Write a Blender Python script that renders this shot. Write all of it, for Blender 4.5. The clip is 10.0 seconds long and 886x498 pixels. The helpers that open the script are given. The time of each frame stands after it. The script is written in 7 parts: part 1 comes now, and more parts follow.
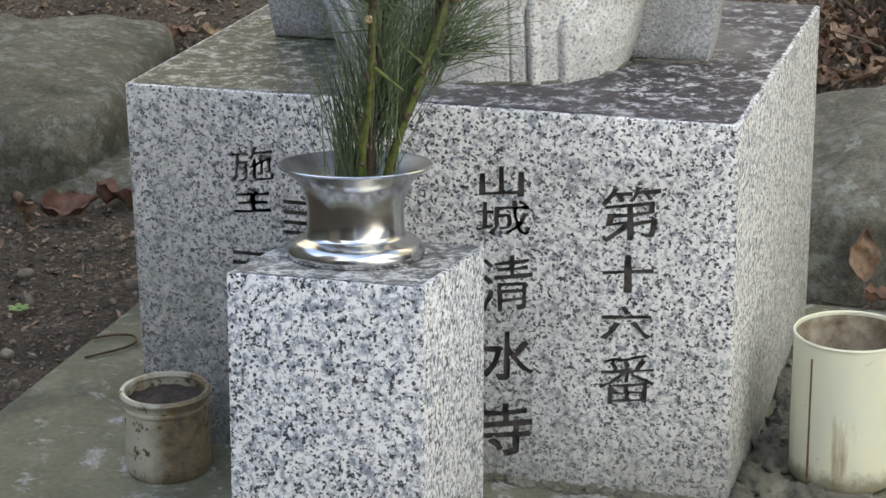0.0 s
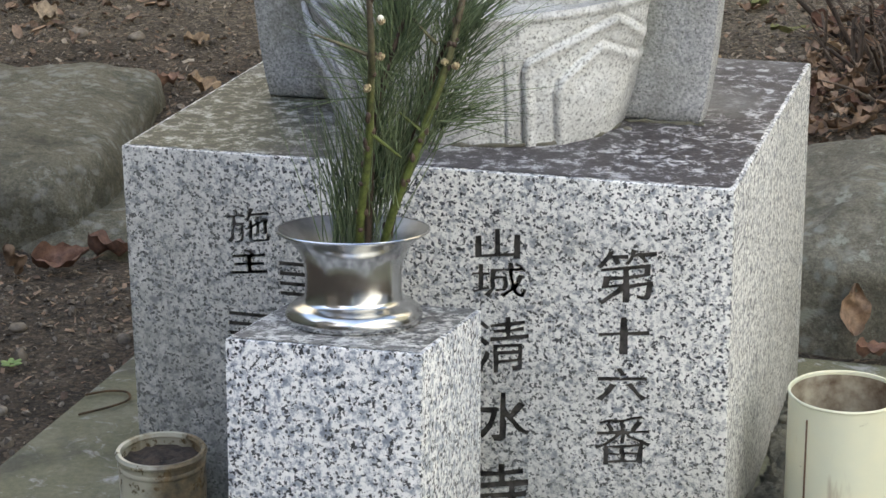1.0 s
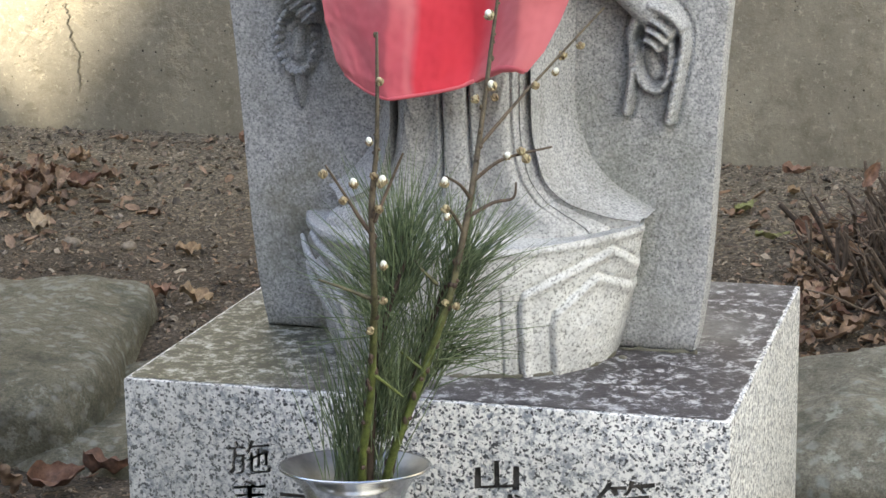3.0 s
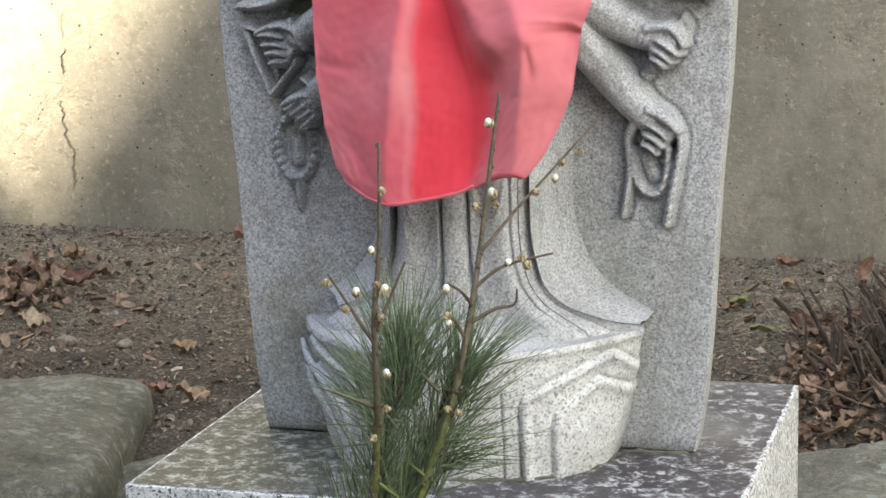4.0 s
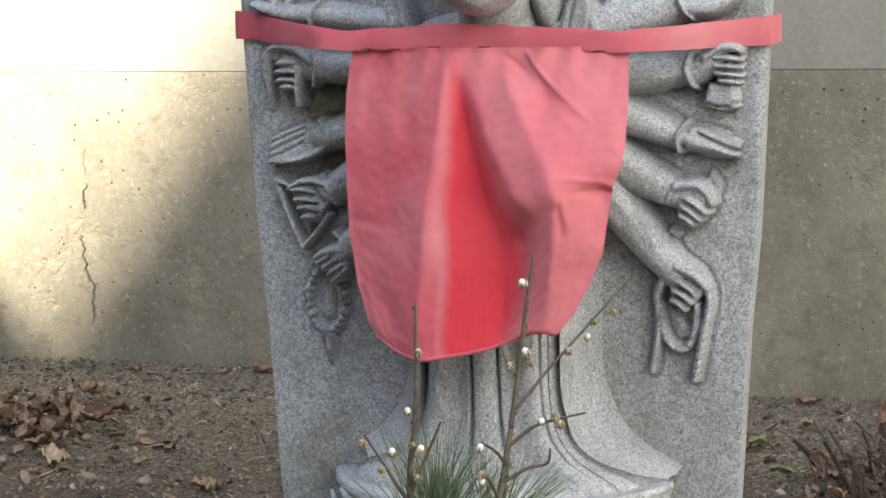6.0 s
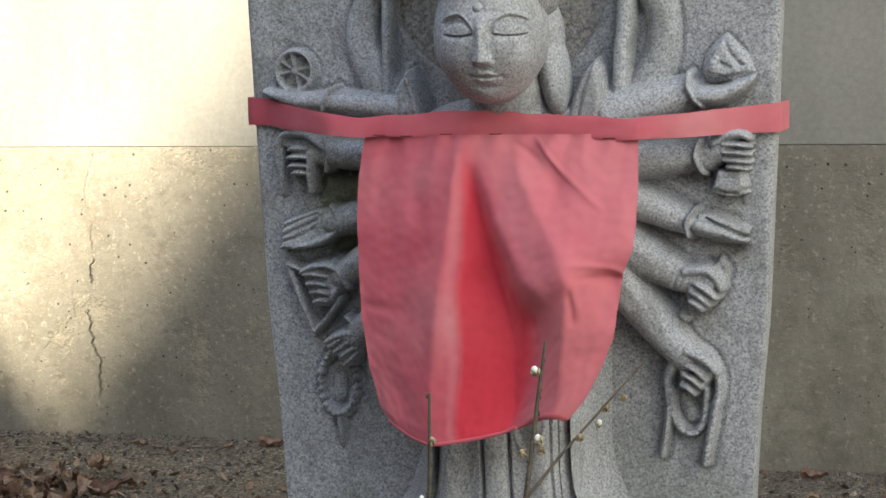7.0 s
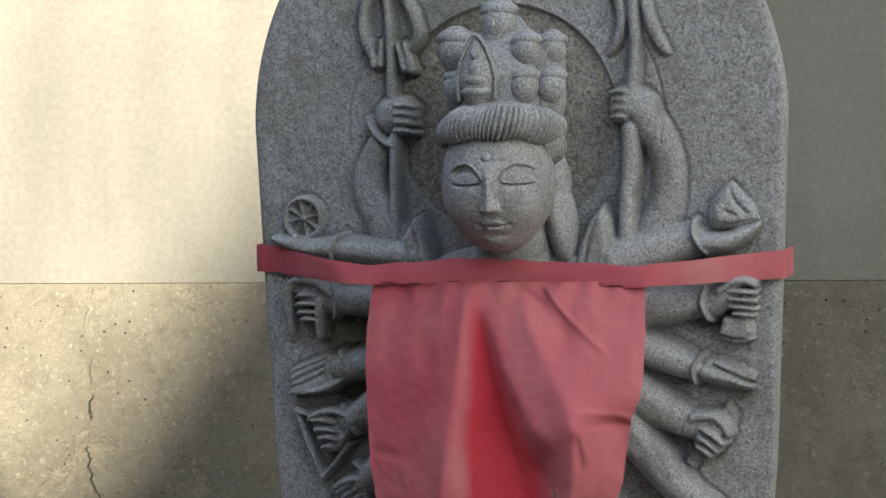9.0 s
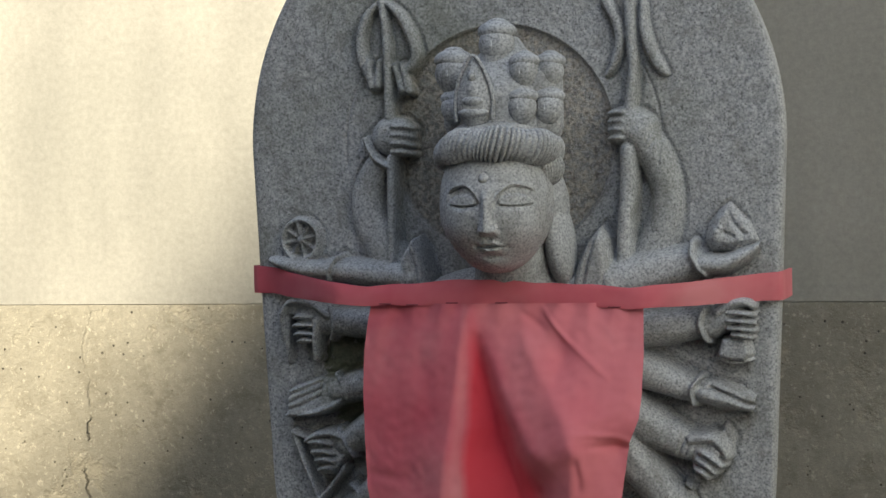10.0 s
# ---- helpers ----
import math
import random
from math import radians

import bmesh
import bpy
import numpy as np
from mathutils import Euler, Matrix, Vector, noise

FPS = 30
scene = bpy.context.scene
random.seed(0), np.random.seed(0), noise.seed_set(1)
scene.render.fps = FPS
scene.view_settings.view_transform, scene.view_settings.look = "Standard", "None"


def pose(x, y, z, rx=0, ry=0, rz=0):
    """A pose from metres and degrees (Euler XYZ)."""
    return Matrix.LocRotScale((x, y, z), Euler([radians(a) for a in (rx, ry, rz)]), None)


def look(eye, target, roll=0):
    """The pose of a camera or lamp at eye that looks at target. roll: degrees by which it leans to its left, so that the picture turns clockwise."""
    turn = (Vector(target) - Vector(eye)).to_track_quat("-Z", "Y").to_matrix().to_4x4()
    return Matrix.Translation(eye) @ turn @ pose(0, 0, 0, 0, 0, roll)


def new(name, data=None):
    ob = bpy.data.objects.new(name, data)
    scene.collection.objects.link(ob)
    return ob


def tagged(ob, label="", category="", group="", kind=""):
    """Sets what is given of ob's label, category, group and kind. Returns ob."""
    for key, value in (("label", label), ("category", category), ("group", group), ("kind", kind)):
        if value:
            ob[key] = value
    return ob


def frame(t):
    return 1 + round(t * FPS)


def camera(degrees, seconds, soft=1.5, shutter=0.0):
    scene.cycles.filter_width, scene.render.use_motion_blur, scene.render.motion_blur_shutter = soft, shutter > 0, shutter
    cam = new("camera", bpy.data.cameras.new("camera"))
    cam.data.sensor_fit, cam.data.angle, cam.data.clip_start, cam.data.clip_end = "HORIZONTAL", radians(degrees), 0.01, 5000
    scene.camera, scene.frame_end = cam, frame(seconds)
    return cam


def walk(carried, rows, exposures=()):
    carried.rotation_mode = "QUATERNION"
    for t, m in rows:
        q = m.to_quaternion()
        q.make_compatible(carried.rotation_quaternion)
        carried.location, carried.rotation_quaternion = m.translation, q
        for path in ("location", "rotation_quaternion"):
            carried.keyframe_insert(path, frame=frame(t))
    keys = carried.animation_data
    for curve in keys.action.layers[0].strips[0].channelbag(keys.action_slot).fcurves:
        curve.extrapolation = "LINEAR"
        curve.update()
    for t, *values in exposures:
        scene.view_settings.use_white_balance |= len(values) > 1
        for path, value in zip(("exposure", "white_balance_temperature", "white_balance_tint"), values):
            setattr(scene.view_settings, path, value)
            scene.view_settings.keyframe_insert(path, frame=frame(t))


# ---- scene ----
cam = camera(23.8, 10.0, soft=1.5)
PATH = [
    (0, (0.499, -1.493, 0.735), (-0.08, 0.306, 0.082), -0.8),
    (0.5, (0.493, -1.493, 0.743), (-0.078, 0.311, 0.096), -0.6),
    (1, (0.486, -1.494, 0.762), (-0.077, 0.32, 0.134), -0.7),
    (1.5, (0.482, -1.499, 0.774), (-0.076, 0.332, 0.193), -0.6),
    (2, (0.481, -1.503, 0.784), (-0.076, 0.341, 0.247), -0.9),
    (3.5, (0.473, -1.513, 0.819), (-0.081, 0.361, 0.394), -1.0),
    (4, (0.47, -1.516, 0.825), (-0.081, 0.369, 0.441), -1.3),
    (4.5, (0.466, -1.517, 0.832), (-0.085, 0.373, 0.478), -1.4),
    (5, (0.462, -1.52, 0.841), (-0.092, 0.374, 0.514), -1.2),
    (5.5, (0.458, -1.525, 0.847), (-0.101, 0.372, 0.549), -1.0),
    (7, (0.452, -1.546, 0.872), (-0.112, 0.362, 0.665), -1.1),
    (7.5, (0.446, -1.549, 0.881), (-0.116, 0.363, 0.707), -0.8),
    (8, (0.442, -1.552, 0.887), (-0.117, 0.364, 0.744), -0.9),
    (8.5, (0.443, -1.556, 0.887), (-0.115, 0.361, 0.775), -1.0),
    (9, (0.443, -1.561, 0.889), (-0.114, 0.358, 0.803), -1.2),
    (9.5, (0.441, -1.559, 0.891), (-0.115, 0.361, 0.822), -1.2),
    (10, (0.443, -1.556, 0.889), (-0.1132, 0.364, 0.823), -1.2),
]
EXPO = [(0, 2.47, 7300, 9), (2, 2.66, 7350, 9), (3.5, 2.80, 7400, 9), (4.5, 2.87, 7450, 9), (5.5, 2.78, 7400, 9), (7, 2.21, 7300, 8), (7.5, 2.02, 7250, 8), (8.5, 1.71, 7250, 7), (10, 1.54, 7350, 6)]
walk(cam, [(t, look(e, a, r)) for t, e, a, r in PATH], EXPO)

# ---- light ----
world = bpy.data.worlds.new("sky")
scene.world = world
world.use_nodes = True
wn = world.node_tree
sky = wn.nodes.new("ShaderNodeTexSky")
sky.sky_type = "NISHITA"
sky.sun_disc = False
SUN_AZ, SUN_EL = radians(215), radians(38)      # azimuth clockwise from +y
sky.sun_elevation, sky.sun_rotation = SUN_EL, SUN_AZ
wn.links.new(sky.outputs[0], wn.nodes["Background"].inputs[0])
wn.nodes["Background"].inputs[1].default_value = 0.118
SUN_DIR = Vector((math.sin(SUN_AZ) * math.cos(SUN_EL), math.cos(SUN_AZ) * math.cos(SUN_EL), math.sin(SUN_EL)))
sun_data = bpy.data.lights.new("sun", "SUN")
sun_data.energy, sun_data.angle, sun_data.color = 5.0, radians(1.7), (1.0, 0.95, 0.85)
sun = new("sun", sun_data)
sun.matrix_world = look(SUN_DIR * 30, (0, 0, 0))



# ---- materials ----
class Nodes:
    """A small writer for procedural materials, in world metres."""

    def __init__(self, name, rough=0.8, metal=0.0, local=False):
        self.m = bpy.data.materials.new(name)
        self.m.use_nodes = True
        self.t = self.m.node_tree
        self.b = self.t.nodes["Principled BSDF"]
        self.b.inputs["Roughness"].default_value = rough
        self.b.inputs["Metallic"].default_value = metal
        if local:
            self.co = self.t.nodes.new("ShaderNodeTexCoord").outputs["Object"]
        else:
            self.co = self.t.nodes.new("ShaderNodeNewGeometry").outputs["Position"]

    def put(self, socket, value):
        if isinstance(value, bpy.types.NodeSocket):
            self.t.links.new(value, socket)
        elif isinstance(value, tuple) and len(value) == 3 and socket.type == "RGBA":
            socket.default_value = (*value, 1)
        else:
            socket.default_value = value

    def scaled(self, sx, sy, sz, co=None):
        n = self.t.nodes.new("ShaderNodeMapping")
        self.put(n.inputs["Vector"], co or self.co)
        n.inputs["Scale"].default_value = (sx, sy, sz)
        return n.outputs[0]

    def noise(self, scale, detail=3.0, rough=0.55, co=None, warp=0.0, colour=False):
        n = self.t.nodes.new("ShaderNodeTexNoise")
        self.put(n.inputs["Vector"], co or self.co)
        n.inputs["Scale"].default_value, n.inputs["Detail"].default_value = scale, detail
        n.inputs["Roughness"].default_value, n.inputs["Distortion"].default_value = rough, warp
        return n.outputs["Color" if colour else "Fac"]

    def cells(self, scale, co=None, feature="F1", out="Color", rand=1.0):
        n = self.t.nodes.new("ShaderNodeTexVoronoi")
        n.feature = feature
        self.put(n.inputs["Vector"], co or self.co)
        n.inputs["Scale"].default_value, n.inputs["Randomness"].default_value = scale, rand
        return n.outputs[out]

    def warped(self, amount, scale):
        add = self.t.nodes.new("ShaderNodeVectorMath")
        add.operation = "MULTIPLY_ADD"
        self.put(add.inputs[0], self.noise(scale, 2, colour=True))
        add.inputs[1].default_value = (amount, amount, amount)
        self.put(add.inputs[2], self.co)
        return add.outputs[0]

    def ramp(self, fac, *stops, hard=False):
        n = self.t.nodes.new("ShaderNodeValToRGB")
        if hard:
            n.color_ramp.interpolation = "CONSTANT"
        el = n.color_ramp.elements
        while len(el) < len(stops):
            el.new(0.5)
        for e, (p, c) in zip(el, stops):
            e.position = p
            e.color = (*c, 1) if isinstance(c, tuple) else (c, c, c, 1)
        self.put(n.inputs[0], fac)
        return n.outputs[0]

    def mix(self, fac, a, b, mode="MIX"):
        n = self.t.nodes.new("ShaderNodeMix")
        n.data_type, n.blend_type = "RGBA", mode
        self.put(n.inputs[0], fac)
        self.put(n.inputs[6], a)
        self.put(n.inputs[7], b)
        return n.outputs[2]

    def math(self, op, a, b=0.0):
        n = self.t.nodes.new("ShaderNodeMath")
        n.operation = op
        self.put(n.inputs[0], a)
        self.put(n.inputs[1], b)
        return n.outputs[0]

    def axis(self, k):
        n = self.t.nodes.new("ShaderNodeSeparateXYZ")
        self.put(n.inputs[0], self.co)
        return n.outputs[k]

    def rand(self):
        return self.t.nodes.new("ShaderNodeObjectInfo").outputs["Random"]

    def island(self):
        return self.t.nodes.new("ShaderNodeNewGeometry").outputs["Random Per Island"]

    def done(self, colour, height=None, bump=0.5, dist=0.002, rough=None):
        self.put(self.b.inputs["Base Color"], colour)
        if rough is not None:
            self.put(self.b.inputs["Roughness"], rough)
        if height is not None:
            n = self.t.nodes.new("ShaderNodeBump")
            n.inputs["Strength"].default_value, n.inputs["Distance"].default_value = bump, dist
            self.put(n.inputs["Height"], height)
            self.t.links.new(n.outputs[0], self.b.inputs["Normal"])
        return self.m


def granite(name, tones, fine, stain, grimy_shaded=False):
    """Speckled granite: light feldspar, blue-grey quartz, black mica."""
    n = Nodes(name, 0.5)
    light, mid, grey, black = tones
    w = n.warped(0.004, 120)
    base = n.ramp(n.noise(105 * fine, 6, 0.66, w), (0.37, grey), (0.455, mid), (0.51, light), (0.7, tuple(min(0.9, x * 1.1) for x in light)))
    quartz = n.ramp(n.noise(170 * fine, 3, 0.6), (0.53, 0.0), (0.58, 0.6))
    base = n.mix(quartz, base, grey)
    mica = n.ramp(n.noise(165 * fine, 3, 0.65, n.warped(0.006, 60)), (0.583, 0.0), (0.600, 1.0))
    base = n.mix(mica, base, black)
    dots = n.ramp(n.cells(330 * fine, w), (0.0, 0.95), (0.19, 0.0), hard=True)
    base = n.mix(dots, base, tuple(x * 2.0 for x in black))
    dirt = n.ramp(n.noise(5, 6, 0.65), (0.45, 0.0), (0.75, stain))
    base = n.mix(dirt, base, (0.16, 0.155, 0.13))
    # splashed mud and algae with a ragged upper edge
    splash = n.ramp(n.math("ADD", n.axis(2), n.math("MULTIPLY", n.noise(22, 8, 0.72), 0.10)), (0.045, 0.75), (0.115, 0.0))
    base = n.mix(n.math("MULTIPLY", splash, stain * 1.6), base, n.ramp(n.noise(60, 7, 0.75), (0.38, (0.10, 0.098, 0.075)), (0.62, (0.33, 0.325, 0.29))))
    if grimy_shaded:
        # ragged grey-green film up the foot and over one end, its shade painted in
        creep = n.math("ADD", n.math("MULTIPLY", n.axis(0), 1.2), n.math("ADD", n.math("MULTIPLY", n.axis(2), 2.0), n.math("MULTIPLY", n.noise(11, 8, 0.7), 0.9)))
        film_shade = n.math("MULTIPLY", n.ramp(creep, (0.36, 0.80), (1.0, 0.0)), n.ramp(n.noise(70, 7, 0.75), (0.36, 0.45), (0.6, 1.0)))
        base = n.mix(film_shade, base, (0.20, 0.205, 0.19))
    return n.done(base, n.noise(420, 3), 0.12, 0.001)


M_PLINTH = granite("plinth_granite", ((0.84, 0.835, 0.81), (0.62, 0.625, 0.63), (0.25, 0.27, 0.31), (0.025, 0.027, 0.033)), 1.6, 0.4, True)
M_PILLAR = granite("pillar_granite", ((0.82, 0.82, 0.82), (0.54, 0.565, 0.61), (0.21, 0.24, 0.30), (0.018, 0.02, 0.025)), 1.5, 0.2)


def statue_stone():
    n = Nodes("statue_granite", 0.72)
    base = n.ramp(n.noise(480, 3, 0.6), (0.33, (0.20, 0.205, 0.215)), (0.46, (0.35, 0.355, 0.365)), (0.55, (0.43, 0.435, 0.44)), (0.68, (0.58, 0.58, 0.58)))
    flecks = n.ramp(n.noise(520, 2, 0.6, n.warped(0.003, 90)), (0.615, 0.0), (0.66, 0.8))
    base = n.mix(flecks, base, (0.07, 0.07, 0.072))
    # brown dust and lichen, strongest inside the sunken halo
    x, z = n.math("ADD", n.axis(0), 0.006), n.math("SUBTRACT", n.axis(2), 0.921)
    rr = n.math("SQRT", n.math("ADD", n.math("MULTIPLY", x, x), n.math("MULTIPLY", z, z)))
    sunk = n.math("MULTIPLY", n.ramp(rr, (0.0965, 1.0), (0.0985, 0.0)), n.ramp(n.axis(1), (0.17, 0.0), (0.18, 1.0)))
    rough_dust = n.ramp(n.noise(170, 6, 0.75), (0.40, 0.2), (0.58, 0.9))
    # paler, rain-cleaned stone on the lotus and the lower robe
    washed_lit = n.math("MULTIPLY", n.ramp(n.math("ADD", n.axis(2), n.math("MULTIPLY", n.noise(18, 5, 0.6), 0.02)), (0.424, 1.0), (0.446, 0.12)), n.ramp(n.axis(1), (0.14, 1.0), (0.165, 0.0)))
    # fades towards -x: the light from +x is painted into the stone
    washed_lit = n.math("MULTIPLY", washed_lit, n.ramp(n.math("ADD", n.axis(0), n.math("MULTIPLY", n.noise(24, 5, 0.6), 0.05)), (0.0, 0.12), (0.075, 1.0)))
    base = n.mix(n.math("MULTIPLY", washed_lit, n.ramp(n.noise(26, 6, 0.7), (0.35, 0.5), (0.6, 0.95))), base, n.ramp(n.noise(420, 3, 0.6), (0.36, (0.22, 0.22, 0.21)), (0.45, (0.62, 0.62, 0.60)), (0.52, (0.76, 0.76, 0.74)), (0.68, (0.82, 0.82, 0.80))))
    dark = n.ramp(n.noise(14, 7, 0.7), (0.5, 0.0), (0.72, 0.45))
    base = n.mix(dark, base, (0.17, 0.165, 0.145))
    grime = n.ramp(n.noise(34, 9, 0.76, warp=0.5), (0.5, 0.0), (0.68, 0.6))
    base = n.mix(n.math("MULTIPLY", grime, n.ramp(n.axis(2), (0.42, 0.25), (0.6, 1.0))), base, (0.15, 0.145, 0.125))
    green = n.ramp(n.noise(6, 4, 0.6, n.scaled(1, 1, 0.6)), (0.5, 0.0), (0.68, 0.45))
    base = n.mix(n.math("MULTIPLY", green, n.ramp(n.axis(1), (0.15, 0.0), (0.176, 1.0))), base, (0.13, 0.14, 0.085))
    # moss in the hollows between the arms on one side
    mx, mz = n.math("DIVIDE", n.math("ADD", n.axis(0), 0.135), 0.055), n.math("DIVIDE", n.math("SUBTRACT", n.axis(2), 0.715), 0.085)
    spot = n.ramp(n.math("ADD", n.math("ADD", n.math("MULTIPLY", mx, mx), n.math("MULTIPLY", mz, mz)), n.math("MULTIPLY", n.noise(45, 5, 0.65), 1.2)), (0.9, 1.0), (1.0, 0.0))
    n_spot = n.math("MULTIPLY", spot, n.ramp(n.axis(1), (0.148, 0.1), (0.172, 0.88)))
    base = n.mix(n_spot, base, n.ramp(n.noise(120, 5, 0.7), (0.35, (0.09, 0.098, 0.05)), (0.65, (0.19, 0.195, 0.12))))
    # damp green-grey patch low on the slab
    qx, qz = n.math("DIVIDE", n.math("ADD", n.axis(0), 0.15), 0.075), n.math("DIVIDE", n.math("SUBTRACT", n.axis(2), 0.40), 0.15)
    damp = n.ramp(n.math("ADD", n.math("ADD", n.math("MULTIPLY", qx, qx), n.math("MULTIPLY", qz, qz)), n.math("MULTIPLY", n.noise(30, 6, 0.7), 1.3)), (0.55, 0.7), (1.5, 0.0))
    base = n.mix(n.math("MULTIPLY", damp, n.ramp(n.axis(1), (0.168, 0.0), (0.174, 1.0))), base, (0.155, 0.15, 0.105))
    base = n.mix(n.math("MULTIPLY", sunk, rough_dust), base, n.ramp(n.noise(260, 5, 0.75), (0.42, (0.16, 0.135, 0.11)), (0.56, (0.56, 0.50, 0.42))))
    pits = n.noise(480, 4, 0.7)
    h = n.math("ADD", n.math("MULTIPLY", pits, n.math("ADD", n.math("MULTIPLY", sunk, 7.0), 0.5)), n.math("MULTIPLY", n.noise(110, 3), 0.5))
    return n.done(base, h, 0.5, 0.0014)


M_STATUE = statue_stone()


def weathered_top():
    n = Nodes("weathered_granite_top", 0.6)
    streak = n.scaled(1.0, 1.0, 1)
    crust = n.ramp(n.noise(62, 10, 0.8, streak, 0.3), (0.47, (0.055, 0.048, 0.051)), (0.53, (0.10, 0.09, 0.095)), (0.555, (0.34, 0.34, 0.35)), (0.64, (0.56, 0.56, 0.56)))
    moss = n.ramp(n.noise(58, 10, 0.82, streak), (0.47, (0.042, 0.042, 0.028)), (0.52, (0.105, 0.102, 0.060)), (0.545, (0.26, 0.26, 0.225)), (0.64, (0.46, 0.46, 0.43)))
    side = n.ramp(n.math("ADD", n.axis(0), n.math("MULTIPLY", n.noise(7, 4), 0.35)), (0.02, 0.0), (0.2, 1.0))
    base = n.mix(side, moss, crust)
    # the worn front edge and the bare strip round the statue stay paler
    bare = n.ramp(n.math("ADD", n.noise(5, 4), n.math("MULTIPLY", n.axis(1), 0.6)), (0.66, 0.0), (0.74, 0.75))
    base = n.mix(bare, base, (0.15, 0.145, 0.14))
    corner = n.math("ADD", n.math("SUBTRACT", n.math("MULTIPLY", n.axis(1), 1.5), n.math("MULTIPLY", n.axis(0), 2.0)), n.math("MULTIPLY", n.noise(20, 8, 0.72), 0.8))
    base = n.mix(n.ramp(corner, (1.10, 0.0), (1.35, 0.6)), base, n.ramp(n.noise(90, 7, 0.75), (0.38, (0.08, 0.076, 0.025)), (0.62, (0.21, 0.195, 0.08))))
    grains = n.ramp(n.cells(300), (0.0, 0.7), (0.3, 1.0), (0.8, 1.2), hard=True)
    base = n.mix(0.6, base, grains, "MULTIPLY")
    return n.done(base, n.noise(220, 5, 0.7), 0.35, 0.0015)


M_TOP = weathered_top()


def stained_top():
    n = Nodes("stained_pillar_top", 0.5)
    base = n.ramp(n.noise(110, 5, 0.62), (0.36, (0.20, 0.20, 0.21)), (0.5, (0.46, 0.46, 0.46)), (0.62, (0.62, 0.62, 0.60)))
    smear = n.ramp(n.noise(55, 9, 0.78), (0.46, 0.9), (0.54, 0.0))
    base = n.mix(smear, base, (0.10, 0.10, 0.10))
    mica = n.ramp(n.noise(230, 3, 0.65), (0.58, 0.0), (0.60, 1.0))
    base = n.mix(mica, base, (0.03, 0.03, 0.035))
    return n.done(base, n.noise(300, 4), 0.2, 0.001)


M_PTOP = stained_top()


def concrete(name, a, b, c, pits, scale=1.0, extra=None):
    n = Nodes(name, 0.9)
    base = n.ramp(n.noise(2.3 * scale, 7, 0.62), (0.3, a), (0.55, b), (0.75, c))
    drips = n.ramp(n.noise(7 * scale, 5, 0.6, n.scaled(1, 1, 0.22)), (0.45, 1.0), (0.75, 0.72))
    base = n.mix(0.7, base, drips, "MULTIPLY")
    fine = n.ramp(n.noise(120 * scale, 5, 0.75), (0.3, 0.75), (0.7, 1.2))
    base = n.mix(0.6, base, fine, "MULTIPLY")
    holes = n.ramp(n.math("MULTIPLY", n.cells(42, out="Distance"), n.math("ADD", n.noise(3, 3), 0.25)), (0.045, 1.0), (0.075, 0.0))
    base = n.mix(n.math("MULTIPLY", holes, pits), base, (0.06, 0.05, 0.04))
    h = n.math("SUBTRACT", n.math("MULTIPLY", n.noise(55 * scale, 6, 0.7), 0.8), n.math("MULTIPLY", holes, pits))
    if extra:
        base, h = extra(n, base, h)
    return n.done(base, h, 0.9 if pits > 0.3 else 0.25, 0.005)


def crack(n, base, h):
    """One wandering hairline crack in the lower wall."""
    x, z = n.axis(0), n.axis(2)
    wander = n.math("MULTIPLY", n.math("SUBTRACT", n.noise(4.5, 6, 0.62, n.scaled(0.02, 0.02, 1)), 0.5), 0.13)
    d = n.math("ABSOLUTE", n.math("SUBTRACT", n.math("ADD", x, 1.362), wander))
    line = n.ramp(n.math("MULTIPLY", d, n.math("ADD", n.noise(60, 3), 0.5)), (0.0007, 1.0), (0.0022, 0.0))
    gaps = n.ramp(n.noise(14, 2, 0.5, n.scaled(0.02, 0.02, 1)), (0.40, 0.0), (0.50, 1.0))
    low = n.math("MULTIPLY", n.ramp(z, (0.16, 0.0), (0.18, 1.0)), n.ramp(z, (0.44, 1.0), (0.50, 0.25)))
    line = n.math("MULTIPLY", n.math("MULTIPLY", line, gaps), low)
    spall = n.ramp(n.noise(8, 6, 0.7), (0.56, 0.0), (0.66, 1.0))
    base = n.mix(n.math("MULTIPLY", spall, 0.4), base, (0.36, 0.315, 0.225))
    blotch = n.ramp(n.noise(19, 8, 0.74, warp=0.4), (0.5, 0.0), (0.66, 0.6))
    base = n.mix(blotch, base, (0.13, 0.112, 0.08))
    grit = n.ramp(n.noise(70, 7, 0.8), (0.56, 0.0), (0.63, 0.6))
    base = n.mix(grit, base, (0.42, 0.385, 0.30))
    specks = n.ramp(n.noise(120, 6, 0.8), (0.60, 0.0), (0.66, 0.65))
    base = n.mix(specks, base, (0.10, 0.085, 0.06))
    return n.mix(n.math("MULTIPLY", line, 0.8), base, (0.09, 0.078, 0.055)), n.math("SUBTRACT", h, n.math("ADD", line, n.math("MULTIPLY", spall, 0.5)))


M_WALL_LOW = concrete("rough_concrete", (0.165, 0.148, 0.112), (0.245, 0.222, 0.172), (0.315, 0.288, 0.228), 1.0, extra=crack)
M_WALL_UP = concrete("smooth_concrete", (0.285, 0.273, 0.24), (0.335, 0.319, 0.281), (0.375, 0.357, 0.316), 0.08, 0.7)


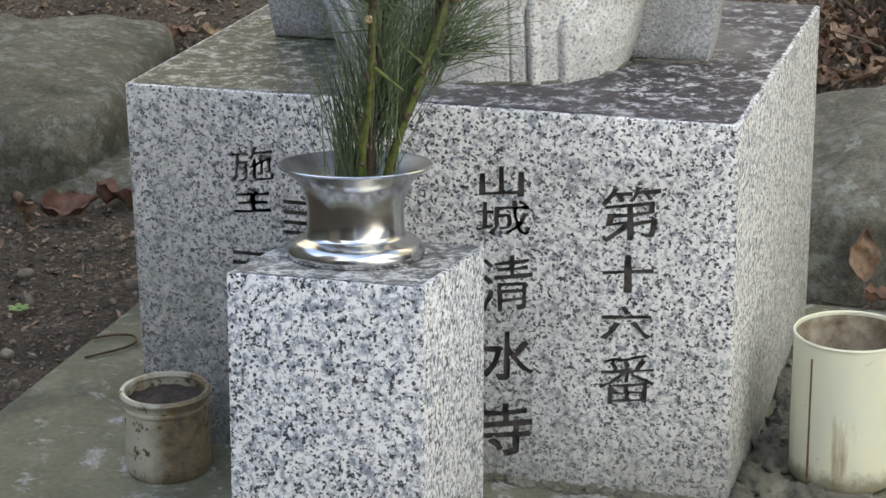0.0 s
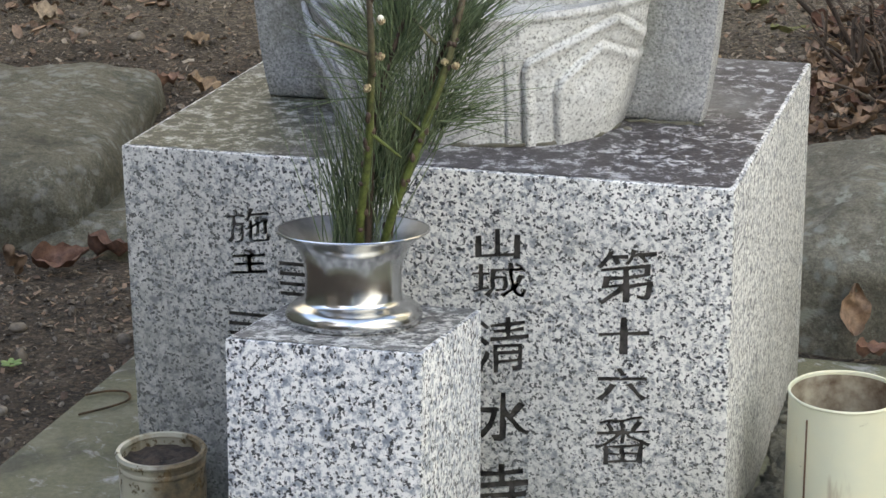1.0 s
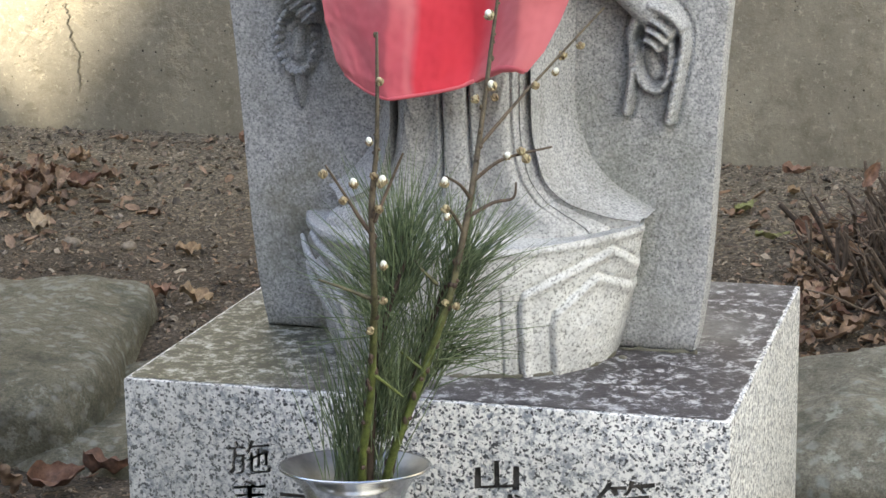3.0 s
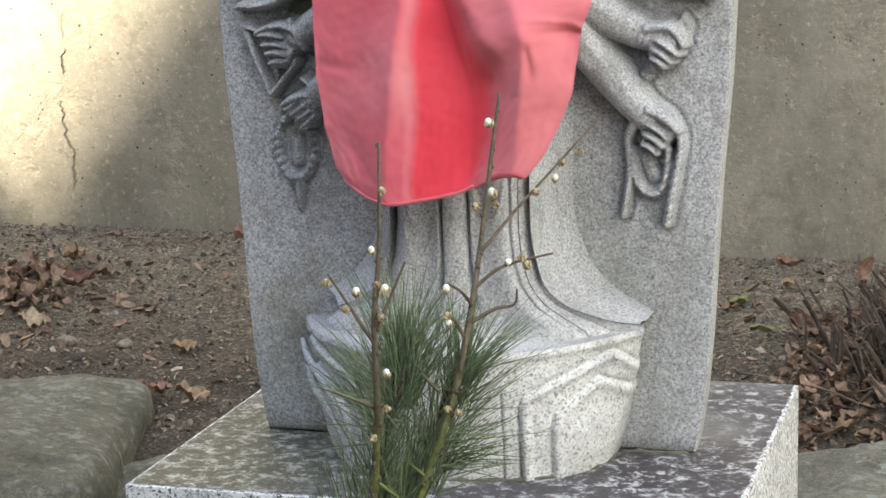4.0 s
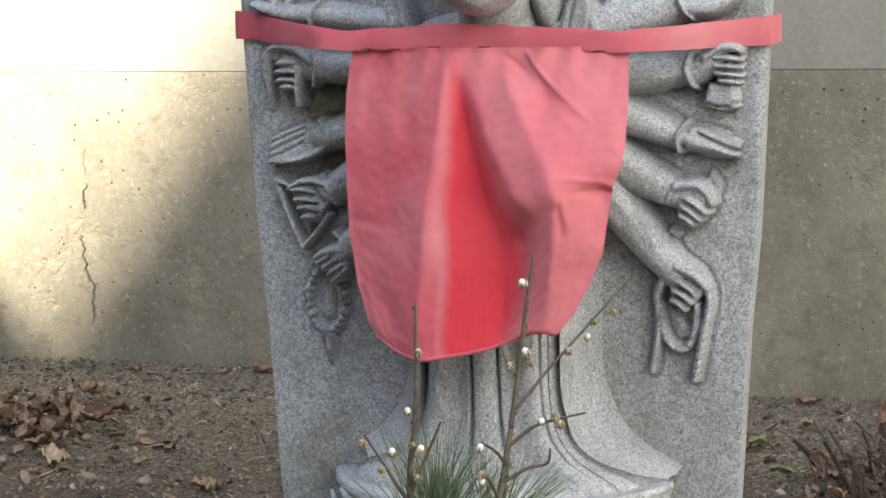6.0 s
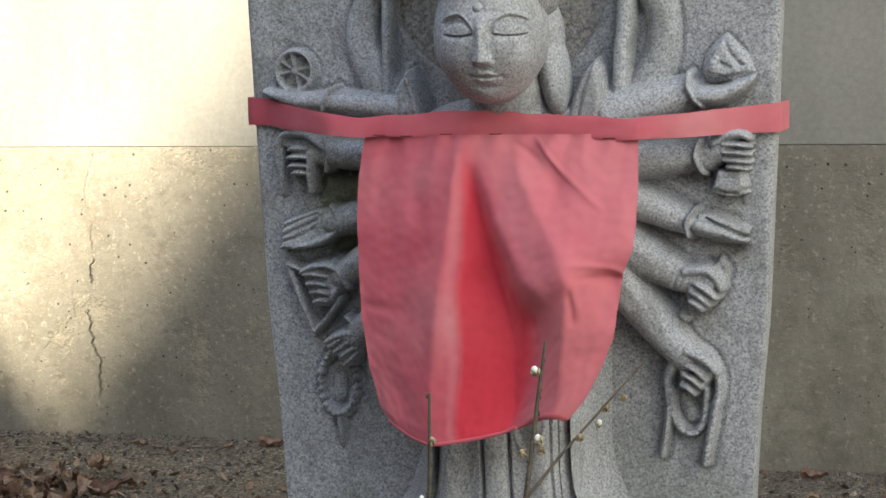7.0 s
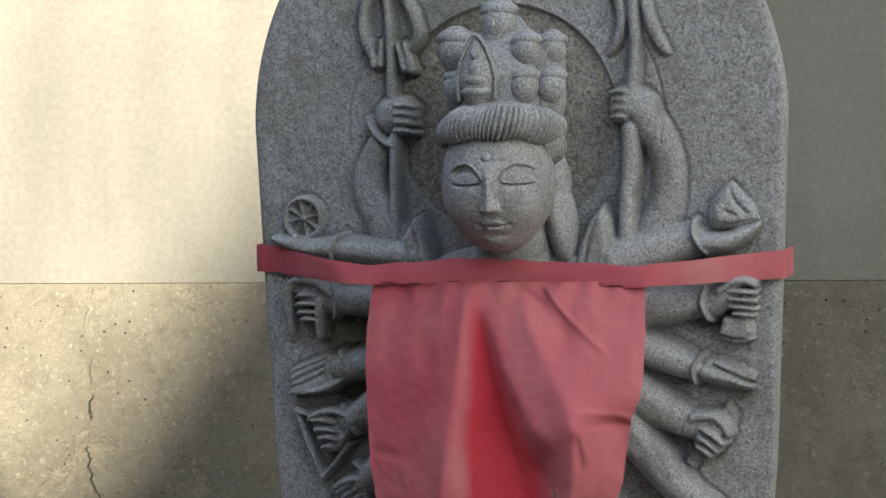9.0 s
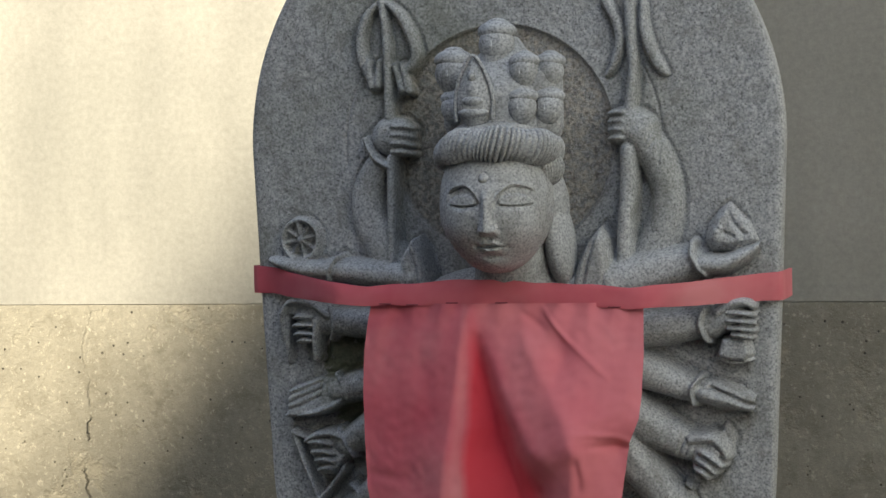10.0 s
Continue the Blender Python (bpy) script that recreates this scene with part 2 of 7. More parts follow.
def slab_mat():
    n = Nodes("mossy_slab", 0.9)
    base = n.ramp(n.noise(9, 8, 0.68), (0.3, (0.10, 0.10, 0.058)), (0.5, (0.155, 0.15, 0.095)), (0.7, (0.235, 0.225, 0.16)))
    bloom = n.ramp(n.noise(21, 9, 0.75, warp=0.6), (0.54, 0.0), (0.63, 0.85))
    base = n.mix(bloom, base, (0.40, 0.40, 0.385))
    wet = n.ramp(n.noise(6, 4, 0.6), (0.55, 0.0), (0.65, 0.6))
    base = n.mix(wet, base, (0.06, 0.06, 0.05))
    base = n.mix(0.6, base, n.ramp(n.noise(150, 5, 0.7), (0.3, 0.6), (0.7, 1.3)), "MULTIPLY")
    return n.done(base, n.noise(90, 7, 0.72), 0.6, 0.004)


M_SLAB = slab_mat()


def soil():
    n = Nodes("soil", 0.95)
    base = n.ramp(n.noise(9, 8, 0.7), (0.3, (0.05, 0.036, 0.024)), (0.5, (0.098, 0.072, 0.049)), (0.72, (0.17, 0.132, 0.095)))
    # paler dry grit towards the wall
    dry = n.ramp(n.math("ADD", n.math("MULTIPLY", n.axis(1), 0.4), n.math("MULTIPLY", n.noise(6, 6, 0.7), 0.14)), (0.60, 0.0), (0.86, 0.85))
    base = n.mix(dry, base, (0.285, 0.24, 0.175))
    bits = n.ramp(n.cells(190, n.warped(0.004, 90)), (0.0, 0.38), (0.45, 0.85), (0.74, 1.5), (0.92, 2.8), hard=True)
    base = n.mix(0.7, base, bits, "MULTIPLY")
    grit = n.ramp(n.cells(420, n.warped(0.003, 200)), (0.0, 0.55), (0.4, 1.0), (0.85, 1.9), hard=True)
    base = n.mix(0.65, base, grit, "MULTIPLY")
    h = n.math("ADD", n.noise(70, 8, 0.78), n.math("MULTIPLY", n.cells(190, out="Distance"), -0.6))
    return n.done(base, h, 1.0, 0.009)


M_SOIL = soil()


def rock(name, a, b, c, lichen):
    n = Nodes(name, 0.9)
    base = n.ramp(n.noise(7, 9, 0.7), (0.32, a), (0.5, b), (0.7, c))
    base = n.mix(0.75, base, n.ramp(n.noise(85, 9, 0.8), (0.34, 0.45), (0.66, 1.5)), "MULTIPLY")
    base = n.mix(0.6, base, n.ramp(n.noise(330, 4, 0.7), (0.36, 0.55), (0.64, 1.4)), "MULTIPLY")
    spots = n.ramp(n.noise(26, 8, 0.75, warp=0.15), (0.565, 0.0), (0.61, lichen))
    base = n.mix(spots, base, (0.36, 0.37, 0.32))
    rings = n.math("MULTIPLY", n.ramp(n.cells(48, n.warped(0.02, 60), out="Distance"), (0.22, lichen), (0.42, 0.0)), n.ramp(n.noise(7, 4), (0.42, 0.0), (0.54, 1.0)))
    base = n.mix(rings, base, (0.33, 0.34, 0.31))
    dark = n.ramp(n.noise(10, 7, 0.7), (0.54, 0.0), (0.64, 0.65))
    base = n.mix(dark, base, (0.06, 0.065, 0.045))
    h = n.math("ADD", n.math("MULTIPLY", n.noise(30, 9, 0.78), 0.6), n.math("MULTIPLY", n.noise(210, 6, 0.78), 0.5))
    return n.done(base, h, 1.0, 0.012)


M_ROCK_L = rock("mossy_rock", (0.118, 0.109, 0.077), (0.172, 0.160, 0.116), (0.25, 0.234, 0.178), 0.6)
M_ROCK_R = rock("grey_rock", (0.145, 0.136, 0.108), (0.225, 0.212, 0.17), (0.36, 0.342, 0.28), 0.95)


def cloth(name, fold):
    n = Nodes(name, 0.85)
    base = n.ramp(n.noise(9, 5, 0.6), (0.3, (0.54, 0.078, 0.108)), (0.5, (0.59, 0.125, 0.15)), (0.72, (0.63, 0.205, 0.22)))
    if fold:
        # deep fold kept its dye, with red bounce light painted in; the rest bleached
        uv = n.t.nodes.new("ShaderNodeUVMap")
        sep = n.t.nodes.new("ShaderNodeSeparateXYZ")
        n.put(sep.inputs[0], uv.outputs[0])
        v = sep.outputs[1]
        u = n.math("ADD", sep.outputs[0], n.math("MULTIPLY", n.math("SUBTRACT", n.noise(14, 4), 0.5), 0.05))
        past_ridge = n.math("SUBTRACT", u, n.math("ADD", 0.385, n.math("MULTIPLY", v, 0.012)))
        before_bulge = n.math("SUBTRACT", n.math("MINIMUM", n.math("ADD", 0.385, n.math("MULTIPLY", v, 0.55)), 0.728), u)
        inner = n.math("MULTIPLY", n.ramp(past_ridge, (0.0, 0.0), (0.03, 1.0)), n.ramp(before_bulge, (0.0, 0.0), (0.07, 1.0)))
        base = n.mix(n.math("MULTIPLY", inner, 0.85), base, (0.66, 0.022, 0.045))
        # bleached crest and bulge, with the crest's highlight and light from +x painted in
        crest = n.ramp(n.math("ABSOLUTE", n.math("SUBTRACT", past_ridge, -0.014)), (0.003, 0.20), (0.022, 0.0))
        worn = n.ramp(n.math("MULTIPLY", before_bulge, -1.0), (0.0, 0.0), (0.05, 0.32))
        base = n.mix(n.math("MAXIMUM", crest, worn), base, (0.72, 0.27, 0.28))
    wave = n.t.nodes.new("ShaderNodeTexWave")
    n.put(wave.inputs["Vector"], n.co)
    wave.inputs["Scale"].default_value = 420
    wave2 = n.t.nodes.new("ShaderNodeTexWave")
    wave2.bands_direction = "Z"
    n.put(wave2.inputs["Vector"], n.co)
    wave2.inputs["Scale"].default_value = 420
    weave = n.math("ADD", wave.outputs["Fac"], wave2.outputs["Fac"])
    n.b.inputs["Sheen Weight"].default_value = 0.18
    n.b.inputs["Sheen Tint"].default_value = (1.0, 0.75, 0.75, 1)
    return n.done(base, n.math("ADD", n.math("MULTIPLY", weave, 0.2), n.noise(40, 4)), 0.25, 0.0012)


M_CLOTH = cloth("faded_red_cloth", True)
M_BAND = cloth("faded_red_band", False)


def leaf_mat(name, tones):
    n = Nodes(name, 0.75)
    r = n.math("ADD", n.math("MULTIPLY", n.rand(), 0.5), n.math("MULTIPLY", n.island(), 0.5))
    base = n.ramp(r, *[(0.12 + 0.76 * k / (len(tones) - 1), c) for k, c in enumerate(tones)])
    base = n.mix(0.75, base, n.ramp(n.noise(95, 6, 0.7), (0.34, 0.4), (0.66, 1.5)), "MULTIPLY")
    return n.done(base, n.noise(150, 5, 0.7), 0.6, 0.002)


M_LEAF = leaf_mat("dry_leaf", [(0.07, 0.044, 0.030), (0.16, 0.10, 0.065), (0.27, 0.18, 0.12), (0.22, 0.135, 0.08), (0.35, 0.255, 0.18)])
M_CHIP = leaf_mat("bark_chip", [(0.07, 0.052, 0.036), (0.20, 0.155, 0.11), (0.34, 0.28, 0.21), (0.24, 0.18, 0.12), (0.50, 0.44, 0.35)])
M_LEAF_TAN = leaf_mat("tan_leaf", [(0.25, 0.165, 0.09), (0.32, 0.22, 0.13), (0.38, 0.29, 0.19)])
M_LEAF_RED = leaf_mat("russet_leaf", [(0.10, 0.05, 0.033), (0.17, 0.088, 0.058), (0.25, 0.145, 0.10)])
M_LEAF_GREEN = leaf_mat("olive_leaf", [(0.15, 0.17, 0.06), (0.22, 0.22, 0.09)])
M_PEBBLE = leaf_mat("pebble", [(0.06, 0.047, 0.035), (0.14, 0.112, 0.083), (0.24, 0.20, 0.155), (0.15, 0.12, 0.09), (0.33, 0.295, 0.245)])
M_NEEDLE = leaf_mat("pine_needle", [(0.065, 0.10, 0.047), (0.12, 0.168, 0.082), (0.20, 0.255, 0.135), (0.33, 0.38, 0.25)])
M_WOOD = leaf_mat("dead_wood", [(0.035, 0.023, 0.017), (0.085, 0.06, 0.043), (0.17, 0.13, 0.10)])


def bark(name, low, high, z0, z1):
    """Green young bark that turns brown towards the tip."""
    n = Nodes(name, 0.6)
    f = n.ramp(n.math("ADD", n.axis(2), n.math("MULTIPLY", n.noise(45, 3), 0.06)), (z0, low), (z1, high))
    f = n.mix(0.8, f, n.ramp(n.noise(150, 7, 0.75), (0.34, 0.3), (0.66, 1.7)), "MULTIPLY")
    return n.done(f, n.noise(260, 5, 0.7), 0.7, 0.0015)


M_STEM = bark("plum_stem", (0.10, 0.125, 0.03), (0.095, 0.075, 0.05), 0.41, 0.50)
M_TWIG = bark("plum_twig", (0.075, 0.048, 0.034), (0.10, 0.08, 0.045), 0.5, 0.66)


def plain(name, a, b, scale, rough, metal=0.0, bump=0.2):
    n = Nodes(name, rough, metal)
    return n.done(n.ramp(n.noise(scale, 5, 0.6), (0.35, a), (0.65, b)), n.noise(scale * 4, 3), bump, 0.0008)


M_BUD = plain("white_bud", (0.75, 0.74, 0.62), (0.85, 0.84, 0.76), 300, 0.6)
M_SEPAL = plain("bud_scale", (0.15, 0.09, 0.05), (0.50, 0.43, 0.26), 260, 0.7)
M_INK = plain("worn_black_paint", (0.010, 0.009, 0.008), (0.105, 0.097, 0.09), 75, 0.8)
M_WIRE = plain("rusty_wire", (0.05, 0.035, 0.02), (0.14, 0.08, 0.04), 60, 0.7, 0.4)
M_DARK = plain("damp_soil", (0.02, 0.016, 0.012), (0.07, 0.05, 0.038), 140, 0.95, bump=1.0)
M_THREAD = plain("dark_thread", (0.10, 0.02, 0.03), (0.16, 0.03, 0.04), 300, 0.9)
M_MORTAR = concrete("mortar", (0.13, 0.122, 0.092), (0.21, 0.198, 0.155), (0.34, 0.322, 0.265), 0.6, 8.0)
M_MOSS = plain("seedling_leaf", (0.12, 0.20, 0.05), (0.20, 0.28, 0.09), 90, 0.6)


def steel():
    n = Nodes("polished_steel", 0.13, 1.0)
    smudge = n.ramp(n.noise(60, 6, 0.7), (0.35, 0.15), (0.7, 0.27))
    return n.done((0.56, 0.56, 0.555), n.noise(30, 2), 0.03, 0.001, rough=smudge)


M_STEEL = steel()
M_STEEL_DULL = plain("dull_steel", (0.16, 0.16, 0.155), (0.30, 0.30, 0.29), 40, 0.45, 0.85)


def enamel(name, a, b, rust, edge, stain=None):
    n = Nodes(name, 0.35)
    base = n.ramp(n.noise(18, 4), (0.3, a), (0.7, b))
    chips = n.ramp(n.noise(75, 7, 0.75), (edge, 0.0), (edge + 0.05, 1.0))
    base = n.mix(chips, base, rust)
    runs = n.ramp(n.noise(38, 5, 0.6, n.scaled(1, 1, 0.15)), (edge - 0.02, 0.0), (edge + 0.12, 0.8))
    base = n.mix(runs, base, tuple(x * 1.8 for x in rust))
    if stain:
        # brown tea-like staining on one flank and round the foot
        x0, z0 = stain
        flank = n.ramp(n.math("MULTIPLY", n.math("ADD", n.math("SUBTRACT", n.axis(0), x0), n.math("MULTIPLY", n.noise(55, 6, 0.7), 0.035)), 10.0), (0.0, 0.0), (0.16, 0.85))
        base = n.mix(flank, base, n.ramp(n.noise(90, 6, 0.7), (0.35, (0.06, 0.04, 0.02)), (0.65, (0.26, 0.18, 0.09))))
        foot = n.ramp(n.math("ADD", n.axis(2), n.math("MULTIPLY", n.noise(90, 6, 0.75), 0.03)), (z0, 0.8), (z0 + 0.012, 0.0))
        base = n.mix(foot, base, (0.13, 0.11, 0.06))
    return n.done(base, n.noise(70, 4), 0.15, 0.001, rough=n.ramp(chips, (0.0, 0.3), (1.0, 0.8)))


M_CAN_L = enamel("stained_cream_enamel", (0.40, 0.38, 0.30), (0.54, 0.52, 0.43), (0.10, 0.07, 0.03), 0.57, (-0.187, 0.012))
M_CAN_R = enamel("pale_cream_enamel", (0.66, 0.68, 0.55), (0.76, 0.74, 0.56), (0.13, 0.075, 0.04), 0.66, (0.42, 0.026))
M_TIN_IN = plain("rusty_tin_inside", (0.12, 0.08, 0.05), (0.42, 0.38, 0.30), 45, 0.7, bump=0.3)
M_RUST = plain("rust", (0.08, 0.042, 0.024), (0.20, 0.125, 0.075), 220, 0.9, bump=0.6)
M_ROOF = plain("dark_roof_tile", (0.08, 0.08, 0.085), (0.14, 0.14, 0.145), 8, 0.6)
# bounce white and light-cutting dark for the added, unseen side walls
M_WALL_BOUNCE = plain("bounce_side_wall", (0.74, 0.785, 0.83), (0.79, 0.84, 0.88), 3, 0.9)
M_WALL_DIM = plain("dim_side_wall", (0.10, 0.105, 0.08), (0.17, 0.17, 0.14), 3, 0.95)
M_TIMBER = plain("dark_timber", (0.08, 0.060, 0.045), (0.16, 0.125, 0.095), 4, 0.8)
M_PLASTER = plain("hall_wall_plaster", (0.18, 0.15, 0.12), (0.25, 0.21, 0.17), 3, 0.9)


# ---- building tools ----
class Shell:
    """Gathers faces for one mesh."""

    def __init__(self):
        self.v, self.f = [], []

    def add(self, verts, faces):
        k = len(self.v)
        self.v += [tuple(p) for p in verts]
        self.f += [tuple(i + k for i in f) for f in faces]
        return self

    def sheet(self, rows, wrap=False):
        """A grid of points, rows of equal length; wrap closes each row."""
        n, m = len(rows), len(rows[0])
        faces = []
        for i in range(n - 1):
            for j in range(m if wrap else m - 1):
                a, b = i * m + j, i * m + (j + 1) % m
                faces.append((a, b, b + m, a + m))
        return self.add([p for r in rows for p in r], faces)

    def tube(self, pts, radii, sides=10, steps=4, flat=1.0, cap=True, sharp=False):
        """A smooth tapered tube through pts; flat squeezes it in y."""
        P = [Vector(p) for p in pts]
        path, rad = [], []
        for i in range(len(P) - 1):
            p0, p1, p2, p3 = P[max(i - 1, 0)], P[i], P[i + 1], P[min(i + 2, len(P) - 1)]
            for s in range(steps):
                t = s / steps
                path.append(0.5 * ((2 * p1) + (p2 - p0) * t + (2 * p0 - 5 * p1 + 4 * p2 - p3) * t * t + (3 * p1 - p0 - 3 * p2 + p3) * t ** 3))
                rad.append(radii[i] + (radii[i + 1] - radii[i]) * t)
        path.append(P[-1])
        rad.append(radii[-1])
        if cap:
            d0, d1 = (path[0] - path[1]).normalized(), (path[-1] - path[-2]).normalized()
            k = 0.25 if sharp else 0.75
            path = [path[0] + d0 * rad[0] * k, path[0] + d0 * rad[0] * k * 0.7] + path + [path[-1] + d1 * rad[-1] * k * 0.7, path[-1] + d1 * rad[-1] * k]
            rad = [rad[0] * 0.05, rad[0] * 0.68] + rad + [rad[-1] * 0.68, rad[-1] * 0.05]
        rows, side = [], None
        for i, (p, r) in enumerate(zip(path, rad)):
            d = (path[min(i + 1, len(path) - 1)] - path[max(i - 1, 0)]).normalized()
            if side is None:
                side = d.cross(Vector((0, 1, 0)))
                if side.length < 0.1:
                    side = d.cross(Vector((1, 0, 0)))
            side = (side - d * side.dot(d)).normalized()
            up = d.cross(side)
            ring = []
            for j in range(sides):
                a = 2 * math.pi * j / sides
                q = side * math.cos(a) * r + up * math.sin(a) * r
                ring.append(p + Vector((q.x, q.y * flat, q.z)))
            rows.append(ring)
        return self.sheet(rows, True)

    def ball(self, c, r, turn=(0, 0, 0), n=16, m=10, swell=None):
        """An ellipsoid; swell changes each unit point before scaling."""
        rot = Euler([radians(a) for a in turn]).to_matrix()
        rows = []
        for i in range(m + 1):
            th = math.pi * (i / m - 0.5)
            row = []
            for j in range(n):
                ph = 2 * math.pi * j / n
                u = Vector((math.cos(th) * math.sin(ph), -math.cos(th) * math.cos(ph), math.sin(th)))
                if swell:
                    u = swell(u)
                row.append(Vector(c) + rot @ Vector((u.x * r[0], u.y * r[1], u.z * r[2])))
            rows.append(row)
        return self.sheet(rows, True)

    def slab(self, lo, hi, bev=0.0, m=None):
        """A bevelled box, moved by the matrix m."""
        bm = bmesh.new()
        bmesh.ops.create_cube(bm, size=1)
        for v in bm.verts:
            v.co = Vector([lo[i] + (v.co[i] + 0.5) * (hi[i] - lo[i]) for i in range(3)])
        if bev:
            bmesh.ops.bevel(bm, geom=bm.edges[:], offset=bev, segments=2, affect="EDGES", profile=0.6)
        bm.verts.index_update()
        vs = [(m @ v.co if m else v.co.copy()) for v in bm.verts]
        fs = [[v.index for v in f.verts] for f in bm.faces]
        bm.free()
        return self.add(vs, fs)

    def turned(self, prof, n=40, m=None, wob=None):
        """A surface of revolution round z from (r, z) pairs."""
        rows = []
        for r, z in prof:
            row = []
            for j in range(n):
                a = 2 * math.pi * j / n
                p = Vector((r * math.cos(a), r * math.sin(a), z))
                if wob:
                    p += wob(a, z)
                row.append(m @ p if m else p)
            rows.append(row)
        return self.sheet(rows, True)

    def mesh(self, name, material, smooth=True, angle=40):
        me = bpy.data.meshes.new(name)
        me.from_pydata([tuple(p) for p in self.v], [], self.f)
        me.materials.append(material)
        if smooth:
            me.shade_smooth()
            if angle < 180:
                me.set_sharp_from_angle(angle=radians(angle))
        me.update()
        return me


def thing(name, shell, material, label, category, group="", kind="", smooth=True, angle=40):
    return tagged(new(name, shell.mesh(name, material, smooth, angle)), label, category, group, kind)


def part(name, shell, material, parent, label="", kind="", smooth=True, angle=40):
    ob = new(name, shell.mesh(name, material, smooth, angle))
    ob.parent = parent
    return tagged(ob, label, kind=kind)


def base_empty(name, place, label, category, group="", kind=""):
    ob = new(name)
    ob.empty_display_size = 0.05
    return tagged(ob, label, category, group, kind)


def sstep(a, b, x):
    t = min(1, max(0, (x - a) / (b - a)))
    return t * t * (3 - 2 * t)


def lerp_table(xs, ys, x):
    return float(np.interp(x, xs, ys))


# ---- ground, slab, walls ----
def soil_height(x, y):
    back = sstep(0.75, 1.05, y)
    z = -0.012 + back * (0.045 + 0.035 * sstep(1.0, 2.2, y) + 0.03 * sstep(-0.1, 0.35, x) * (1 - sstep(1.5, 2.0, y)))
    z += (0.006 + 0.018 * sstep(-0.1, -0.9, x)) * sstep(1.55, 2.15, y) if y < 2.6 else 0
    z += 0.006 * noise.noise((x * 6, y * 6, 0)) + 0.004 * noise.noise((x * 21, y * 21, 3))
    return z


def axis_steps(fine0, fine1, step, far):
    a = list(np.arange(fine0, fine1, step))
    out, d = [], step
    p = fine1
    while p < far:
        out.append(p)
        d *= 1.6
        p += d
    low, d, p = [], step, fine0 - step
    while p > -far:
        low.append(p)
        d *= 1.6
        p -= d
    return [-far] + low[::-1] + a + out + [far]


g = Shell()
gx, gy = axis_steps(-1.9, 0.9, 0.022, 400), axis_steps(-0.3, 2.3, 0.022, 400)
g.sheet([[(x, y, soil_height(x, y) if abs(x) < 6 and abs(y) < 6 else -0.012) for x in gx] for y in gy])
thing("ground", g, M_SOIL, "dark brown bare soil with fine gravel", "ground", kind="structure", angle=180)

slab = Shell().slab((-0.40, -0.62, -0.16), (0.85, 0.475, 0.0), 0.006)
thing("pavement", slab, M_SLAB, "mossy worn concrete slab under the plinth", "pavement", kind="structure")

low = Shell().slab((-14, 2.187, -0.2), (10, 2.45, 0.6585), 0.002)
thing("wall_lower", low, M_WALL_LOW, "rough weathered tan concrete retaining wall with a crack", "wall", kind="structure")
upp = Shell().slab((-14, 2.1905, 0.6595), (10, 2.45, 3.4), 0.002)
thing("wall_upper", upp, M_WALL_UP, "smooth pale concrete upper wall", "wall", kind="structure")


# out of view: white wall added to bounce sunlight in from the right
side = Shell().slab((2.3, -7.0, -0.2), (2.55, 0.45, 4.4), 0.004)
thing("wall_right", side, M_WALL_BOUNCE, "unseen smooth white side wall, added to bounce sunlight", "wall", kind="structure")
# unseen dark stretch, added so the bounce comes mostly from the front
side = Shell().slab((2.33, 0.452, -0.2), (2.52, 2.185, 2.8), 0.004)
thing("wall_right_rear", side, M_WALL_DIM, "unseen dark rear end of the side wall, added to limit the bounce", "wall", kind="structure")
# unseen dark wall, added to cut skylight from the left
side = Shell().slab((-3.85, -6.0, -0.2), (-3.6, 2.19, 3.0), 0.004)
thing("wall_left", side, M_WALL_DIM, "unseen dark side wall, added to cut light from the left", "wall", kind="structure")


# ---- unseen hall added behind the camera; its roof keeps the sun off the statue ----
def hall():
    h = base_empty("sun_block_hall", (0, 0, 0), "unseen plastered hall with a dark tiled gable roof, added to block the sun", "building", kind="structure")
    edge = Vector((-1.185, 2.187, 0.60)) + SUN_DIR * HALL_AWAY
    along = (Vector((0.62, 0, 0.785)) - SUN_DIR * 0.75).normalized()
    across = Vector((along.y, -along.x, 0)).normalized()
    if across.x < 0:
        across = -across
    a, b = edge - along * 8.0, edge + along * 2.3
    c, d = b + across * 4.2, a + across * 4.2
    n = along.cross(across).normalized() * 0.12
    part("roof", Shell().add([a, b, c, d, a + n, b + n, c + n, d + n], [(0, 1, 2, 3), (7, 6, 5, 4), (0, 4, 5, 1), (1, 5, 6, 2), (2, 6, 7, 3), (3, 7, 4, 0)]), M_ROOF, h, smooth=False)
    a2, b2 = a + across * 1.2 + along * 0.8, b + across * 1.2 - along * 0.8
    w = []
    for p in (a2, b2, b2 + across * 2.6, a2 + across * 2.6):
        w += [Vector((p.x, p.y, -0.1)), p - Vector((0, 0, 0.15))]
    part("wall", Shell().add(w, [(0, 1, 3, 2), (2, 3, 5, 4), (4, 5, 7, 6), (6, 7, 1, 0)]), M_PLASTER, h, smooth=False)


HALL_AWAY = 8.0
hall()


